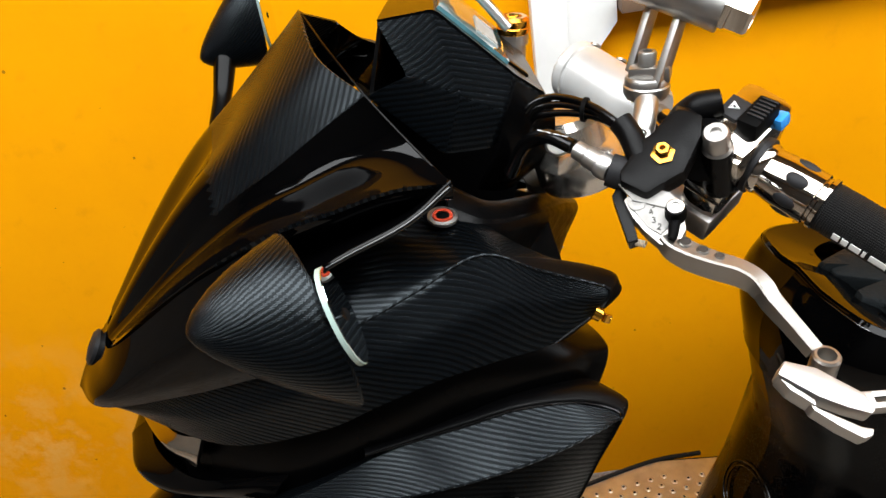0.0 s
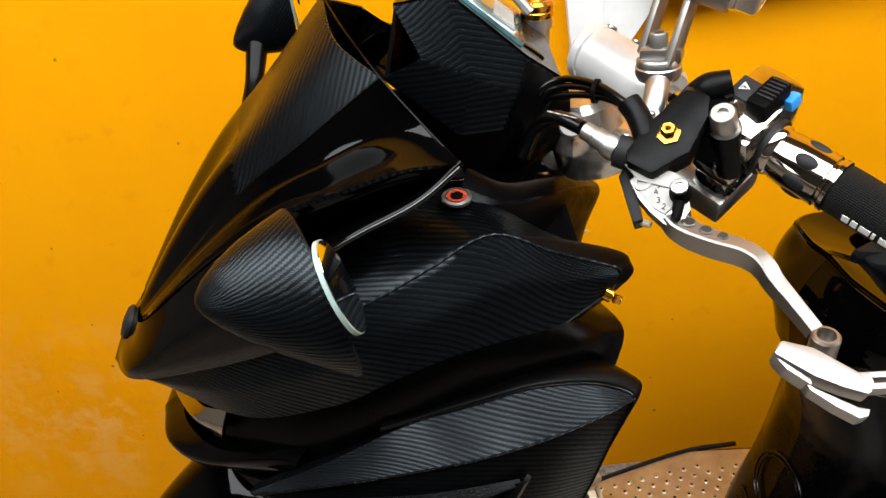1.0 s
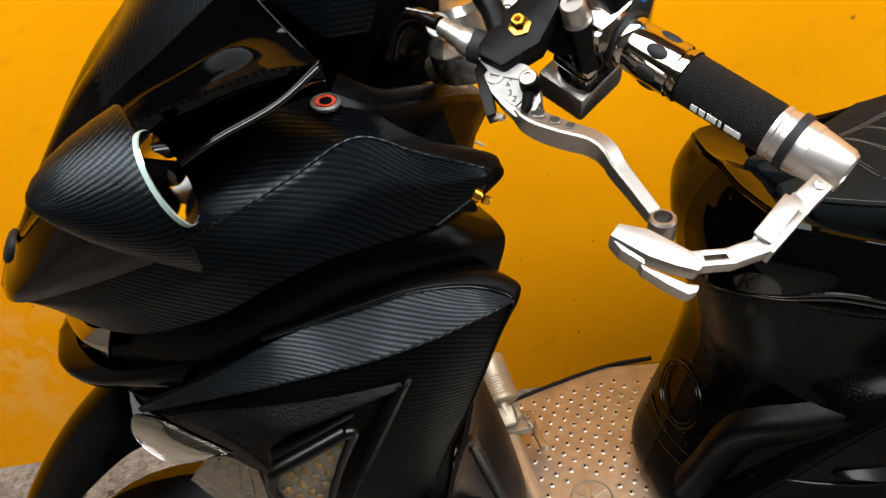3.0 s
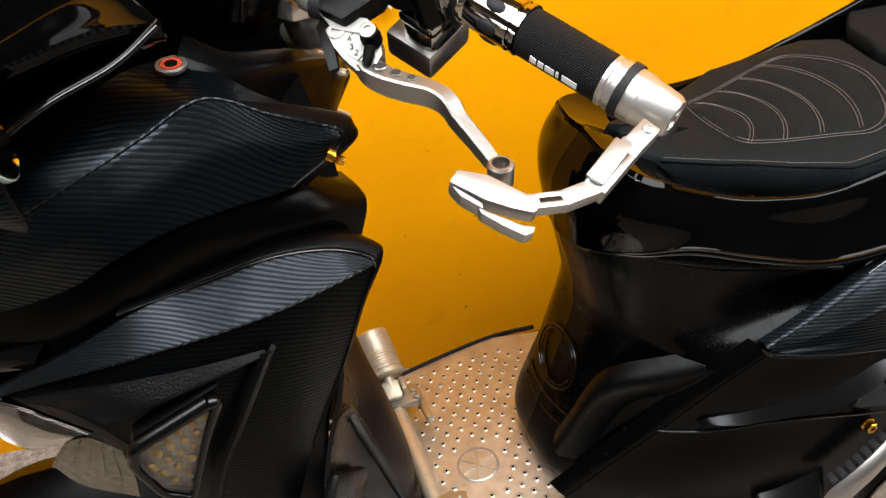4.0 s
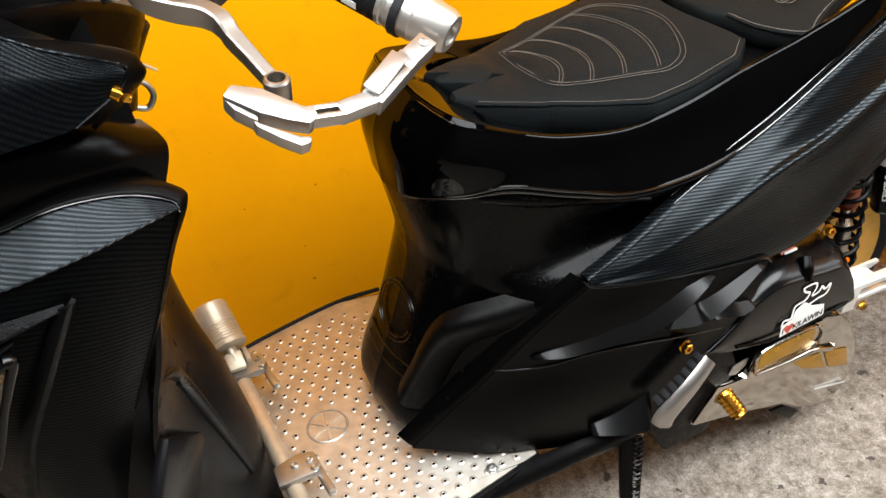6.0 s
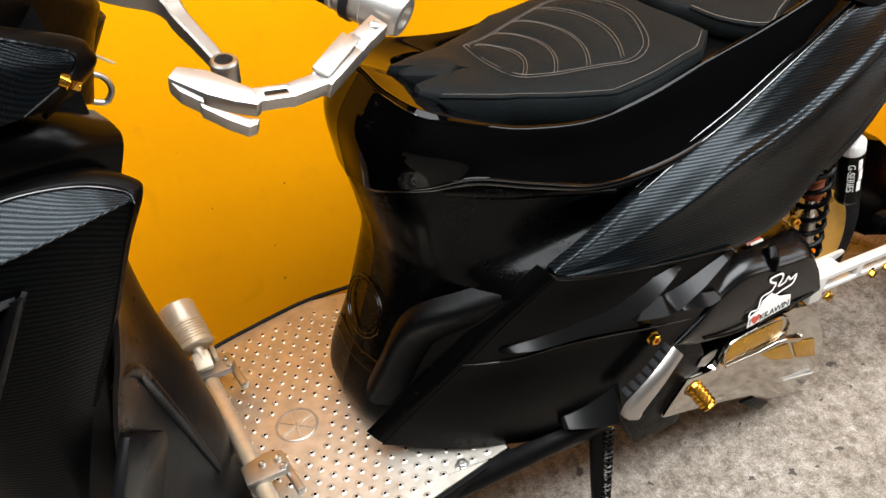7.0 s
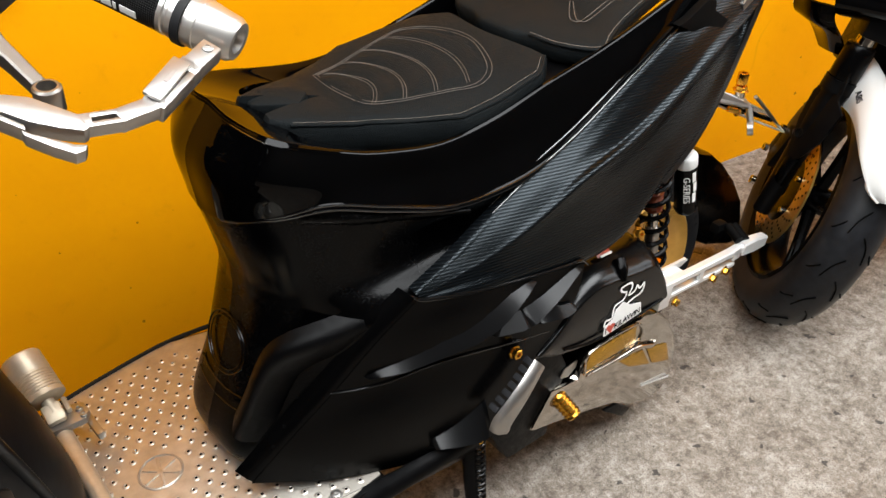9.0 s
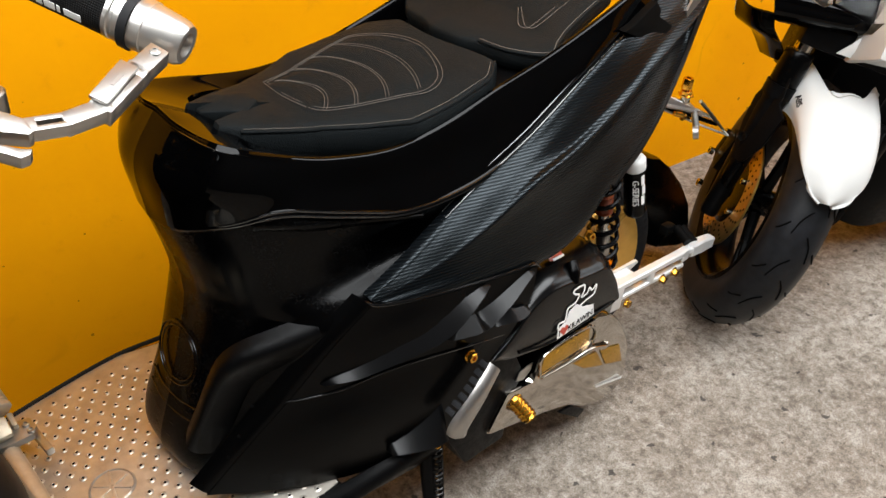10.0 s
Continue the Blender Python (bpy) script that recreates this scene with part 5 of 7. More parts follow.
part("loom_tie", lathe([(0, 0.0075), (0, 0.0092), (0.003, 0.0092), (0.003, 0.0075)], (-0.112, -0.165, 1.155), (-0.8, 0.6, 0.1), 16), INK, HB)
for k in range(4):
    part("hose_mark", block((0.004, 0.0006, 0.0025), (-0.139 - 0.004 * k, -0.193 + 0.006 * k, 1.1515), (60, 0, -55), 0), PRINT, HB)

# fork yoke and stem parts behind the cluster
yoke = part("steering_stem", join(lathe([(0, 0), (0, 0.036), (0.006, 0.039), (0.028, 0.039), (0.032, 0.036), (0.036, 0.030), (0.058, 0.030), (0.064, 0.024), (0.064, 0)], (-0.088, -0.075, 1.052), (-0.15, 0.05, 1), 40), block((0.030, 0.022, 0.018), (-0.118, -0.110, 1.092), (0, 10, 30), 0.004)), POLISHED, SC, "polished steering stem clamp")
part("stem_bolt", capbolt((-0.125, -0.128, 1.115), (-0.2, -0.8, 0.5), 0.010, 0.012), STEEL, yoke)
part("fork_crown", join(block((0.05, 0.026, 0.020), (-0.115, -0.012, 1.005), (0, 25, 40), 0.006), sweep([(-0.118, -0.035, 1.045), (-0.110, -0.010, 1.015), (-0.100, 0.010, 0.985)], [0.014, 0.012, 0.010], 12)), STEEL, yoke, "dull steel fork crown")
part("crown_bolt", capbolt((-0.100, 0.000, 0.985), (0.15, -0.75, 0.6), 0.010, 0.012), STEEL, yoke)
part("steering_cup", lathe([(-0.10, 0.010), (-0.07, 0.026), (-0.035, 0.043), (-0.004, 0.056), (0, 0.0575), (0.002, 0.055), (0, 0.052), (-0.012, 0.049), (-0.03, 0.040), (-0.03, 0)], (-0.122, 0.038, 0.968), (0.18, 0.05, 1), 40), MATTE, SC, "open black cup round the steering stem")
# dark sheet added where the space around the stem is black
part("dark_backing", patch([[(-0.30, 0.035, 1.12), (-0.24, 0.040, 1.115), (-0.112, 0.045, 1.095)], [(-0.29, 0.035, 1.02), (-0.23, 0.045, 1.01), (-0.118, 0.050, 1.00)], [(-0.28, 0.03, 0.90), (-0.22, 0.045, 0.90), (-0.150, 0.055, 0.90)]], 14, 12, 0.004), MATTE, SC, "black backing sheet that fills the dark space by the stem")
part("reservoir", lathe([(0, 0), (0, 0.0135), (0.02, 0.0135), (0.02, 0.0155), (0.030, 0.0155), (0.030, 0)], (-0.101, 0.085, 1.113), (0.12, 0, 1), 28), ALU, SC, "silver reservoir with a gold cap")
part("reservoir_cap", lathe([(0.030, 0), (0.030, 0.0150), (0.032, 0.0165), (0.036, 0.0165), (0.037, 0.0155), (0.039, 0.0165), (0.044, 0.0165), (0.047, 0.0135), (0.047, 0.009), (0.0445, 0.008), (0.0445, 0)], (-0.101, 0.085, 1.113), (0.12, 0, 1), 14), GOLD, SC, "gold fluted cap")
part("right_perch", block((0.05, 0.07, 0.03), (-0.115, 0.115, 1.205), (10, 10, 20), 0.006), STEEL, SC, "far side of the handlebar")
part("braided_line", sweep([(-0.15, 0.06, 1.21), (-0.135, 0.045, 1.195), (-0.115, 0.03, 1.165)], 0.005, 10), STEEL, SC)

# spade connector, key and hook under the fairing
part("spade_terminal", join(block((0.007, 0.004, 0.007), (-0.125, -0.221, 1.007), (0, 35, 20), 0.001), lathe([(0, 0), (0, 0.006), (0.006, 0.006), (0.006, 0.003), (0.014, 0.003), (0.014, 0)], (-0.133, -0.215, 1.012), (0.6, -0.3, -0.4), 12)), GOLD, SC, "small gold connector")
part("bag_hook", sweep([(-0.135, 0.060, 0.895), (-0.110, 0.062, 0.895), (-0.088, 0.063, 0.885), (-0.082, 0.063, 0.868), (-0.092, 0.063, 0.855), (-0.106, 0.063, 0.860)], 0.0035, 10), STEEL, SC, "steel bag hook")
part("ignition_key", join(slab([(0, -0.004), (0.026, -0.003), (0.030, 0), (0.026, 0.003), (0, 0.004)], (-0.092, 0.064, 0.912), (0.75, 0.0, -0.65), (0, 1, 0), 0.002, 0.0004), block((0.018, 0.005, 0.016), (-0.098, 0.064, 0.918), (0, 40, 0), 0.003)), BRASS, SC, "brass key")
part("hook_plate", block((0.012, 0.05, 0.06), (-0.132, 0.055, 0.90), (0, 0, 0), 0.004), STEEL, SC)

# ---------------------------------------------------------------- footboard
outl = [(-0.12, -0.20), (-0.08, -0.222), (0.02, -0.228), (0.12, -0.220), (0.245, -0.205), (0.245, 0.22), (0.12, 0.252), (0.02, 0.243), (-0.08, 0.226), (-0.12, 0.20)]
part("footboard_base", slab([(x * 1.02, y * 1.03) for x, y in outl], (0, 0, 0.255), (1, 0, 0), (0, 1, 0), 0.038, 0.004), MATTE, SC, "matte black footboard")
plate = part("floor_plate", slab(outl, (0, 0, 0.2935), (1, 0, 0), (0, 1, 0), 0.0035, 0.0008), MATPLATE, SC, "embossed champagne aluminium floor plate")
stud = lathe([(0, 0.0060), (0.0008, 0.0050), (0.0014, 0.0036), (0.0015, 0.0026), (0.0012, 0.0022), (0.0004, 0.0020), (0.0004, 0)], (0, 0, 0), (0, 0, 1), 12)
stud_me = bpy.data.meshes.new("stud")
# stud centres coloured black for the shade in their holes
for f in stud.faces:
    if all(math.hypot(v.co.x, v.co.y) < 0.0024 for v in f.verts):
        f.material_index = 1
stud.to_mesh(stud_me)
stud.free()
stud_me.materials.append(MATPLATE)
stud_me.materials.append(INK)
for j in range(26):
    for i in range(15):
        x, y = -0.108 + i * 0.024 + (j % 2) * 0.012, -0.213 + j * 0.0172
        if math.hypot(x, y) < 0.046 or y < -0.216 + abs(x - 0.05) * 0.05 or y > 0.226 - abs(x - 0.04) * 0.10 or x > 0.238 or x < -0.10:
            continue
        if x > 0.085 and abs(y) < 0.07 + (x - 0.085) * 0.62:
            continue
        ob = new("stud", stud_me)
        ob.parent = plate
        ob.location = (x, y, 0.2968)
# round badge, a ring and three crossed bars
part("badge", lathe([(0, 0.029), (0.0012, 0.0295), (0.0022, 0.0305), (0.0012, 0.0325), (0, 0.033)], (0.001, 0.003, 0.297), (0, 0, 1), 48), MATPLATE, plate, "embossed round badge")
for k in range(3):
    part("badge_bar", block((0.056, 0.0045, 0.003), (0.001, 0.003, 0.2975), (0, 0, 18 + 60 * k), 0.0008), MATPLATE, plate)
part("plate_bolt", hexbolt((0.175, -0.196, 0.297), (0, 0, 1), 0.007, 0.006, 1.5), STEEL, plate)
part("rubber_edging", sweep([(-0.12, 0.202, 0.297), (-0.08, 0.228, 0.297), (0.02, 0.245, 0.297), (0.12, 0.254, 0.297), (0.20, 0.245, 0.297)], 0.004, 8), RUBBER, SC, "black rubber edging")
# folding pegs on a cross bar
pegb = part("peg_bar", sweep([(-0.087, 0.150, 0.337), (-0.084, -0.16, 0.333)], 0.0125, 20, 2), BRASS, SC, "champagne cross bar with folding pegs")
for s, (bx, by) in ((1, (-0.072, 0.135)), (-1, (-0.070, -0.090))):
    part("bar_bracket", join(slab([(-0.034, -0.016), (0.020, -0.020), (0.030, -0.006), (0.028, 0.016), (0.006, 0.024), (-0.032, 0.018)], (bx, by, 0.342), (1, 0, 0), (0, 1, 0), 0.012, 0.003), block((0.012, 0.055, 0.014), (bx + 0.026, by - 0.026, 0.338), (0, 0, 4), 0.004)), ALU, pegb)
    for q in ((-0.004, 0.006), (0.018, 0.004), (0.020, -0.012)):
        part("bracket_bolt", capbolt((bx + q[0], by + q[1], 0.353), (0, 0, 1), 0.0055, 0.005), STEEL, pegb)
prof = [(-0.03, 0.010), (0.0, 0.010), (0.001, 0.028), (0.004, 0.031), (0.012, 0.031), (0.014, 0.029)]
for k in range(7):
    prof += [(0.016 + k * 0.006, 0.029), (0.017 + k * 0.006, 0.0305), (0.020 + k * 0.006, 0.0305), (0.021 + k * 0.006, 0.029)]
prof += [(0.062, 0.0305), (0.100, 0.0305), (0.104, 0.028), (0.105, 0.020), (0.105, 0)]
part("peg", lathe([(a * 0.75, r * 0.96) for a, r in prof], (-0.087, 0.158, 0.378), (-0.06, 0.62, 0.36), 36), BRASS, pegb, "ribbed champagne foot peg")
part("peg_clevis", join(block((0.028, 0.030, 0.030), (-0.087, 0.142, 0.362), (30, 0, 0), 0.005), block((0.008, 0.028, 0.034), (-0.066, 0.155, 0.348), (8, 0, 0), 0.003)), BRASS, pegb)

# ---------------------------------------------------------------- rear bodywork
rim_r = [(0.185, 0, 0.825), (0.188, -0.05, 0.818), (0.208, -0.11, 0.809), (0.275, -0.145, 0.785), (0.33, -0.155, 0.768), (0.409, -0.16, 0.753), (0.497, -0.16, 0.757), (0.589, -0.160, 0.774), (0.679, -0.165, 0.794), (0.766, -0.167, 0.817), (0.867, -0.163, 0.842)]
mid_r = [(0.150, 0, 0.775), (0.156, -0.055, 0.772), (0.192, -0.118, 0.770), (0.262, -0.151, 0.757), (0.33, -0.163, 0.739), (0.42, -0.169, 0.719), (0.51, -0.172, 0.722), (0.605, -0.176, 0.741), (0.699, -0.178, 0.773), (0.797, -0.175, 0.805), (0.903, -0.166, 0.830)]
seam_r = [(0.150, 0, 0.700), (0.160, -0.055, 0.705), (0.198, -0.11, 0.720), (0.245, -0.152, 0.736), (0.315, -0.175, 0.715), (0.41, -0.184, 0.682), (0.52, -0.192, 0.683), (0.62, -0.19, 0.708), (0.719, -0.185, 0.752), (0.828, -0.175, 0.794), (0.94, -0.16, 0.818)]
deck_r = [(0.25, 0, 0.79), (0.25, -0.04, 0.79), (0.262, -0.085, 0.785), (0.31, -0.118, 0.768), (0.35, -0.13, 0.753), (0.42, -0.135, 0.742), (0.5, -0.135, 0.745), (0.6, -0.148, 0.745), (0.69, -0.153, 0.765), (0.775, -0.155, 0.788), (0.875, -0.150, 0.812)]
lip_r = [(a + 0.004, b * 0.965, c + 0.003) for a, b, c in rim_r]
both("upper_body", patch([deck_r, lip_r, rim_r, mid_r, seam_r], 60, 32, 0.004), GLOSS, "gloss black upper body shell")
both("seam_trim", patch([[(a, b * 1.005 - 0.001, c + 0.003) for a, b, c in seam_r], [(a, b * 1.01 - 0.004, c) for a, b, c in seam_r], [(a, b * 1.0, c - 0.005) for a, b, c in seam_r]], 60, 6, 0.002), GLOSS, "raised seam moulding")
for s_ in (1, -1):
    part("rim_bead", sweep([(a, b * s_, c + 0.001) for a, b, c in rim_r[1:]], 0.0026, 10, 70), BEAD, SC, "rolled edge of the body shell")
    for up_, w_ in ((0.0035, 0.0016), (-0.0030, 0.0019)):
        part("seam_bead", sweep([(a, (b - 0.0062) * s_, c + up_ * g) for (a, b, c), g in zip(seam_r[1:], (0.2, 0.5, 1, 1, 0.8, 0.8, 1.6, 1.8, 1.5, 1.2))], w_, 8, 70), BEAD, SC, "thin rolled seam")
    part("body_crease", patch([[(0.215, -0.128 * s_, 0.722), (0.262, -0.158 * s_, 0.724), (0.33, -0.173 * s_, 0.700), (0.43, -0.184 * s_, 0.664)], [(0.217, -0.131 * s_, 0.717), (0.268, -0.166 * s_, 0.713), (0.335, -0.178 * s_, 0.694), (0.43, -0.1845 * s_, 0.663)], [(0.218, -0.127 * s_, 0.710), (0.272, -0.156 * s_, 0.700), (0.335, -0.170 * s_, 0.686), (0.43, -0.182 * s_, 0.660)]], 30, 8, 0.003, flip=s_ < 0), DUSTY, SC, "folded crease under the seam")
lowb = [[(0.152, 0, 0.703), (0.163, -0.055, 0.706), (0.200, -0.108, 0.718), (0.245, -0.148, 0.732), (0.315, -0.171, 0.712), (0.41, -0.181, 0.680), (0.50, -0.189, 0.675), (0.60, -0.19, 0.66)],
        [(0.170, 0, 0.62), (0.178, -0.055, 0.618), (0.208, -0.104, 0.620), (0.252, -0.140, 0.618), (0.315, -0.153, 0.612), (0.41, -0.162, 0.612), (0.5, -0.176, 0.610), (0.60, -0.20, 0.60)],
        [(0.172, 0, 0.58), (0.181, -0.055, 0.578), (0.210, -0.106, 0.576), (0.252, -0.154, 0.575), (0.31, -0.182, 0.578), (0.40, -0.196, 0.584), (0.5, -0.206, 0.583), (0.6, -0.21, 0.57)],
        [(0.165, 0, 0.54), (0.174, -0.060, 0.538), (0.205, -0.112, 0.535), (0.248, -0.166, 0.536), (0.31, -0.196, 0.542), (0.40, -0.214, 0.548), (0.5, -0.222, 0.54), (0.6, -0.228, 0.52)],
        [(0.124, 0, 0.43), (0.134, -0.060, 0.430), (0.170, -0.116, 0.425), (0.215, -0.162, 0.42), (0.29, -0.196, 0.42), (0.39, -0.225, 0.42), (0.46, -0.238, 0.42), (0.54, -0.24, 0.42)],
        [(0.088, 0, 0.34), (0.097, -0.068, 0.34), (0.138, -0.124, 0.34), (0.19, -0.166, 0.335), (0.25, -0.190, 0.33), (0.35, -0.208, 0.32), (0.42, -0.225, 0.31), (0.47, -0.23, 0.32)],
        [(0.098, 0, 0.297), (0.108, -0.064, 0.297), (0.150, -0.120, 0.297), (0.2, -0.163, 0.297), (0.26, -0.186, 0.29), (0.35, -0.206, 0.275), (0.42, -0.222, 0.265), (0.47, -0.225, 0.28)]]
both("lower_body", patch(lowb, 48, 52, 0.004), DUSTY, "gloss black lower body with moulded vents")
ring_at = Vector((0.139, -0.004, 0.478))
rup = Vector((0.38, 0.0, 0.925)).normalized()
for rr, w_ in ((1.0, 0.0014), (0.86, 0.0010)):
    part("vent_ring", sweep([ring_at + rup * (0.043 * rr * math.sin(k * math.pi / 8)) + Vector((0.30 * abs(math.cos(k * math.pi / 8)) ** 2 * 0.010 - 0.0035, 0.052 * rr * math.cos(k * math.pi / 8), 0)) for k in range(17)], w_, 8, 80), SEMISATIN, SC, "moulded ring on the front of the body")
for k in range(4):
    z_ = 0.415 - 0.020 * k
    x_ = 0.117 - 0.0080 * k
    part("vent_slot", sweep([(x_ + 0.0045, 0.060, z_ + 0.004), (x_ - 0.002, 0.018, z_), (x_ - 0.0015, -0.022, z_), (x_ + 0.006, -0.064, z_ + 0.004)], 0.0016, 8, 24), SEMISATIN, SC, "moulded slot rib")
cov = [[(0.324, -0.204, 0.585), (0.41, -0.233, 0.574), (0.49, -0.244, 0.558), (0.587, -0.250, 0.538)],
       [(0.270, -0.187, 0.533), (0.37, -0.232, 0.526), (0.47, -0.250, 0.513), (0.568, -0.256, 0.492)],
       [(0.211, -0.164, 0.462), (0.32, -0.212, 0.462), (0.44, -0.246, 0.460), (0.535, -0.254, 0.448)],
       [(0.145, -0.143, 0.394), (0.26, -0.205, 0.395), (0.38, -0.238, 0.39), (0.475, -0.252, 0.395)],
       [(0.088, -0.122, 0.330), (0.20, -0.178, 0.306), (0.34, -0.222, 0.285), (0.425, -0.242, 0.285)]]
part("side_cover", patch(cov, 36, 30, 0.006), SATIN, SC, "satin black lower side cover")
part("side_cover", mirrored(patch([[(a * 0.66 + 0.22, b, c) for a, b, c in r] for r in cov], 24, 20, 0.006)), SATIN, SC, "satin black lower side cover")
edge = [r[0] for r in cov]
part("cover_edge", patch([[(a + 0.004, b - 0.004, c) for a, b, c in edge], [(a - 0.004, b + 0.002, c + 0.006) for a, b, c in edge], [(a - 0.012, b + 0.020, c + 0.012) for a, b, c in edge]], 24, 6, 0.003), SATIN, SC, "chamfered front edge of the side cover")
part("cover_bead", sweep([(0.316, -0.205, 0.594), (0.333, -0.213, 0.583), (0.399, -0.236, 0.5755), (0.486, -0.250, 0.563), (0.547, -0.255, 0.553), (0.578, -0.256, 0.548), (0.596, -0.254, 0.530)], [0.001, 0.0026, 0.0026, 0.0026, 0.0026, 0.0026, 0.001], 8, 50), SEMI, SC, "bright upper lip of the side cover")


def facet(upper, lower, lab):
    """A flat raised facet that turns up to the light, with a dark step under it."""
    n = 12

    def even(pts):
        p = np.array(pts)
        s = np.r_[0, np.cumsum(np.linalg.norm(np.diff(p, axis=0), axis=1))]
        q = np.unique(np.r_[np.linspace(0, s[-1], n + 1)])
        return [tuple(np.interp(x, s, p[:, k]) for k in range(3)) for x in q]
    up = [(a, b - 0.001, c + 0.001) for a, b, c in even(upper)]
    lo = [(a, b - 0.0065, c + 0.001) for a, b, c in even(lower)]
    rows = [[(a, b + 0.014, c - 0.002) for a, b, c in up], up, lo, [(a, b + 0.020, c - 0.007) for a, b, c in lo]]
    bm = bmesh.new()
    bm.loops.layers.uv.new("uv")
    vs = [[bm.verts.new(p) for p in r] for r in rows]
    for r, s in zip(vs, vs[1:]):
        for k in range(n):
            bm.faces.new((r[k], s[k], s[k + 1], r[k + 1]))
    for k in (0, n):
        bm.faces.new([r[k] for r in vs])
    bm.faces.new(list(vs[0]) + list(reversed(vs[3])))
    bmesh.ops.recalc_face_normals(bm, faces=bm.faces)
    for f in bm.faces:
        f.smooth = True
    bmesh.ops.split_edges(bm, edges=[e for r in vs[1:3] for e in (bm.edges.get((r[k], r[k + 1])) for k in range(n)) if e])
    return part("side_fin", bm, LITSATIN, SC, lab)


# lighter, glossier copy of SATIN, so the fins look lit beside the cover
LITSATIN = make_plain("lightened_satin", (0.0018, 0.0019, 0.0022), 0.34, vary=0.2, scale=25, rvary=0.04, spec=0.24)
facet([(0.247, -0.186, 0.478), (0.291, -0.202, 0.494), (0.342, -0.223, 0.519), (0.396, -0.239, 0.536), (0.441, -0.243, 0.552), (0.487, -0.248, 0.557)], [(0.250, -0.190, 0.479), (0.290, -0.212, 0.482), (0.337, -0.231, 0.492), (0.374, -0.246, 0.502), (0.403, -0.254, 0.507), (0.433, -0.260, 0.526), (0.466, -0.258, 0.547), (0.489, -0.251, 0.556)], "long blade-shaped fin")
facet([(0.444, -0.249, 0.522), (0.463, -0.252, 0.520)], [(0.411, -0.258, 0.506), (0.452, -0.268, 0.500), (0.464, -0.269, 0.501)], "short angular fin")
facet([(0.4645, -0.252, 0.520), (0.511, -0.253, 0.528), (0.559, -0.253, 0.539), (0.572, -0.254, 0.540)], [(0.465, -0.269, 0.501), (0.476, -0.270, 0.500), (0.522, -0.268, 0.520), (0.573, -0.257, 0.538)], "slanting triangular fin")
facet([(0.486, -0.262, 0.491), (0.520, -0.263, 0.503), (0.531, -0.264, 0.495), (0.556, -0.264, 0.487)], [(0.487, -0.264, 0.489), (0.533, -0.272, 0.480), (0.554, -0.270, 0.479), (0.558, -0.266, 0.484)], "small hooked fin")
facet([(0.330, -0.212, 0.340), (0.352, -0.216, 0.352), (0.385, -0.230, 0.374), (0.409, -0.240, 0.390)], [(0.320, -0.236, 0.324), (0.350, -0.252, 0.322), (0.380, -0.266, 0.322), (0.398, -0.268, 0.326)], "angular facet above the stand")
part("cover_line", sweep([(0.203, -0.168, 0.462), (0.236, -0.184, 0.460), (0.275, -0.2015, 0.463), (0.323, -0.2205, 0.474), (0.380, -0.2385, 0.475), (0.448, -0.254, 0.467), (0.520, -0.259, 0.449)], [0.0006, 0.0014, 0.0016, 0.0016, 0.0016, 0.0016, 0.0008], 8, 60), BEAD, SC, "thin raised parting line")
c_top = [(0.327, -0.199, 0.587), (0.386, -0.199, 0.611), (0.459, -0.198, 0.647), (0.524, -0.198, 0.676), (0.620, -0.196, 0.710), (0.719, -0.191, 0.754), (0.828, -0.181, 0.796), (0.95, -0.16, 0.826), (1.05, -0.14, 0.85)]
c_rid = [(0.331, -0.203, 0.583), (0.423, -0.223, 0.607), (0.495, -0.235, 0.636), (0.585, -0.238, 0.671), (0.690, -0.230, 0.689), (0.807, -0.216, 0.721), (0.889, -0.204, 0.752), (0.988, -0.185, 0.775), (1.079, -0.160, 0.794)]
c_bot = [(0.334, -0.204, 0.578), (0.407, -0.232, 0.575), (0.486, -0.242, 0.560), (0.580, -0.248, 0.542), (0.680, -0.242, 0.540), (0.777, -0.227, 0.584), (0.876, -0.208, 0.616), (0.966, -0.188, 0.685), (1.06, -0.165, 0.80)]


FADE = (0.0, 0.05, 0.2, 0.5, 0.9, 1.0, 1.0, 1.0, 1.0)


def between(f, push):
    return [(a[0] + (b[0] - a[0]) * f, a[1] + (b[1] - a[1]) * f - push * g, a[2] + (b[2] - a[2]) * f + push * g * 0.5) for a, b, g in zip(c_top, c_rid, FADE)]


def lower(f, push):
    return [(a[0] + (b[0] - a[0]) * f, a[1] + (b[1] - a[1]) * f + push * g, a[2] + (b[2] - a[2]) * f) for a, b, g in zip(c_rid, c_bot, FADE)]


tail = patch([[(a, b + 0.012, c + 0.002) for a, b, c in c_top], c_top, between(0.14, 0.0020), between(0.36, 0.0034), between(0.62, 0.0005), between(0.86, -0.0022), lower(0.0, -0.0015), lower(0.04, 0.0), lower(0.24, 0.010), lower(0.60, 0.009), c_bot, [(a, b + 0.03, c - 0.012) for a, b, c in c_bot]], 64, 66, 0.004)
luv = tail.loops.layers.uv.active
for f in tail.faces:
    for lp in f.loops:
        co = lp.vert.co
        lp[luv].uv = (0.92 * co.x + 0.38 * co.z, -0.38 * co.x + 0.92 * co.z + 0.5 * co.y)
both("tail_panel", tail, CARBON, "carbon film tail panel with a long ridge")
both("tail_groove", patch([[(a, b + 0.004, c + 0.006) for a, b, c in c_top[3:]], [(a, b + 0.012, c + 0.014) for a, b, c in c_top[3:]]], 30, 3, 0.004), SATIN)
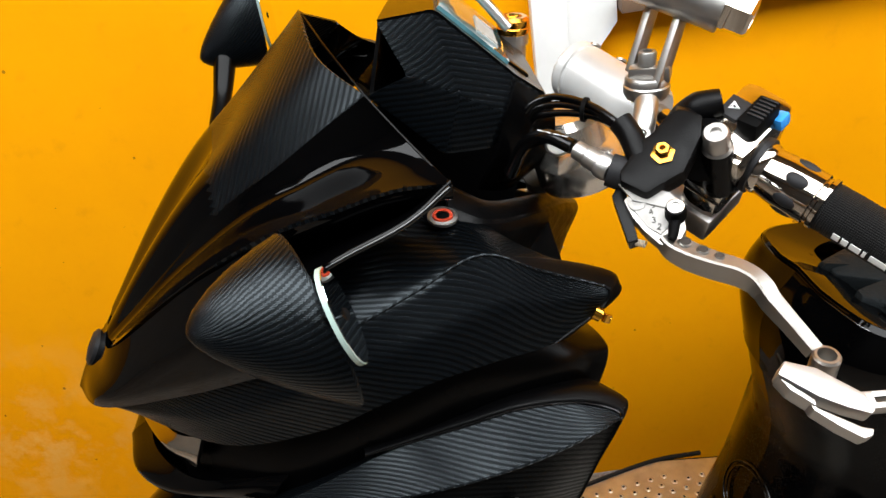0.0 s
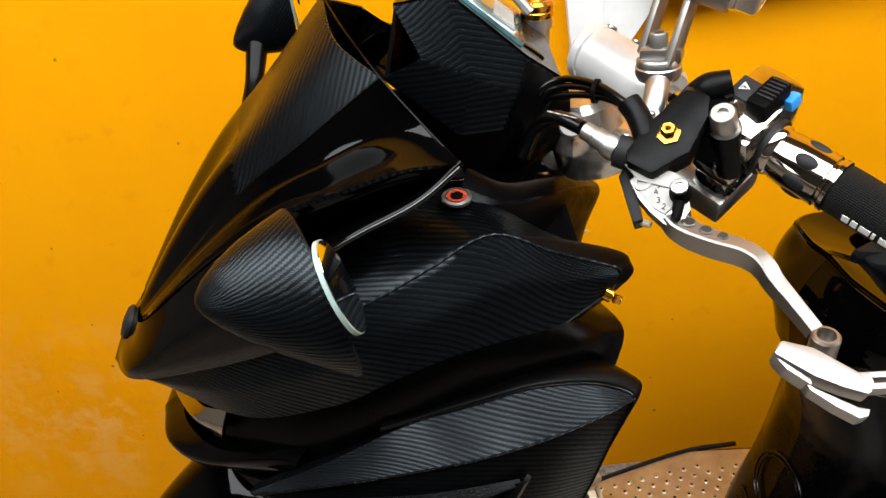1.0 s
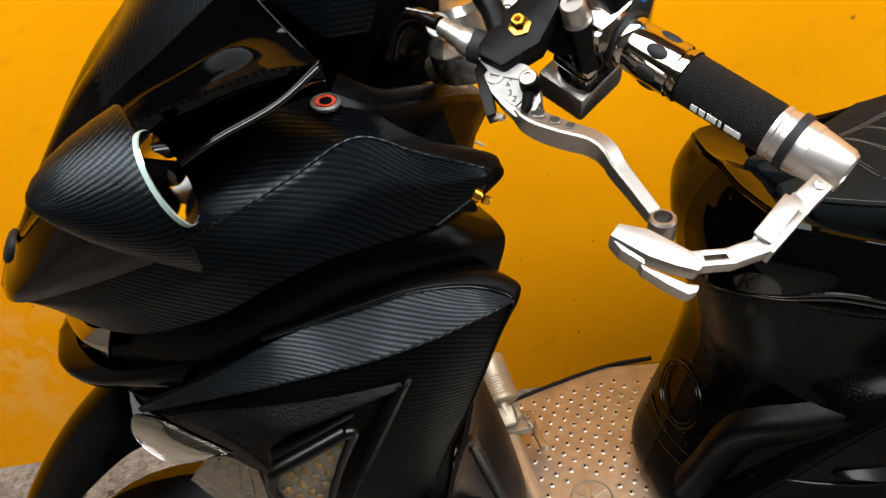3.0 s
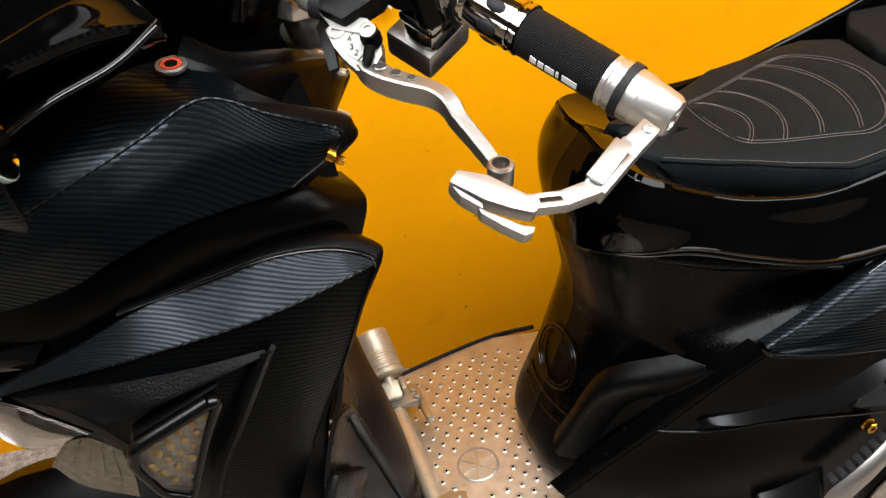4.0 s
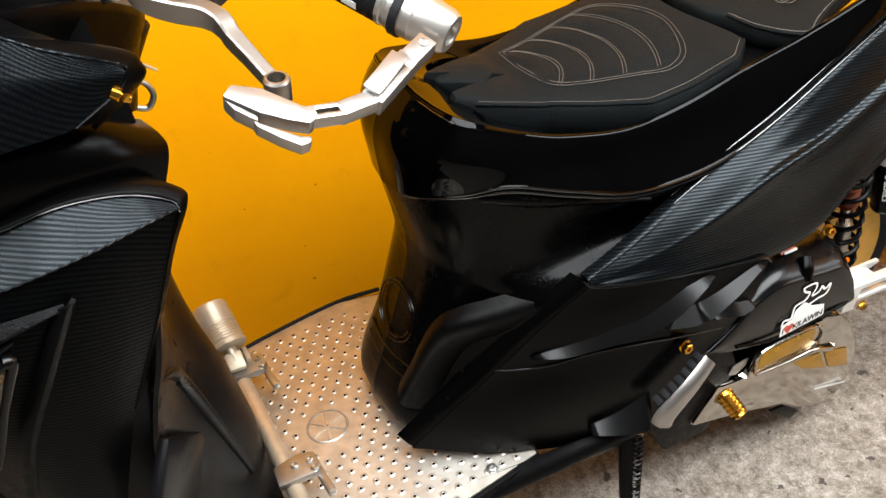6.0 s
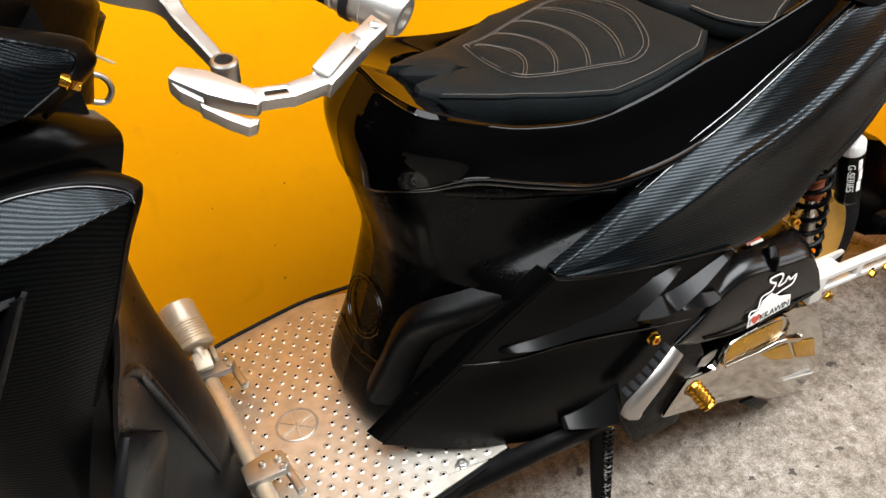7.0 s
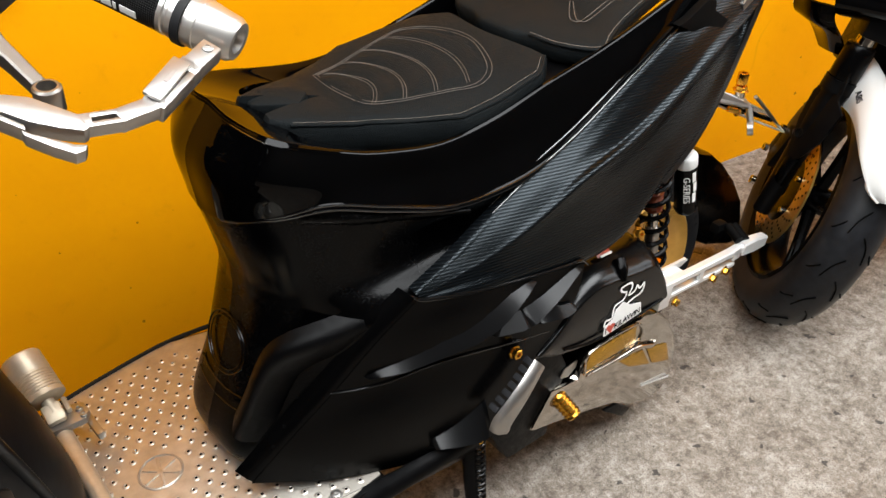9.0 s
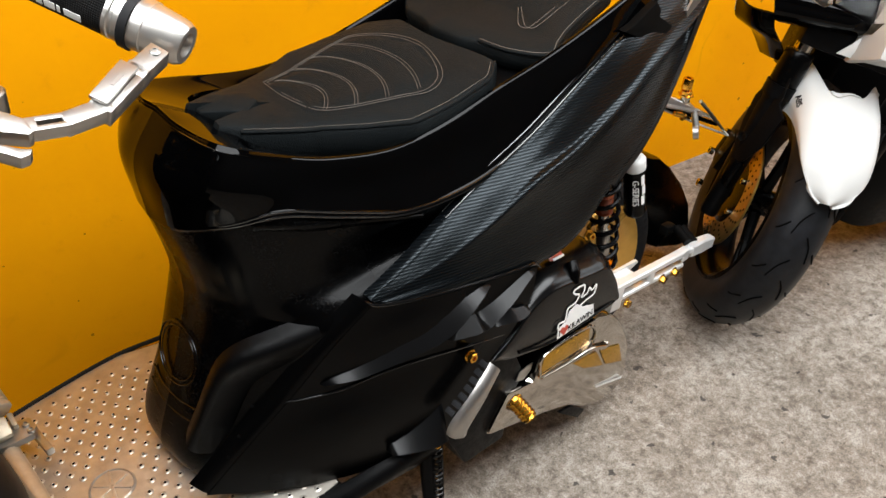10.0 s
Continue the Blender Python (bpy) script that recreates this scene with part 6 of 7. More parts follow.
for dv, dz in ((0.000, 0.0055), (0.007, 0.0125)):
    both("tail_bead", sweep([(a, b + dv, c + dz) for a, b, c in c_top[2:7]], [0.0006, 0.0017, 0.0017, 0.0017, 0.0017], 8, 50), BEAD, "thin rolled trim line")
both("tail_side", patch([[(a - 0.004, b - 0.001, c + 0.004) for a, b, c in c_bot[5:]], [(a + 0.010, b + 0.001, c - 0.008) for a, b, c in c_bot[5:]], [(a + 0.014, b + 0.020, c - 0.012) for a, b, c in c_bot[5:]]], 24, 6, 0.004), LITSATIN, "grey lower side of the tail")
both("tail_trim", sweep([(a, b - 0.001, c) for a, b, c in c_bot[4:]], [0.001, 0.004, 0.005, 0.005, 0.003], 10, 30, flat=0.5), LITSATIN, "grey edge trim of the tail panel")
for s in (-1, 1):
    rail = part("grab_rail", slab([(0.813, 0.810), (0.835, 0.815), (0.884, 0.837), (0.898, 0.823), (0.897, 0.812), (0.936, 0.787), (0.920, 0.776), (0.899, 0.775), (0.869, 0.783), (0.841, 0.796)], (0, 0.170 * s + 0.008 * (s - 1) / 2, 0), (1, 0, 0), (0, 0, 1), 0.014, 0.0025), INK, SC, "angular black grab rail stub")
    part("rail_slot", block((0.018, 0.004, 0.005), (0.872, 0.178 * s, 0.812), (0, -30, 0), 0.001), RUBBER, rail)
both("tail_tip", patch([[(0.985, -0.178, 0.795), (1.03, -0.168, 0.825), (1.09, -0.155, 0.850)], [(0.99, -0.176, 0.770), (1.04, -0.165, 0.790), (1.11, -0.150, 0.815)], [(1.00, -0.160, 0.735), (1.05, -0.150, 0.750), (1.12, -0.135, 0.785)]], 12, 8, 0.004), ALU, "silver ribbed tail tip")

# ---------------------------------------------------------------- seat
def s_half(s):
    return float(np.interp(s, [0, 0.1, 0.24, 0.37, 0.52, 0.7, 0.9, 1.0], [0.050, 0.068, 0.088, 0.112, 0.143, 0.143, 0.134, 0.104]))


def s_mid(s):
    return float(np.interp(s, [0, 0.24, 0.55, 1.0], [-0.004, 0.010, -0.008, -0.010]))


def s_point(s, w, drop=0.0):
    aw = abs(w)
    uf = 0.240 + 0.094 * max(0.0, 1 - aw / 0.60) + 0.02 * max(0.0, (aw - 0.8) / 0.2)
    ur = 0.604 + 0.022 * aw ** 2
    a = uf + (ur - uf) * s
    z = float(np.interp(a, [0.24, 0.29, 0.34, 0.40, 0.50, 0.62], [0.812, 0.802, 0.790, 0.788, 0.795, 0.808])) - 0.012 * aw ** 3
    d = 0.004 * math.exp(-(((a - 0.45) / 0.09) ** 2 + (w / 0.55) ** 2))
    return Vector((a, s_mid(s) + w * s_half(s), z - d - drop))


def s_find(a, v):
    """The cushion's surface under (a, v)."""
    s = (a - 0.28) / 0.33
    for _ in range(14):
        k = min(max(s, 0), 1)
        w = (v - s_mid(k)) / s_half(k)
        s += (a - s_point(s, w).x) / 0.34
    k = min(max(s, 0), 1)
    return s_point(s, (v - s_mid(k)) / s_half(k))


def cushion(outline, centre, dome, skirt):
    """A padded seat: a closed outline, domed above, with a turned-in skirt below."""
    pts = [Vector(p) for p in outline]
    fine = [pts[k].lerp(pts[(k + 1) % len(pts)], f / 6) for k in range(len(pts)) for f in range(6)]
    n = len(fine)
    fine = [(fine[k - 1] + fine[k] * 2 + fine[(k + 1) % n]) / 4 for k in range(n)]
    c = Vector(centre)
    bm = bmesh.new()
    bm.loops.layers.uv.new("uv")
    rings = []
    for sc_, dz in ((0.90, -skirt - 0.012), (0.985, -skirt), (1.012, -skirt * 0.45), (1.008, -0.004), (1.0, 0.0), (0.985, 0.0015), (0.94, dome * 0.35), (0.8, dome * 0.65), (0.5, dome * 0.92), (0.2, dome)):
        rings.append([bm.verts.new(Vector((c.x + (p.x - c.x) * sc_, c.y + (p.y - c.y) * sc_, p.z + dz))) for p in fine])
    for r, q in zip(rings, rings[1:]):
        for k in range(n):
            bm.faces.new((r[k], r[(k + 1) % n], q[(k + 1) % n], q[k]))
    bm.faces.new(rings[0]), bm.faces.new(rings[-1])
    return soften(bm, 50)


RIBS = (0.376, 0.416, 0.457, 0.500)


def rib_half(a):
    return float(np.interp(a, [0.36, 0.42, 0.5, 0.545, 0.575], [0.052, 0.072, 0.098, 0.085, 0.02]))


def rib_line(a0):
    hw = rib_half(a0)
    return [(a0 + 0.030 * (1 - (k / 6 - 1) ** 2), -0.004 + hw * (k / 6 - 1)) for k in range(13)]


def puff(a, v):
    """Height of the padded channels between the ribs."""
    hw = rib_half(a)
    x = (v + 0.004) / hw
    if not (0.362 < a < 0.572 and abs(x) < 1):
        return 0.0
    ph = (a - 0.030 * (1 - x * x) - 0.334) / 0.0415
    return 0.0036 * abs(math.sin(math.pi * ph)) ** 0.6 * (1 - abs(x) ** 6) if 0 < ph < 6 else 0.0


bms = bmesh.new()
NS, NW = 76, 60
grid = []
for i in range(NS + 1):
    row = []
    for j in range(NW + 1):
        w = -1 + 2 * j / NW
        p = s_point(i / NS, w)
        p.z += puff(p.x, p.y)
        row.append(bms.verts.new(p))
    grid.append(row)
for i in range(NS):
    for j in range(NW):
        bms.faces.new((grid[i][j], grid[i][j + 1], grid[i + 1][j + 1], grid[i + 1][j]))
border = [grid[i][0] for i in range(NS + 1)] + [grid[NS][j] for j in range(1, NW + 1)] + [grid[i][NW] for i in range(NS - 1, -1, -1)] + [grid[0][j] for j in range(NW - 1, 0, -1)]
mid_s = Vector((0.44, 0, 0.78))
r1 = [bms.verts.new(v.co + (v.co - mid_s).normalized() * 0.004 + Vector((0, 0, -0.006))) for v in border]
r2 = [bms.verts.new(Vector((v.co.x, v.co.y, v.co.z - 0.026))) for v in r1]
r3 = [bms.verts.new(Vector((0.44 + (v.co.x - 0.44) * 0.95, v.co.y * 0.93, v.co.z - 0.052))) for v in border]
for ra, rb_ in ((border, r1), (r1, r2), (r2, r3)):
    for k in range(len(border)):
        bms.faces.new((ra[k], rb_[k], rb_[(k + 1) % len(border)], ra[(k + 1) % len(border)]))
bms.faces.new(r3)
seat = part("rider_seat", soften(bms, 50), LEATHER, SC, "black vinyl rider seat with ribbed stitched panel")
part("seat_tongue", cushion([(0.251, 0.045, 0.800), (0.272, 0.051, 0.800), (0.318, 0.022, 0.800), (0.315, -0.005, 0.800), (0.290, -0.024, 0.800), (0.242, 0.012, 0.800)], (0.281, 0.017, 0.80), 0.006, 0.016), LEATHER, seat, "padded tongue ahead of the seat")
zup = Vector((0, 0, 0.0009))


def stitch(pts, r=0.0004):
    return sweep([s_find(a, v) + zup + Vector((0, 0, puff(a, v))) for a, v in pts], r, 5, len(pts) * 3)


for a0 in RIBS:
    part("stitch_line", join(stitch(rib_line(a0 - 0.0022)), stitch(rib_line(a0 + 0.0022))), STITCH, seat)
pan = [(0.366, 0.056), (0.362, 0.004), (0.372, -0.052), (0.405, -0.070), (0.44, -0.086), (0.47, -0.098), (0.502, -0.110), (0.530, -0.102), (0.550, -0.078), (0.568, -0.035), (0.574, 0.003), (0.566, 0.040), (0.548, 0.074), (0.524, 0.093), (0.47, 0.084), (0.409, 0.067), (0.366, 0.056)]
for f in (1.0, 1.055):
    part("stitch_line", sweep([s_find(0.46 + (a - 0.46) * f, v * f) + zup + Vector((0, 0, puff(0.46 + (a - 0.46) * f, v * f))) for a, v in pan], 0.0004, 5, 110), STITCH, seat)
part("edge_stitch", sweep([s_point(s, -0.965) + zup for s in np.linspace(0.02, 0.98, 24)], 0.0004, 5, 70), STITCH, seat)
part("seat_welt", sweep([s_point(s, -1.0) + Vector((0, -0.001, -0.001)) for s in np.linspace(0.0, 1.0, 28)], 0.0022, 8, 80), LEATHER, seat)
half = [(0.634, -0.030, 0.803), (0.648, -0.060, 0.802), (0.657, -0.112, 0.800), (0.692, -0.156, 0.798), (0.728, -0.142, 0.802), (0.767, -0.126, 0.806), (0.840, -0.104, 0.812), (0.930, -0.082, 0.820)]
EDGE = [Vector((0.78 + (p[0] - 0.78) * 0.975, p[1] * 0.975, p[2] + 0.0028)) for p in half[1:]]
pils = part("pillion_seat", cushion(half + flip_v(half)[::-1], (0.78, 0, 0.80), 0.010, 0.024), LEATHER, SC, "black vinyl pillion seat on a raised step")
part("pillion_welt", sweep([Vector(p) + Vector((0, 0, 0.001)) for p in half[1:]], 0.0020, 8, 60), LEATHER, pils)
part("pillion_seam", sweep(EDGE, 0.0006, 5, 80), STITCH, pils)
for off in (0, 0.006):
    part("pillion_stitch", sweep([(0.760 + off, -0.030, 0.8152), (0.722 + off, -0.066 - off, 0.8125), (0.716 + off, -0.080 - off, 0.8108), (0.728 + off, -0.086 - off, 0.8105), (0.79 + off, -0.072 - off, 0.8165), (0.86, -0.058 - off, 0.8235)], 0.0005, 5, 40), STITCH, pils)
part("seat_base", block((0.20, 0.262, 0.06), (0.700, 0, 0.742), (0, -8, 0), 0.02), MATTE, SC, "black base under the pillion seat")
# ---------------------------------------------------------------- engine, rear wheel, suspension
fb_top = [(0.499, 0.412), (0.539, 0.432), (0.573, 0.458), (0.605, 0.473), (0.634, 0.476), (0.681, 0.468), (0.724, 0.459), (0.762, 0.450), (0.788, 0.414), (0.803, 0.372)]
fb_bot = [(0.503, 0.406), (0.528, 0.392), (0.549, 0.378), (0.601, 0.361), (0.640, 0.355), (0.680, 0.352), (0.720, 0.350), (0.755, 0.347), (0.786, 0.346), (0.799, 0.352)]


def box_row(f, y, dx=0.0, dz=0.0):
    return [(b[0] + (a[0] - b[0]) * f + dx, y, b[1] + (a[1] - b[1]) * f + dz) for a, b in zip(fb_top, fb_bot)]


frows = [box_row(0, -0.125), box_row(0, -0.240), box_row(0.02, -0.252), box_row(0.08, -0.2575), box_row(0.5, -0.261), box_row(0.88, -0.2585), box_row(0.97, -0.254), box_row(1.0, -0.246, 0.003, 0.004), box_row(1.0, -0.232, 0.007, 0.010), box_row(1.0, -0.200, 0.010, 0.016), box_row(1.0, -0.120, 0.012, 0.012)]
flt = part("air_filter_box", patch(frows, 54, 60, 0.006), SEMISATIN, SC, "satin black air filter box with a sticker")
part("box_rib", sweep([(0.555, -0.2595, 0.390), (0.615, -0.2625, 0.372), (0.70, -0.2625, 0.363), (0.790, -0.2590, 0.360)], 0.0025, 8, 24), SATIN, flt)
part("box_latch", join(sweep([(0.690, -0.236, 0.482), (0.684, -0.248, 0.470), (0.680, -0.2575, 0.456)], [0.010, 0.011, 0.006], 12, 10)), SATIN, flt, "moulded latch recess")
part("red_sticker", block((0.036, 0.014, 0.001), (0, 0, 0), bevel=0.0003, m=facing((0.672, -0.216, 0.494), (0.96, 0.12, -0.20), (0.05, 0.75, 0.62))), RED, flt, "red and white sticker")
part("sticker_stripe", block((0.030, 0.004, 0.0012), (0, 0, 0), bevel=0.0003, m=facing((0.675, -0.222, 0.4905), (0.96, 0.12, -0.20), (0.05, 0.75, 0.62))), PRINT, flt)
stm = facing((0.682, -0.2650, 0.388), (1, 0.0, -0.06), (0.10, 0.06, 1))
stk = part("sticker", slab([(-0.044, -0.020), (0.046, -0.014), (0.042, 0.008), (0.016, 0.016), (-0.004, 0.030), (-0.020, 0.022), (-0.026, 0.006), (-0.044, 0.000)], (0, 0, -0.0006), (1, 0, 0), (0, 1, 0), 0.0006, 0), PRINT, flt, "white sticker reading I love KILAWIN", m=stm)
part("sticker_text", text_bm("KILAWIN", 0.0160, 0.0002, 0.92), INK, stk, m=stm @ pose(0.0105, -0.0085, 0.0006, 0, 0, 4))
part("sticker_text", text_bm("I", 0.0170, 0.0002), INK, stk, m=stm @ pose(-0.040, -0.0110, 0.0004, 0, 0, 4))
heart = [(0, 0.002)] + arc(0.0036, 0.0025, 0.0036, 160, -30, 8) + [(0, -0.007)] + arc(-0.0036, 0.0025, 0.0036, 210, 20, 8)
part("sticker_heart", slab([(x * 1.35, y * 1.35) for x, y in heart], (0, 0, 0), (1, 0, 0), (0, 1, 0), 0.0003, 0), RED, stk, m=stm @ pose(-0.0290, -0.0095, 0.0003))
for line_ in ([(-0.045, 0.001), (-0.042, 0.010), (-0.028, 0.010), (-0.024, 0.030), (-0.006, 0.034), (0.002, 0.044)], [(0.002, 0.046), (-0.010, 0.052), (-0.012, 0.060), (0.010, 0.060), (0.014, 0.050), (0.008, 0.038), (0.022, 0.040), (0.026, 0.048), (0.034, 0.040), (0.044, 0.046), (0.040, 0.030), (0.020, 0.026), (0.006, 0.022)]):
    part("sticker_outline", sweep([(x, y, 0.0) for x, y in line_], 0.0019, 6, 60, flat=0.15, up=(0, 1, 0)), PRINT, stk, m=stm)

ck = [(0.508, 0.219), (0.554, 0.286), (0.616, 0.273), (0.636, 0.323), (0.693, 0.322), (0.754, 0.320), (0.778, 0.320), (0.811, 0.308), (0.843, 0.276), (0.874, 0.224), (0.893, 0.165), (0.891, 0.109), (0.870, 0.073), (0.821, 0.076), (0.763, 0.103), (0.723, 0.138), (0.616, 0.182)]
crk = part("crankcase_cover", slab(ck, (0, -0.15, 0), (1, 0, 0), (0, 0, 1), 0.095, 0.011), CHROME, SC, "polished chrome crankcase cover")
# yellow reflections in the chrome cover, coloured in as gold-toned plates
YELLOWGLINT = make_plain("yellow_reflection", (0.50, 0.27, 0.025), 0.22, metal=0.8, vary=0.1, scale=20)
part("case_frame", sweep([(0.625, -0.247, 0.280), (0.636, -0.247, 0.325), (0.751, -0.247, 0.317), (0.756, -0.247, 0.270), (0.625, -0.247, 0.280)], 0.0028, 8, 48), CHROME, crk, "raised chrome frame")
part("case_ridge", sweep([(0.631, -0.247, 0.273), (0.706, -0.247, 0.262), (0.760, -0.247, 0.258), (0.799, -0.247, 0.241), (0.810, -0.247, 0.243)], [0.0025, 0.0045, 0.006, 0.007, 0.003], 10, 24), CHROME, crk, "raised chrome rib")
for face in ([(0.624, 0.285), (0.637, 0.322), (0.750, 0.314), (0.753, 0.275)], [(0.715, 0.251), (0.780, 0.239), (0.808, 0.186), (0.747, 0.218)], [(0.790, 0.237), (0.851, 0.211), (0.869, 0.157), (0.816, 0.183)]):
    part("case_reflection", slab(face, (0, -0.2452, 0), (1, 0, 0), (0, 0, 1), 0.0016, 0.0005), YELLOWGLINT, crk, "gold-toned plate for the yellow reflected in the chrome cover")
for k in range(12):
    part("case_mark", block((0.0030, 0.0008, 0.0045), (0.799 + k * 0.0070, -0.2460, 0.136 + k * -0.0026), (0, 22, 0), 0), PRINT, crk)
part("engine_plate", slab([(0.42, 0.285), (0.475, 0.395), (0.50, 0.425), (0.57, 0.372), (0.60, 0.300), (0.565, 0.24), (0.56, 0.17), (0.47, 0.175)], (0, -0.13, 0), (1, 0, 0), (0, 0, 1), 0.105, 0.006), MATTE, SC, "black engine side plate")
part("plate_hole", slab([(0.578, 0.294), (0.585, 0.309), (0.603, 0.312), (0.617, 0.311), (0.613, 0.297), (0.596, 0.286)], (0, -0.2355, 0), (1, 0, 0), (0, 0, 1), 0.002, 0.0006), STEEL, SC)
part("engine_block", block((0.40, 0.16, 0.17), (0.66, -0.06, 0.26), (0, 6, 0), 0.03), STEEL, SC)
part("kick_flap", slab([(0.699, 0.132), (0.733, 0.126), (0.778, 0.084), (0.759, 0.075)], (0, -0.235, 0), (1, 0, 0), (0, 0, 1), 0.006, 0.001), MATTE, SC)
spool = [(0, 0.012)]
for k in range(5):
    spool += [(0.006 + k * 0.008, 0.0135), (0.007 + k * 0.008, 0.0165), (0.011 + k * 0.008, 0.0165), (0.012 + k * 0.008, 0.0135)]
spool += [(0.048, 0.015), (0.051, 0.012), (0.051, 0.006), (0.046, 0.006), (0.046, 0)]
part("gold_slider", lathe([(a * 0.92, r * 0.90) for a, r in spool], (0.570, -0.238, 0.262), (0.18, -0.72, -0.52), 28), GOLD, SC, "ribbed gold crash slider")
part("gold_bolt", hexbolt((0.446, -0.263, 0.457), (0, -1, 0.1), 0.008, 0.010), GOLD, SC)
part("gold_bolt", hexbolt((0.392, -0.250, 0.302), (0, -1, 0.1), 0.006, 0.008), GOLD, SC)

# pillion foot peg, folded up
peg = part("pillion_peg", patch([[(0.402, -0.275, 0.348), (0.405, -0.277, 0.368), (0.437, -0.281, 0.407), (0.474, -0.275, 0.433)], [(0.404, -0.283, 0.346), (0.408, -0.284, 0.366), (0.440, -0.286, 0.404), (0.475, -0.279, 0.430)], [(0.413, -0.274, 0.338), (0.420, -0.276, 0.352), (0.450, -0.278, 0.391), (0.475, -0.274, 0.422)]], 22, 12, 0.014), ALU, SC, "folded silver pillion peg")
for k in range(7):
    t = k / 6
    part("peg_tooth", block((0.009, 0.016, 0.008), (0.403 + 0.064 * t, -0.272 - 0.004 * math.sin(t * 3), 0.380 + 0.052 * t), (0, -38, 0), 0.001), RUBBER, peg)

# under tray, side stand
part("under_tray", patch([[(0.10, -0.190, 0.292), (0.24, -0.208, 0.294), (0.32, -0.222, 0.300), (0.40, -0.245, 0.315)], [(0.10, -0.215, 0.270), (0.24, -0.225, 0.272), (0.32, -0.236, 0.285), (0.40, -0.250, 0.300)], [(0.10, -0.19, 0.235), (0.24, -0.20, 0.238), (0.32, -0.215, 0.245), (0.39, -0.235, 0.262)]], 20, 10, 0.006), MATTE, SC, "black under tray")
std = part("side_stand", join(sweep([(0.395, -0.225, 0.300), (0.375, -0.255, 0.19), (0.36, -0.30, 0.03), (0.345, -0.325, 0.008)], [0.013, 0.011, 0.010, 0.012], 14), slab([(-0.02, -0.02), (0.02, -0.025), (0.025, 0.02), (-0.015, 0.025)], (0.345, -0.325, 0), (1, 0, 0), (0, 1, 0), 0.008, 0.002)), MATTE, SC, "black side stand folded out")


part("stand_spring", coil((0.402, -0.240, 0.285), (0.378, -0.272, 0.15), 0.0085, 0.0022, 16, 10), SEMISATIN, std)
part("front_frame", sweep([(-0.30, 0, 0.55), (-0.15, 0, 0.24), (0.20, 0, 0.22), (0.5, 0, 0.3)], 0.03, 12), MATTE, SC)
part("exhaust", sweep([(0.55, 0.12, 0.2), (0.80, 0.16, 0.2), (1.05, 0.17, 0.3)], [0.03, 0.055, 0.06], 20), SATIN, SC)

# rear shock with reservoir
sh = part("rear_shock", coil((0.800, -0.200, 0.585), (0.824, -0.200, 0.392), 0.0240, 0.0042, 7), SATIN, SC, "coil-over shock with a remote reservoir")
part("shock_rod", sweep([(0.798, -0.200, 0.60), (0.827, -0.200, 0.37)], 0.009, 14, 2), CHROME, sh)
part("shock_body", sweep([(0.806, -0.200, 0.54), (0.810, -0.200, 0.505)], 0.0150, 18, 2), make_plain("shock_red", (0.20, 0.04, 0.015), 0.3), sh)
part("shock_sleeve", sweep([(0.815, -0.200, 0.47), (0.825, -0.200, 0.39)], 0.012, 18, 2), ALU, sh)
part("shock_mount", sweep([(0.825, -0.200, 0.395), (0.830, -0.2, 0.345)], 0.020, 18, 2), GOLD, sh)
part("gold_fitting", hexbolt((0.745, -0.222, 0.500), (-0.2, -1, 0.2), 0.007, 0.012), GOLD, sh)
R0, R1 = Vector((0.878, -0.200, 0.566)), Vector((0.899, -0.200, 0.475))
rsv = part("shock_reservoir", sweep([R0, R1], 0.0190, 28, 2), SATIN, sh, "black canister printed in white")
part("reservoir_top", lathe([(-0.004, 0), (-0.004, 0.0193), (0.012, 0.0193), (0.016, 0.0165), (0.018, 0.012), (0.018, 0)], R0, R0 - R1, 28), WHITE, rsv)
part("reservoir_foot", lathe([(0, 0.0190), (0.006, 0.0200), (0.012, 0.018), (0.014, 0)], R1, R1 - R0, 28), SATIN, rsv)
rdn = (R1 - R0).normalized()
rvd = Vector((-0.55, -0.80, 0.25))
rvd = (rvd - rdn * rvd.dot(rdn)).normalized()
rsd = rvd.cross(rdn)
rsd = rsd if rsd.x > 0 else -rsd


def on_can(h, ang):
    d = rvd * math.cos(ang) + rsd * math.sin(ang)
    t_ = -rvd * math.sin(ang) + rsd * math.cos(ang)
    return facing(R0 + rdn * h + d * 0.0194, rdn, t_ if rdn.cross(t_).dot(d) > 0 else -t_)


part("reservoir_text", text_bm("G-SERIES", 0.0150, 0.0002), PRINT, rsv, m=on_can(0.047, -0.28))
for k in range(3):
    part("reservoir_mark", block((0.020, 0.007, 0.0004), (0, 0, 0), bevel=0, m=on_can(0.022 + 0.022 * k, 0.42 + 0.1 * (k % 2))), PRINT, rsv)

AXLE = (0.940, -0.030, 0.225)
rt = part("rear_tyre", lathe([(-0.055, 0.155), (-0.064, 0.175), (-0.060, 0.200), (-0.034, 0.220), (0, 0.225), (0.034, 0.220), (0.060, 0.200), (0.064, 0.175), (0.055, 0.155)], AXLE, (0, 1, 0), 72), TYRE, SC, "wide rear tyre")
for k in range(7):
    a = radians(52 - 6.5 * k)
    c, d = Vector((math.cos(a), 0, math.sin(a))), Vector((-math.sin(a), 0, math.cos(a)))
    part("tyre_mark", block((0.013, 0.011 if k % 3 else 0.006, 0.0012), (0, 0, 0), bevel=0.0003, m=facing(Vector(AXLE) + c * 0.186 + Vector((0, -0.0622, 0)), c, d * -1)), RUBBER, rt)
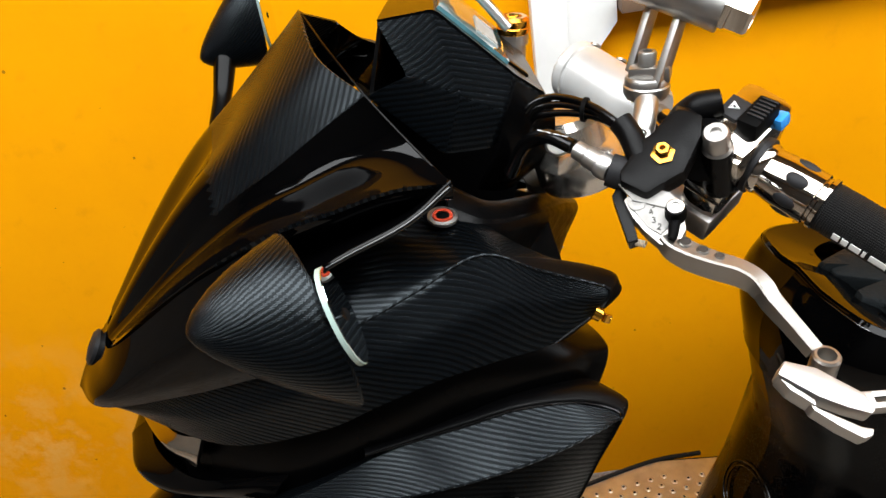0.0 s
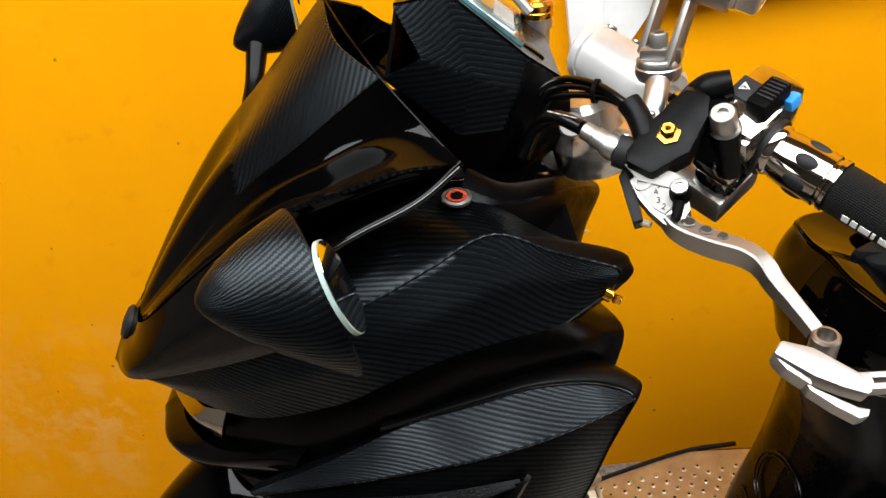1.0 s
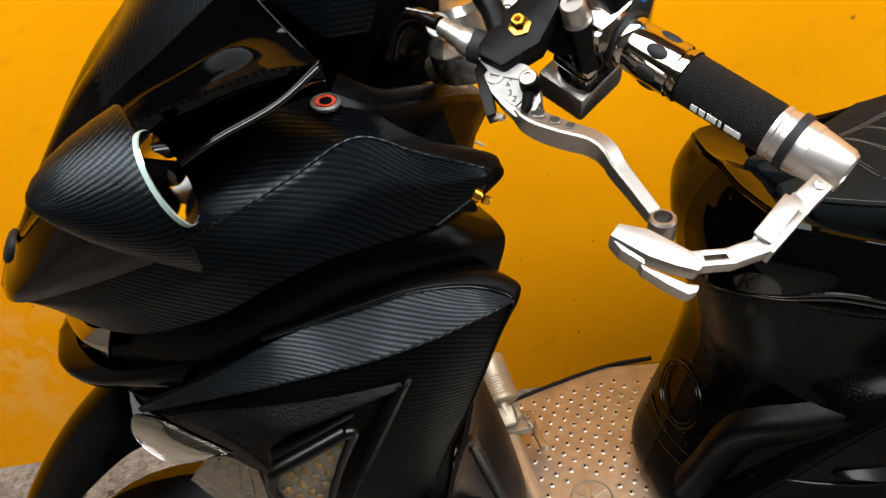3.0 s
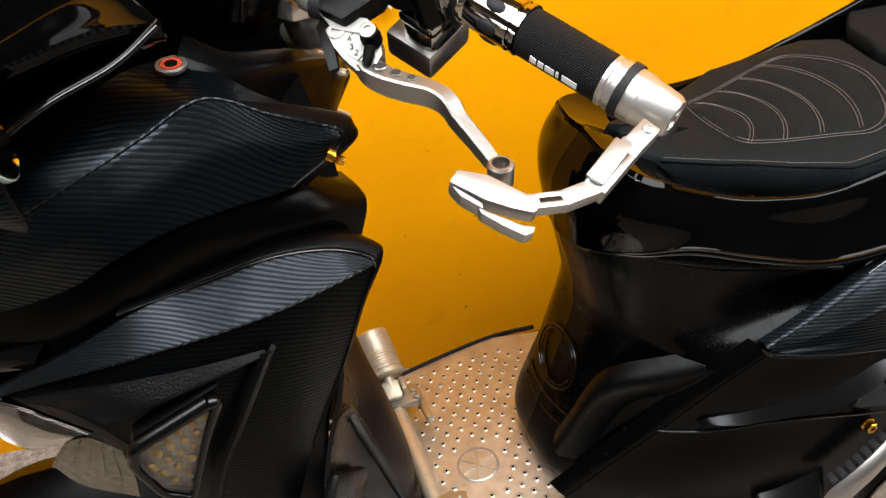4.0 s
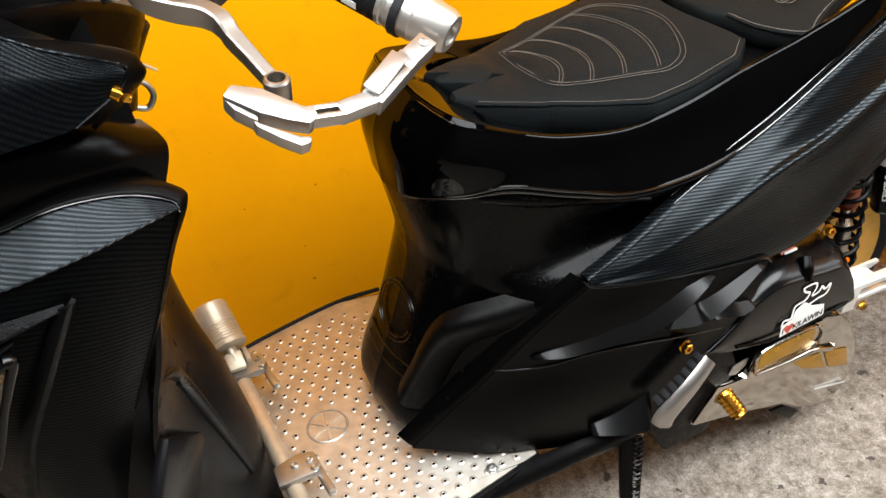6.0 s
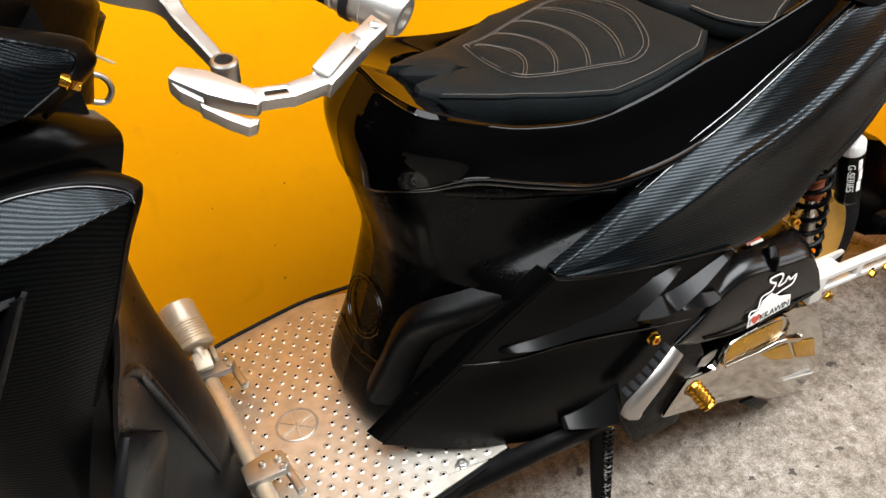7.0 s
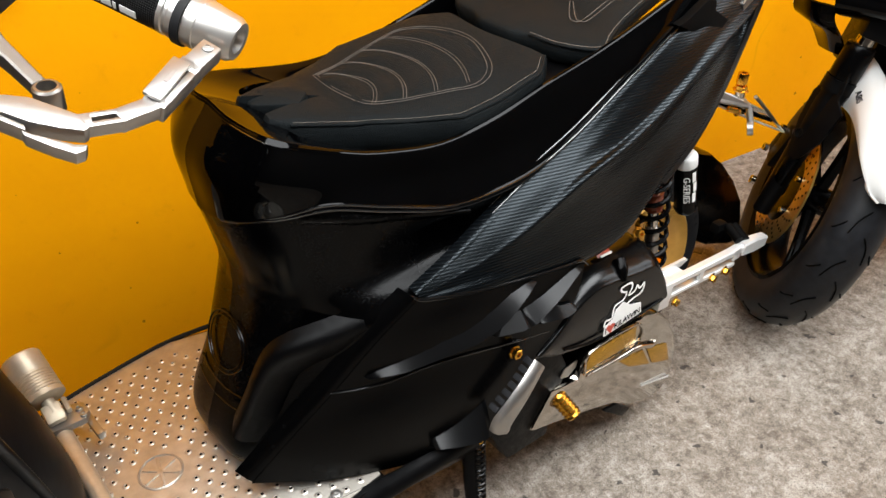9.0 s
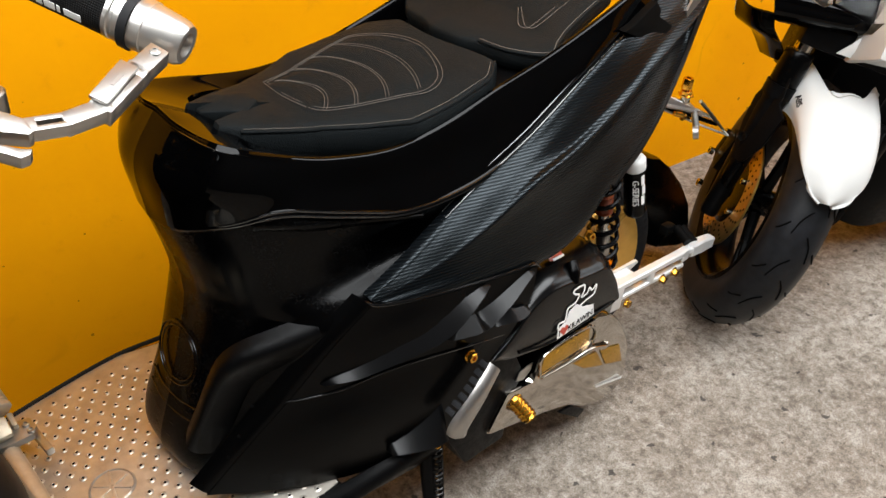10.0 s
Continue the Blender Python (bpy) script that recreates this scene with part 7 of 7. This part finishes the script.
part("rear_rim", lathe([(-0.058, 0.166), (-0.064, 0.159), (-0.060, 0.146), (-0.056, 0.128), (-0.046, 0.116), (-0.034, 0.06), (-0.04, 0.03), (0.04, 0.03), (0.03, 0.122), (0.056, 0.149), (0.058, 0.166)], AXLE, (0, 1, 0), 64), RIMGOLD, SC, "gold painted rear rim")
hg = part("rear_hugger", slab([(1.075, 0.375), (1.105, 0.408), (1.146, 0.414), (1.195, 0.392), (1.242, 0.350), (1.300, 0.285), (1.350, 0.210), (1.372, 0.140), (1.370, 0.085), (1.330, 0.095), (1.24, 0.135), (1.175, 0.180), (1.12, 0.28)], (0, 0.0, 0), (1, 0, 0), (0, 0, 1), 0.06, 0.016), SATIN, SC, "black rear wheel hugger")
for a, z in ((1.175, 0.300), (1.262, 0.235)):
    part("hugger_bolt", capbolt((a, -0.060, z), (0, -1, 0.2), 0.011, 0.006), SATIN, hg)

# silver extension arm with gold bolts
arm = part("plate_holder_arm", join(box_sweep([(0.812, -0.238, 0.366), (0.90, -0.238, 0.3545), (0.99, -0.238, 0.3425), (1.080, -0.238, 0.3305)], 0.016, 0.013, (0, 0, 1), 24, 0.002),
                                     box_sweep([(1.050, -0.238, 0.339), (1.090, -0.238, 0.334), (1.126, -0.238, 0.324)], 0.020, [0.026, 0.030, 0.024], (0, 0, 1), 10, 0.003),
                                     box_sweep([(0.815, -0.238, 0.336), (0.90, -0.238, 0.325), (0.965, -0.238, 0.316), (1.03, -0.238, 0.308)], 0.013, 0.010, (0, 0, 1), 20, 0.002),
                                     block((0.030, 0.018, 0.052), (0.822, -0.238, 0.338), (0, 8, 0), 0.003), block((0.014, 0.014, 0.030), (0.925, -0.238, 0.328), (0, 0, 0), 0.002), block((0.020, 0.016, 0.024), (1.030, -0.238, 0.326), (0, 0, 0), 0.002)), WHITEALU, SC, "long machined aluminium holder arm")
part("arm_flange", join(slab([(0.846, 0.346), (0.905, 0.340), (0.925, 0.346), (0.920, 0.352), (0.850, 0.360)], (0, -0.205, 0), (1, 0, 0), (0, 0, 1), 0.006, 0.001), block((0.05, 0.03, 0.006), (0.87, -0.222, 0.344), (0, 4, 0), 0.001)), WHITEALU, arm)
for a, z in ((0.852, 0.307), (0.958, 0.305), (0.996, 0.302)):
    part("arm_bolt", hexbolt((a, -0.244, z + 0.004), (0.1, -1, -0.1), 0.0072, 0.010), GOLD, arm)
part("arm_stub", join(sweep([(1.065, -0.235, 0.335), (1.075, -0.20, 0.345)], 0.010, 14, 2), sweep([(1.045, -0.235, 0.345), (1.055, -0.20, 0.355)], 0.009, 14, 2), block((0.03, 0.02, 0.02), (1.04, -0.19, 0.355), (0, 10, 0), 0.005)), INK, arm)
# tail bracket with a clear plate
tb_ = part("tail_bracket", join(slab([(0, -0.014), (0.115, -0.012), (0.125, 0.0), (0.115, 0.014), (0, 0.014)], (1.02, -0.142, 0.612), (0.86, 0.0, -0.40), (0.2, 0.8, 0.45), 0.004, 0.001), sweep([(1.125, -0.148, 0.562), (1.118, -0.165, 0.530)], 0.006, 10, 2), lathe([(-0.005, 0.004), (-0.005, 0.013), (0.005, 0.013), (0.005, 0.004)], (1.116, -0.166, 0.526), (0.5, -0.8, 0.2), 20), block((0.10, 0.006, 0.012), (1.075, -0.146, 0.588), (0, 31, 0), 0.002)), ALU, SC, "silver tail bracket with a gold bolt")
part("bracket_bolt", join(hexbolt((1.100, -0.140, 0.598), (0.05, -0.05, 1), 0.011, 0.010), hexbolt((1.098, -0.140, 0.612), (0.05, -0.05, 1), 0.010, 0.020, 1.0)), GOLD, tb_)
part("bracket_collar", sweep([(1.101, -0.140, 0.585), (1.100, -0.140, 0.604)], 0.009, 16, 2), CHROME, tb_)
plate_out = [(1.035, 0.618), (1.201, 0.521), (1.292, 0.444), (1.150, 0.524), (1.022, 0.598)]
part("clear_plate", slab(plate_out, (0, -0.141, 0), (1, 0, 0), (0, 0, 1), 0.003, 0.0005), GLASS, tb_, "clear plastic plate")
part("plate_edge", join(*[sweep([(p[0], -0.141, p[1]), (q[0], -0.141, q[1])], 0.0022, 6, 2) for p, q in zip(plate_out, plate_out[1:])]), WHITEMETAL, tb_, "pale cut edge of the plate")
part("plate_stay", sweep([(1.12, -0.139, 0.555), (1.17, -0.139, 0.525), (1.235, -0.139, 0.490)], 0.004, 8, 12), INK, tb_)
part("plate_edge", sweep([(1.14, -0.150, 0.575), (1.20, -0.145, 0.525), (1.285, -0.138, 0.450)], 0.0035, 8, 8), ALU, tb_)
part("gold_clip", sweep([(1.055, -0.15, 0.58), (1.075, -0.16, 0.572), (1.085, -0.15, 0.560)], 0.005, 8), GOLD, tb_)

# moulded speaker-like ring and slots on the front of the body

def body_u(v, z):
    zs = [r[0][2] for r in lowb][::-1]
    k = [np.interp(abs(v), [-p[1] for p in r], [p[0] for p in r]) for r in lowb][::-1]
    return float(np.interp(z, zs, k))


def on_body(pts, r, name="moulding"):
    part(name, sweep([(body_u(v, z) - 0.001, v, z) for v, z in pts], r, 6, len(pts) * 3), DUSTY, SC)


on_body([(0.070 * math.cos(a) * (1 + 0.10 * math.cos(3 * a)), 0.490 + 0.088 * math.sin(a)) for a in np.linspace(0, 2 * math.pi, 29)], 0.0024, "ring_moulding")
on_body([(0.048 * math.cos(a), 0.490 + 0.062 * math.sin(a)) for a in np.linspace(0.2, 3.6, 17)], 0.0020, "ring_moulding")
for k in range(5):
    z = 0.410 - 0.016 * k
    on_body([(v, z + 0.5 * v * v - 0.002 * k) for v in np.linspace(-0.085, 0.085, 11)], 0.0020, "slot_moulding")
fold = [(0.088, -0.088, 0.392), (0.108, -0.100, 0.440), (0.124, -0.108, 0.480), (0.142, -0.118, 0.514), (0.166, -0.134, 0.535), (0.205, -0.154, 0.547), (0.26, -0.172, 0.556)]
part("body_fold", patch([[(a + 0.016, b + 0.014, c + 0.016) for a, b, c in fold], [(a + 0.005, b + 0.002, c + 0.006) for a, b, c in fold], [(a + 0.004, b - 0.004, c - 0.003) for a, b, c in fold], [(a + 0.014, b - 0.004, c - 0.016) for a, b, c in fold], [(a + 0.040, b - 0.006, c - 0.034) for a, b, c in fold]], 30, 14, 0.003), MATTE, SC, "curved moulded fold")
for q in ((0.118, -0.150, 0.405), (0.135, -0.158, 0.440), (0.160, -0.160, 0.480)):
    part("mould_hole", lathe([(0, 0), (0, 0.0022), (0.001, 0.0022), (0.001, 0)], q, (-0.4, -1, 0.3), 12), INK, SC)

# ---------------------------------------------------------------- the neighbouring motorcycle
# local axes: x forward, y to its left, z up; front wheel stands on the origin, leaning on its stand
NB = root("motorcycle", pose(1.851, 1.213, 0, -17.6, 0, 230.0), "white and black motorcycle leaning on its stand beside the scooter", "motorcycle")
R = 0.285
ty = part("front_tyre", lathe([(-0.046, 0.198), (-0.054, 0.222), (-0.055, 0.243), (-0.046, 0.263), (-0.026, 0.279), (0, R), (0.026, 0.279), (0.046, 0.263), (0.055, 0.243), (0.054, 0.222), (0.046, 0.198)], (0, 0, R), (0, 1, 0), 96), TYRE, NB, "grooved black front tyre")
for k in range(18):
    a = k * 2 * math.pi / 18
    for s in (-1, 1):
        for pts in ([(0, s * 0.004, R + 0.0004), (0.020, s * 0.018, 0.2822), (0.050, s * 0.026, 0.2795)], [(0.030, s * 0.034, 0.2740), (0.046, s * 0.044, 0.2650), (0.052, s * 0.049, 0.2590)]):
            q = []
            for x, y, r in pts:
                b = a + x / 0.28 + (0.17 if s > 0 else 0)
                q.append((r * math.sin(b), y, R + r * math.cos(b)))
            # raised black line drawn for the shade in a groove
            part("tread_groove", sweep(q, 0.0016, 5, 5), INK, ty)
rim = part("front_rim", lathe([(-0.046, 0.204), (-0.050, 0.194), (-0.042, 0.182), (-0.02, 0.174), (0.02, 0.174), (0.042, 0.182), (0.050, 0.194), (0.046, 0.204)], (0, 0, R), (0, 1, 0), 64), SATIN, NB, "black cast front rim")
for k in range(5):
    a = 2 * math.pi * k / 5 + 0.4
    for w in (-0.10, 0.10):
        part("spoke", sweep([(0.03 * math.cos(a), 0, R + 0.03 * math.sin(a)), (0.10 * math.cos(a + w * 0.6), 0, R + 0.10 * math.sin(a + w * 0.6)), (0.180 * math.cos(a + w), 0, R + 0.180 * math.sin(a + w))], [0.014, 0.010, 0.009], 8, 6), SATIN, rim)
part("front_hub", lathe([(-0.055, 0), (-0.055, 0.028), (0.05, 0.03), (0.05, 0)], (0, 0, R), (0, 1, 0), 24), SATIN, NB)
DISC = make_plain("disc_bronze", (0.46, 0.28, 0.08), 0.34, metal=0.9, scale=60)
dk = part("brake_disc", lathe([(-0.066, 0.070), (-0.066, 0.126), (-0.062, 0.126), (-0.062, 0.070)], (0, 0, R), (0, 1, 0), 64), DISC, NB, "drilled bronze brake disc")
for k in range(22):
    for j, r in enumerate((0.082, 0.094, 0.106, 0.117)):
        a = 2 * math.pi * (k + j * 0.27) / 22
        # flat black disc laid on the face as the dark of a drilled hole
        part("disc_hole", lathe([(0, 0), (0, 0.0030), (0.0008, 0.0030), (0.0008, 0)], (r * math.cos(a), -0.0660, R + r * math.sin(a)), (0, -1, 0), 8), INK, dk)
car = part("disc_carrier", lathe([(-0.069, 0.02), (-0.070, 0.050), (-0.066, 0.074), (-0.060, 0.074)], (0, 0, R), (0, 1, 0), 40), SATIN, NB)
for k in range(5):
    a = 2 * math.pi * k / 5 + 0.9
    part("carrier_bolt", capbolt((0.062 * math.cos(a), -0.068, R + 0.062 * math.sin(a)), (0, -1, 0), 0.006, 0.006), CHROME, car)
FK = Vector((-0.13, 0, 1)).normalized()
foot0 = Vector((0.070, 0, 0.29))
for s in (-1, 1):
    foot = foot0 + Vector((0, 0.112 * s, 0))
    leg = part("fork_leg", join(sweep([foot - FK * 0.035, foot + FK * 0.06, foot + FK * 0.16, foot + FK * 0.265], [0.018, 0.021, 0.024, 0.026], 24, 14), sweep([foot + FK * 0.245, foot + FK * 0.27], 0.031, 20, 2)), MATTE, NB, "black lower fork leg with a cover")
    # cast guard plate, turned out a little, with two round holes
    px, py, pn = Vector((0.826, -0.557 * s, 0.083)), Vector((-0.124, -0.037 * s, 0.992)), Vector((0.55, 0.83 * s, 0.10))
    po = Vector((0.05, 0.128 * s, 0.47))
    out = [(-0.024, 0.047), (-0.015, 0.075), (0.004, 0.096), (0.026, 0.112), (0.037, 0.057), (0.062, 0.040), (0.055, -0.029), (0.035, -0.073), (0.012, -0.099), (0.000, -0.070), (-0.007, -0.046), (-0.018, -0.008)]
    part("fork_guard", slab(out, po, px, py, 0.006, 0.002), MATTE, leg, "black guard plate with two holes")
    for q in ((-0.001, 0.051), (0.005, -0.034)):
        # plate is solid here; black disc gives the shaded look of a hole
        part("guard_hole", lathe([(0, 0), (0, 0.0090), (0.0015, 0.0100), (0.0025, 0.0090), (0.0015, 0.0075), (0.0008, 0)], po + px * q[0] + py * q[1] + pn * 0.0062, pn, 24), INK, leg)
    part("axle_arm", sweep([po + px * 0.018 + py * -0.08 - pn * 0.004, po + px * 0.018 + py * -0.13 - pn * 0.006, (0.05, 0.10 * s, 0.30)], [0.016, 0.014, 0.016], 12, 10, flat=0.7), SATIN, leg)
    part("fork_shoulder", sweep([foot + FK * 0.265, foot + FK * 0.275, foot + FK * 0.33, foot + FK * 0.34], [0.026, 0.0285, 0.0285, 0.024], 20, 8), SATIN, leg)
    part("fork_tube", sweep([foot + FK * 0.335, foot + FK * 0.50], 0.0165, 18, 2), CHROME, leg, "bright upper fork tube")
cal = part("brake_caliper", join(block((0.045, 0.045, 0.10), (-0.088, -0.080, R + 0.045), (0, 14, 0), 0.010), block((0.03, 0.03, 0.045), (-0.115, -0.088, R + 0.035), (0, 14, 0), 0.006), block((0.05, 0.018, 0.03), (-0.055, -0.088, R + 0.085), (0, 30, 0), 0.005)), MATTE, NB, "dark brake caliper")
for q in ((-0.120, -0.106, R + 0.015), (-0.098, -0.104, R + 0.080), (-0.005, -0.130, R - 0.012)):
    part("caliper_bolt", capbolt(q, (0, -1, 0), 0.009, 0.010), CHROME, cal)
# front mudguard: pointed nose, deep flanks, notched behind
fd = []
for a, w, lo, dc in ((33.5, 0.012, 0.306, 0), (35.5, 0.030, 0.304, 0), (39, 0.046, 0.299, 0), (46, 0.064, 0.288, 0), (56, 0.074, 0.272, 0), (66, 0.080, 0.256, -1), (76, 0.085, 0.236, -3), (82, 0.088, 0.224, -6), (87, 0.087, 0.244, -10), (90.5, 0.084, 0.282, -14), (92, 0.080, 0.306, -16)):
    row = []
    spike = max(0, a - 84) * 0.0016
    for v, r, k in ((-1.0, lo, 0), (-1.03, lo * 0.45 + 0.165, 0), (-0.84, 0.303 + spike, 0.05), (-0.42, 0.313, 1.1), (0, 0.317, 0.95), (0.42, 0.313, 0.75), (0.84, 0.303 + spike, 0.05), (1.03, lo * 0.45 + 0.165, 0), (1.0, lo, 0)):
        b = radians(a + dc * k)
        row.append((r * math.cos(b), v * w, R + r * math.sin(b)))
    fd.append(row)
fdm = part("front_mudguard", patch(fd, 40, 42, 0.004), WHITE, NB, "white front mudguard lettered ABS")
part("mudguard_text", text_bm("ABS", 0.019, 0.0006, 1.0), INK, fdm, m=facing((0.0842, -0.0848, 0.5541), (0.964, 0.062, -0.258), (0.80, 0.28, 0.53)))
# headlamp cowl, white side cowls
hl = part("headlamp_housing", patch([[(-0.02, v * 1.25, 0.80 - abs(v) * 0.1) for v in (-0.20, -0.10, 0, 0.10, 0.20)], [(0.06, v * 1.1, 0.735 - abs(v) * 0.15) for v in (-0.20, -0.10, 0, 0.10, 0.20)], [(0.055, v, 0.712 - abs(v) * 0.18) for v in (-0.20, -0.10, 0, 0.10, 0.20)], [(0.00, v * 0.8, 0.690 - abs(v) * 0.1) for v in (-0.20, -0.10, 0, 0.10, 0.20)], [(-0.14, v * 0.8, 0.69) for v in (-0.20, -0.10, 0, 0.10, 0.20)]], 24, 24, 0.006), GLOSS, NB, "black headlamp cowl")
bmh = bmesh.new()
rnh = random.Random(4)
gh = [[bmh.verts.new((0.045 + 0.020 * math.sin(j * 0.9) - 0.03 * (i / 5) + rnh.uniform(-0.006, 0.006), -0.185 + 0.37 * j / 14, 0.735 - 0.02 * abs(j - 7) / 7 + 0.055 * i / 5)) for j in range(15)] for i in range(6)]
for i in range(5):
    for j in range(14):
        bmh.faces.new((gh[i][j], gh[i][j + 1], gh[i + 1][j + 1], gh[i + 1][j]))
bmesh.ops.triangulate(bmh, faces=bmh.faces)
bmesh.ops.solidify(bmh, geom=list(bmh.faces), thickness=0.002)
part("headlamp_reflector", bmh, CHROME, hl, "faceted chrome headlamp reflector")
part("headlamp_lens", patch([[(0.075 - abs(v) * 0.12, v, 0.730 - abs(v) * 0.1) for v in (-0.20, -0.10, 0, 0.10, 0.20)], [(0.065 - abs(v) * 0.12, v, 0.775 - abs(v) * 0.1) for v in (-0.20, -0.10, 0, 0.10, 0.20)], [(0.03 - abs(v) * 0.12, v, 0.81 - abs(v) * 0.1) for v in (-0.20, -0.10, 0, 0.10, 0.20)]], 24, 10, 0.003), GLASS, hl, "clear headlamp lens")
wc = part("side_cowl", patch([[(0.06, -0.066, 0.655), (0.055, -0.030, 0.710), (0.02, 0.0, 0.78)], [(0.065, -0.030, 0.660), (0.075, 0.0, 0.715), (0.04, 0.03, 0.78)], [(0.055, 0.030, 0.664), (0.06, 0.06, 0.720), (0.03, 0.10, 0.78)]], 16, 14, 0.006), WHITE, NB, "white pointed cowl under the headlamp")
part("cowl_wing", slab([(-0.030, 0.631), (0.060, 0.646), (0.176, 0.705), (0.130, 0.790), (0.042, 0.775)], (0, -0.030, 0), (1, 0, 0), (0, 0, 1), 0.012, 0.004), WHITE, wc, "white pointed cowl wing")
part("cowl_lamp", slab([(0.046, 0.699), (0.092, 0.716), (0.110, 0.745), (0.070, 0.728)], (0, -0.0425, 0), (1, 0, 0), (0, 0, 1), 0.002, 0.0006), DULLREF, wc)
part("cowl_light", patch([[(0.075, -0.036, 0.690), (0.079, -0.010, 0.712)], [(0.080, 0.0, 0.700), (0.083, 0.02, 0.722)]], 6, 6, 0.003), GLASS, wc)
sd = part("shroud", patch([[(-0.05, -0.254, 0.66), (-0.06, -0.235, 0.618), (-0.08, -0.190, 0.60), (-0.10, -0.140, 0.555)], [(0.0, -0.235, 0.66), (-0.01, -0.210, 0.625), (-0.03, -0.170, 0.605), (-0.06, -0.125, 0.565)], [(0.02, -0.19, 0.67), (0.01, -0.175, 0.64), (-0.01, -0.14, 0.61), (-0.05, -0.10, 0.57)]], 16, 12, 0.004), GLOSS, NB, "gloss black side shroud")
part("shroud_rim", patch([[(-0.045, -0.262, 0.70), (-0.050, -0.256, 0.665), (-0.058, -0.243, 0.628)], [(-0.03, -0.252, 0.70), (-0.035, -0.247, 0.665), (-0.045, -0.232, 0.632)]], 8, 4, 0.004), WHITE, sd)
part("lower_yoke", block((0.07, 0.27, 0.05), (0.015, 0, 0.665), (0, -8, 0), 0.010), MATTE, NB)
# added dark block, hides the wall in the gap behind the fork tube
part("gap_block", block((0.22, 0.07, 0.15), (-0.18, -0.02, 0.585), (0, -12, 0), 0.02), MATTE, NB, "dark block filling the gap behind the fork")
part("radiator_shroud", block((0.08, 0.24, 0.30), (-0.20, 0.13, 0.55), (0, -16, 0), 0.03), MATTE, NB, "dark radiator behind the fork")
part("lower_cowl", patch([[(-0.20, 0.10, 0.60), (-0.18, 0.20, 0.58), (-0.20, 0.34, 0.55)], [(-0.16, 0.16, 0.42), (-0.14, 0.27, 0.40), (-0.18, 0.40, 0.40)], [(-0.20, 0.25, 0.22), (-0.20, 0.33, 0.22), (-0.24, 0.42, 0.26)]], 14, 14, 0.01), MATTE, NB, "dark lower cowl beside the wheel")
part("engine_mass", block((0.50, 0.26, 0.36), (-0.42, 0.50, 0.44), (0, 0, -50), 0.06), MATTE, NB)
part("rear_tyre", lathe([(-0.05, 0.2), (-0.06, 0.24), (-0.04, 0.275), (0, R), (0.04, 0.275), (0.06, 0.24), (0.05, 0.2)], (-0.84, 1.00, R), (0.766, 0.643, 0), 40), TYRE, NB)
part("tail_body", block((0.75, 0.22, 0.14), (-0.66, 0.78, 0.74), (0, 0, -50), 0.05), WHITE, NB)
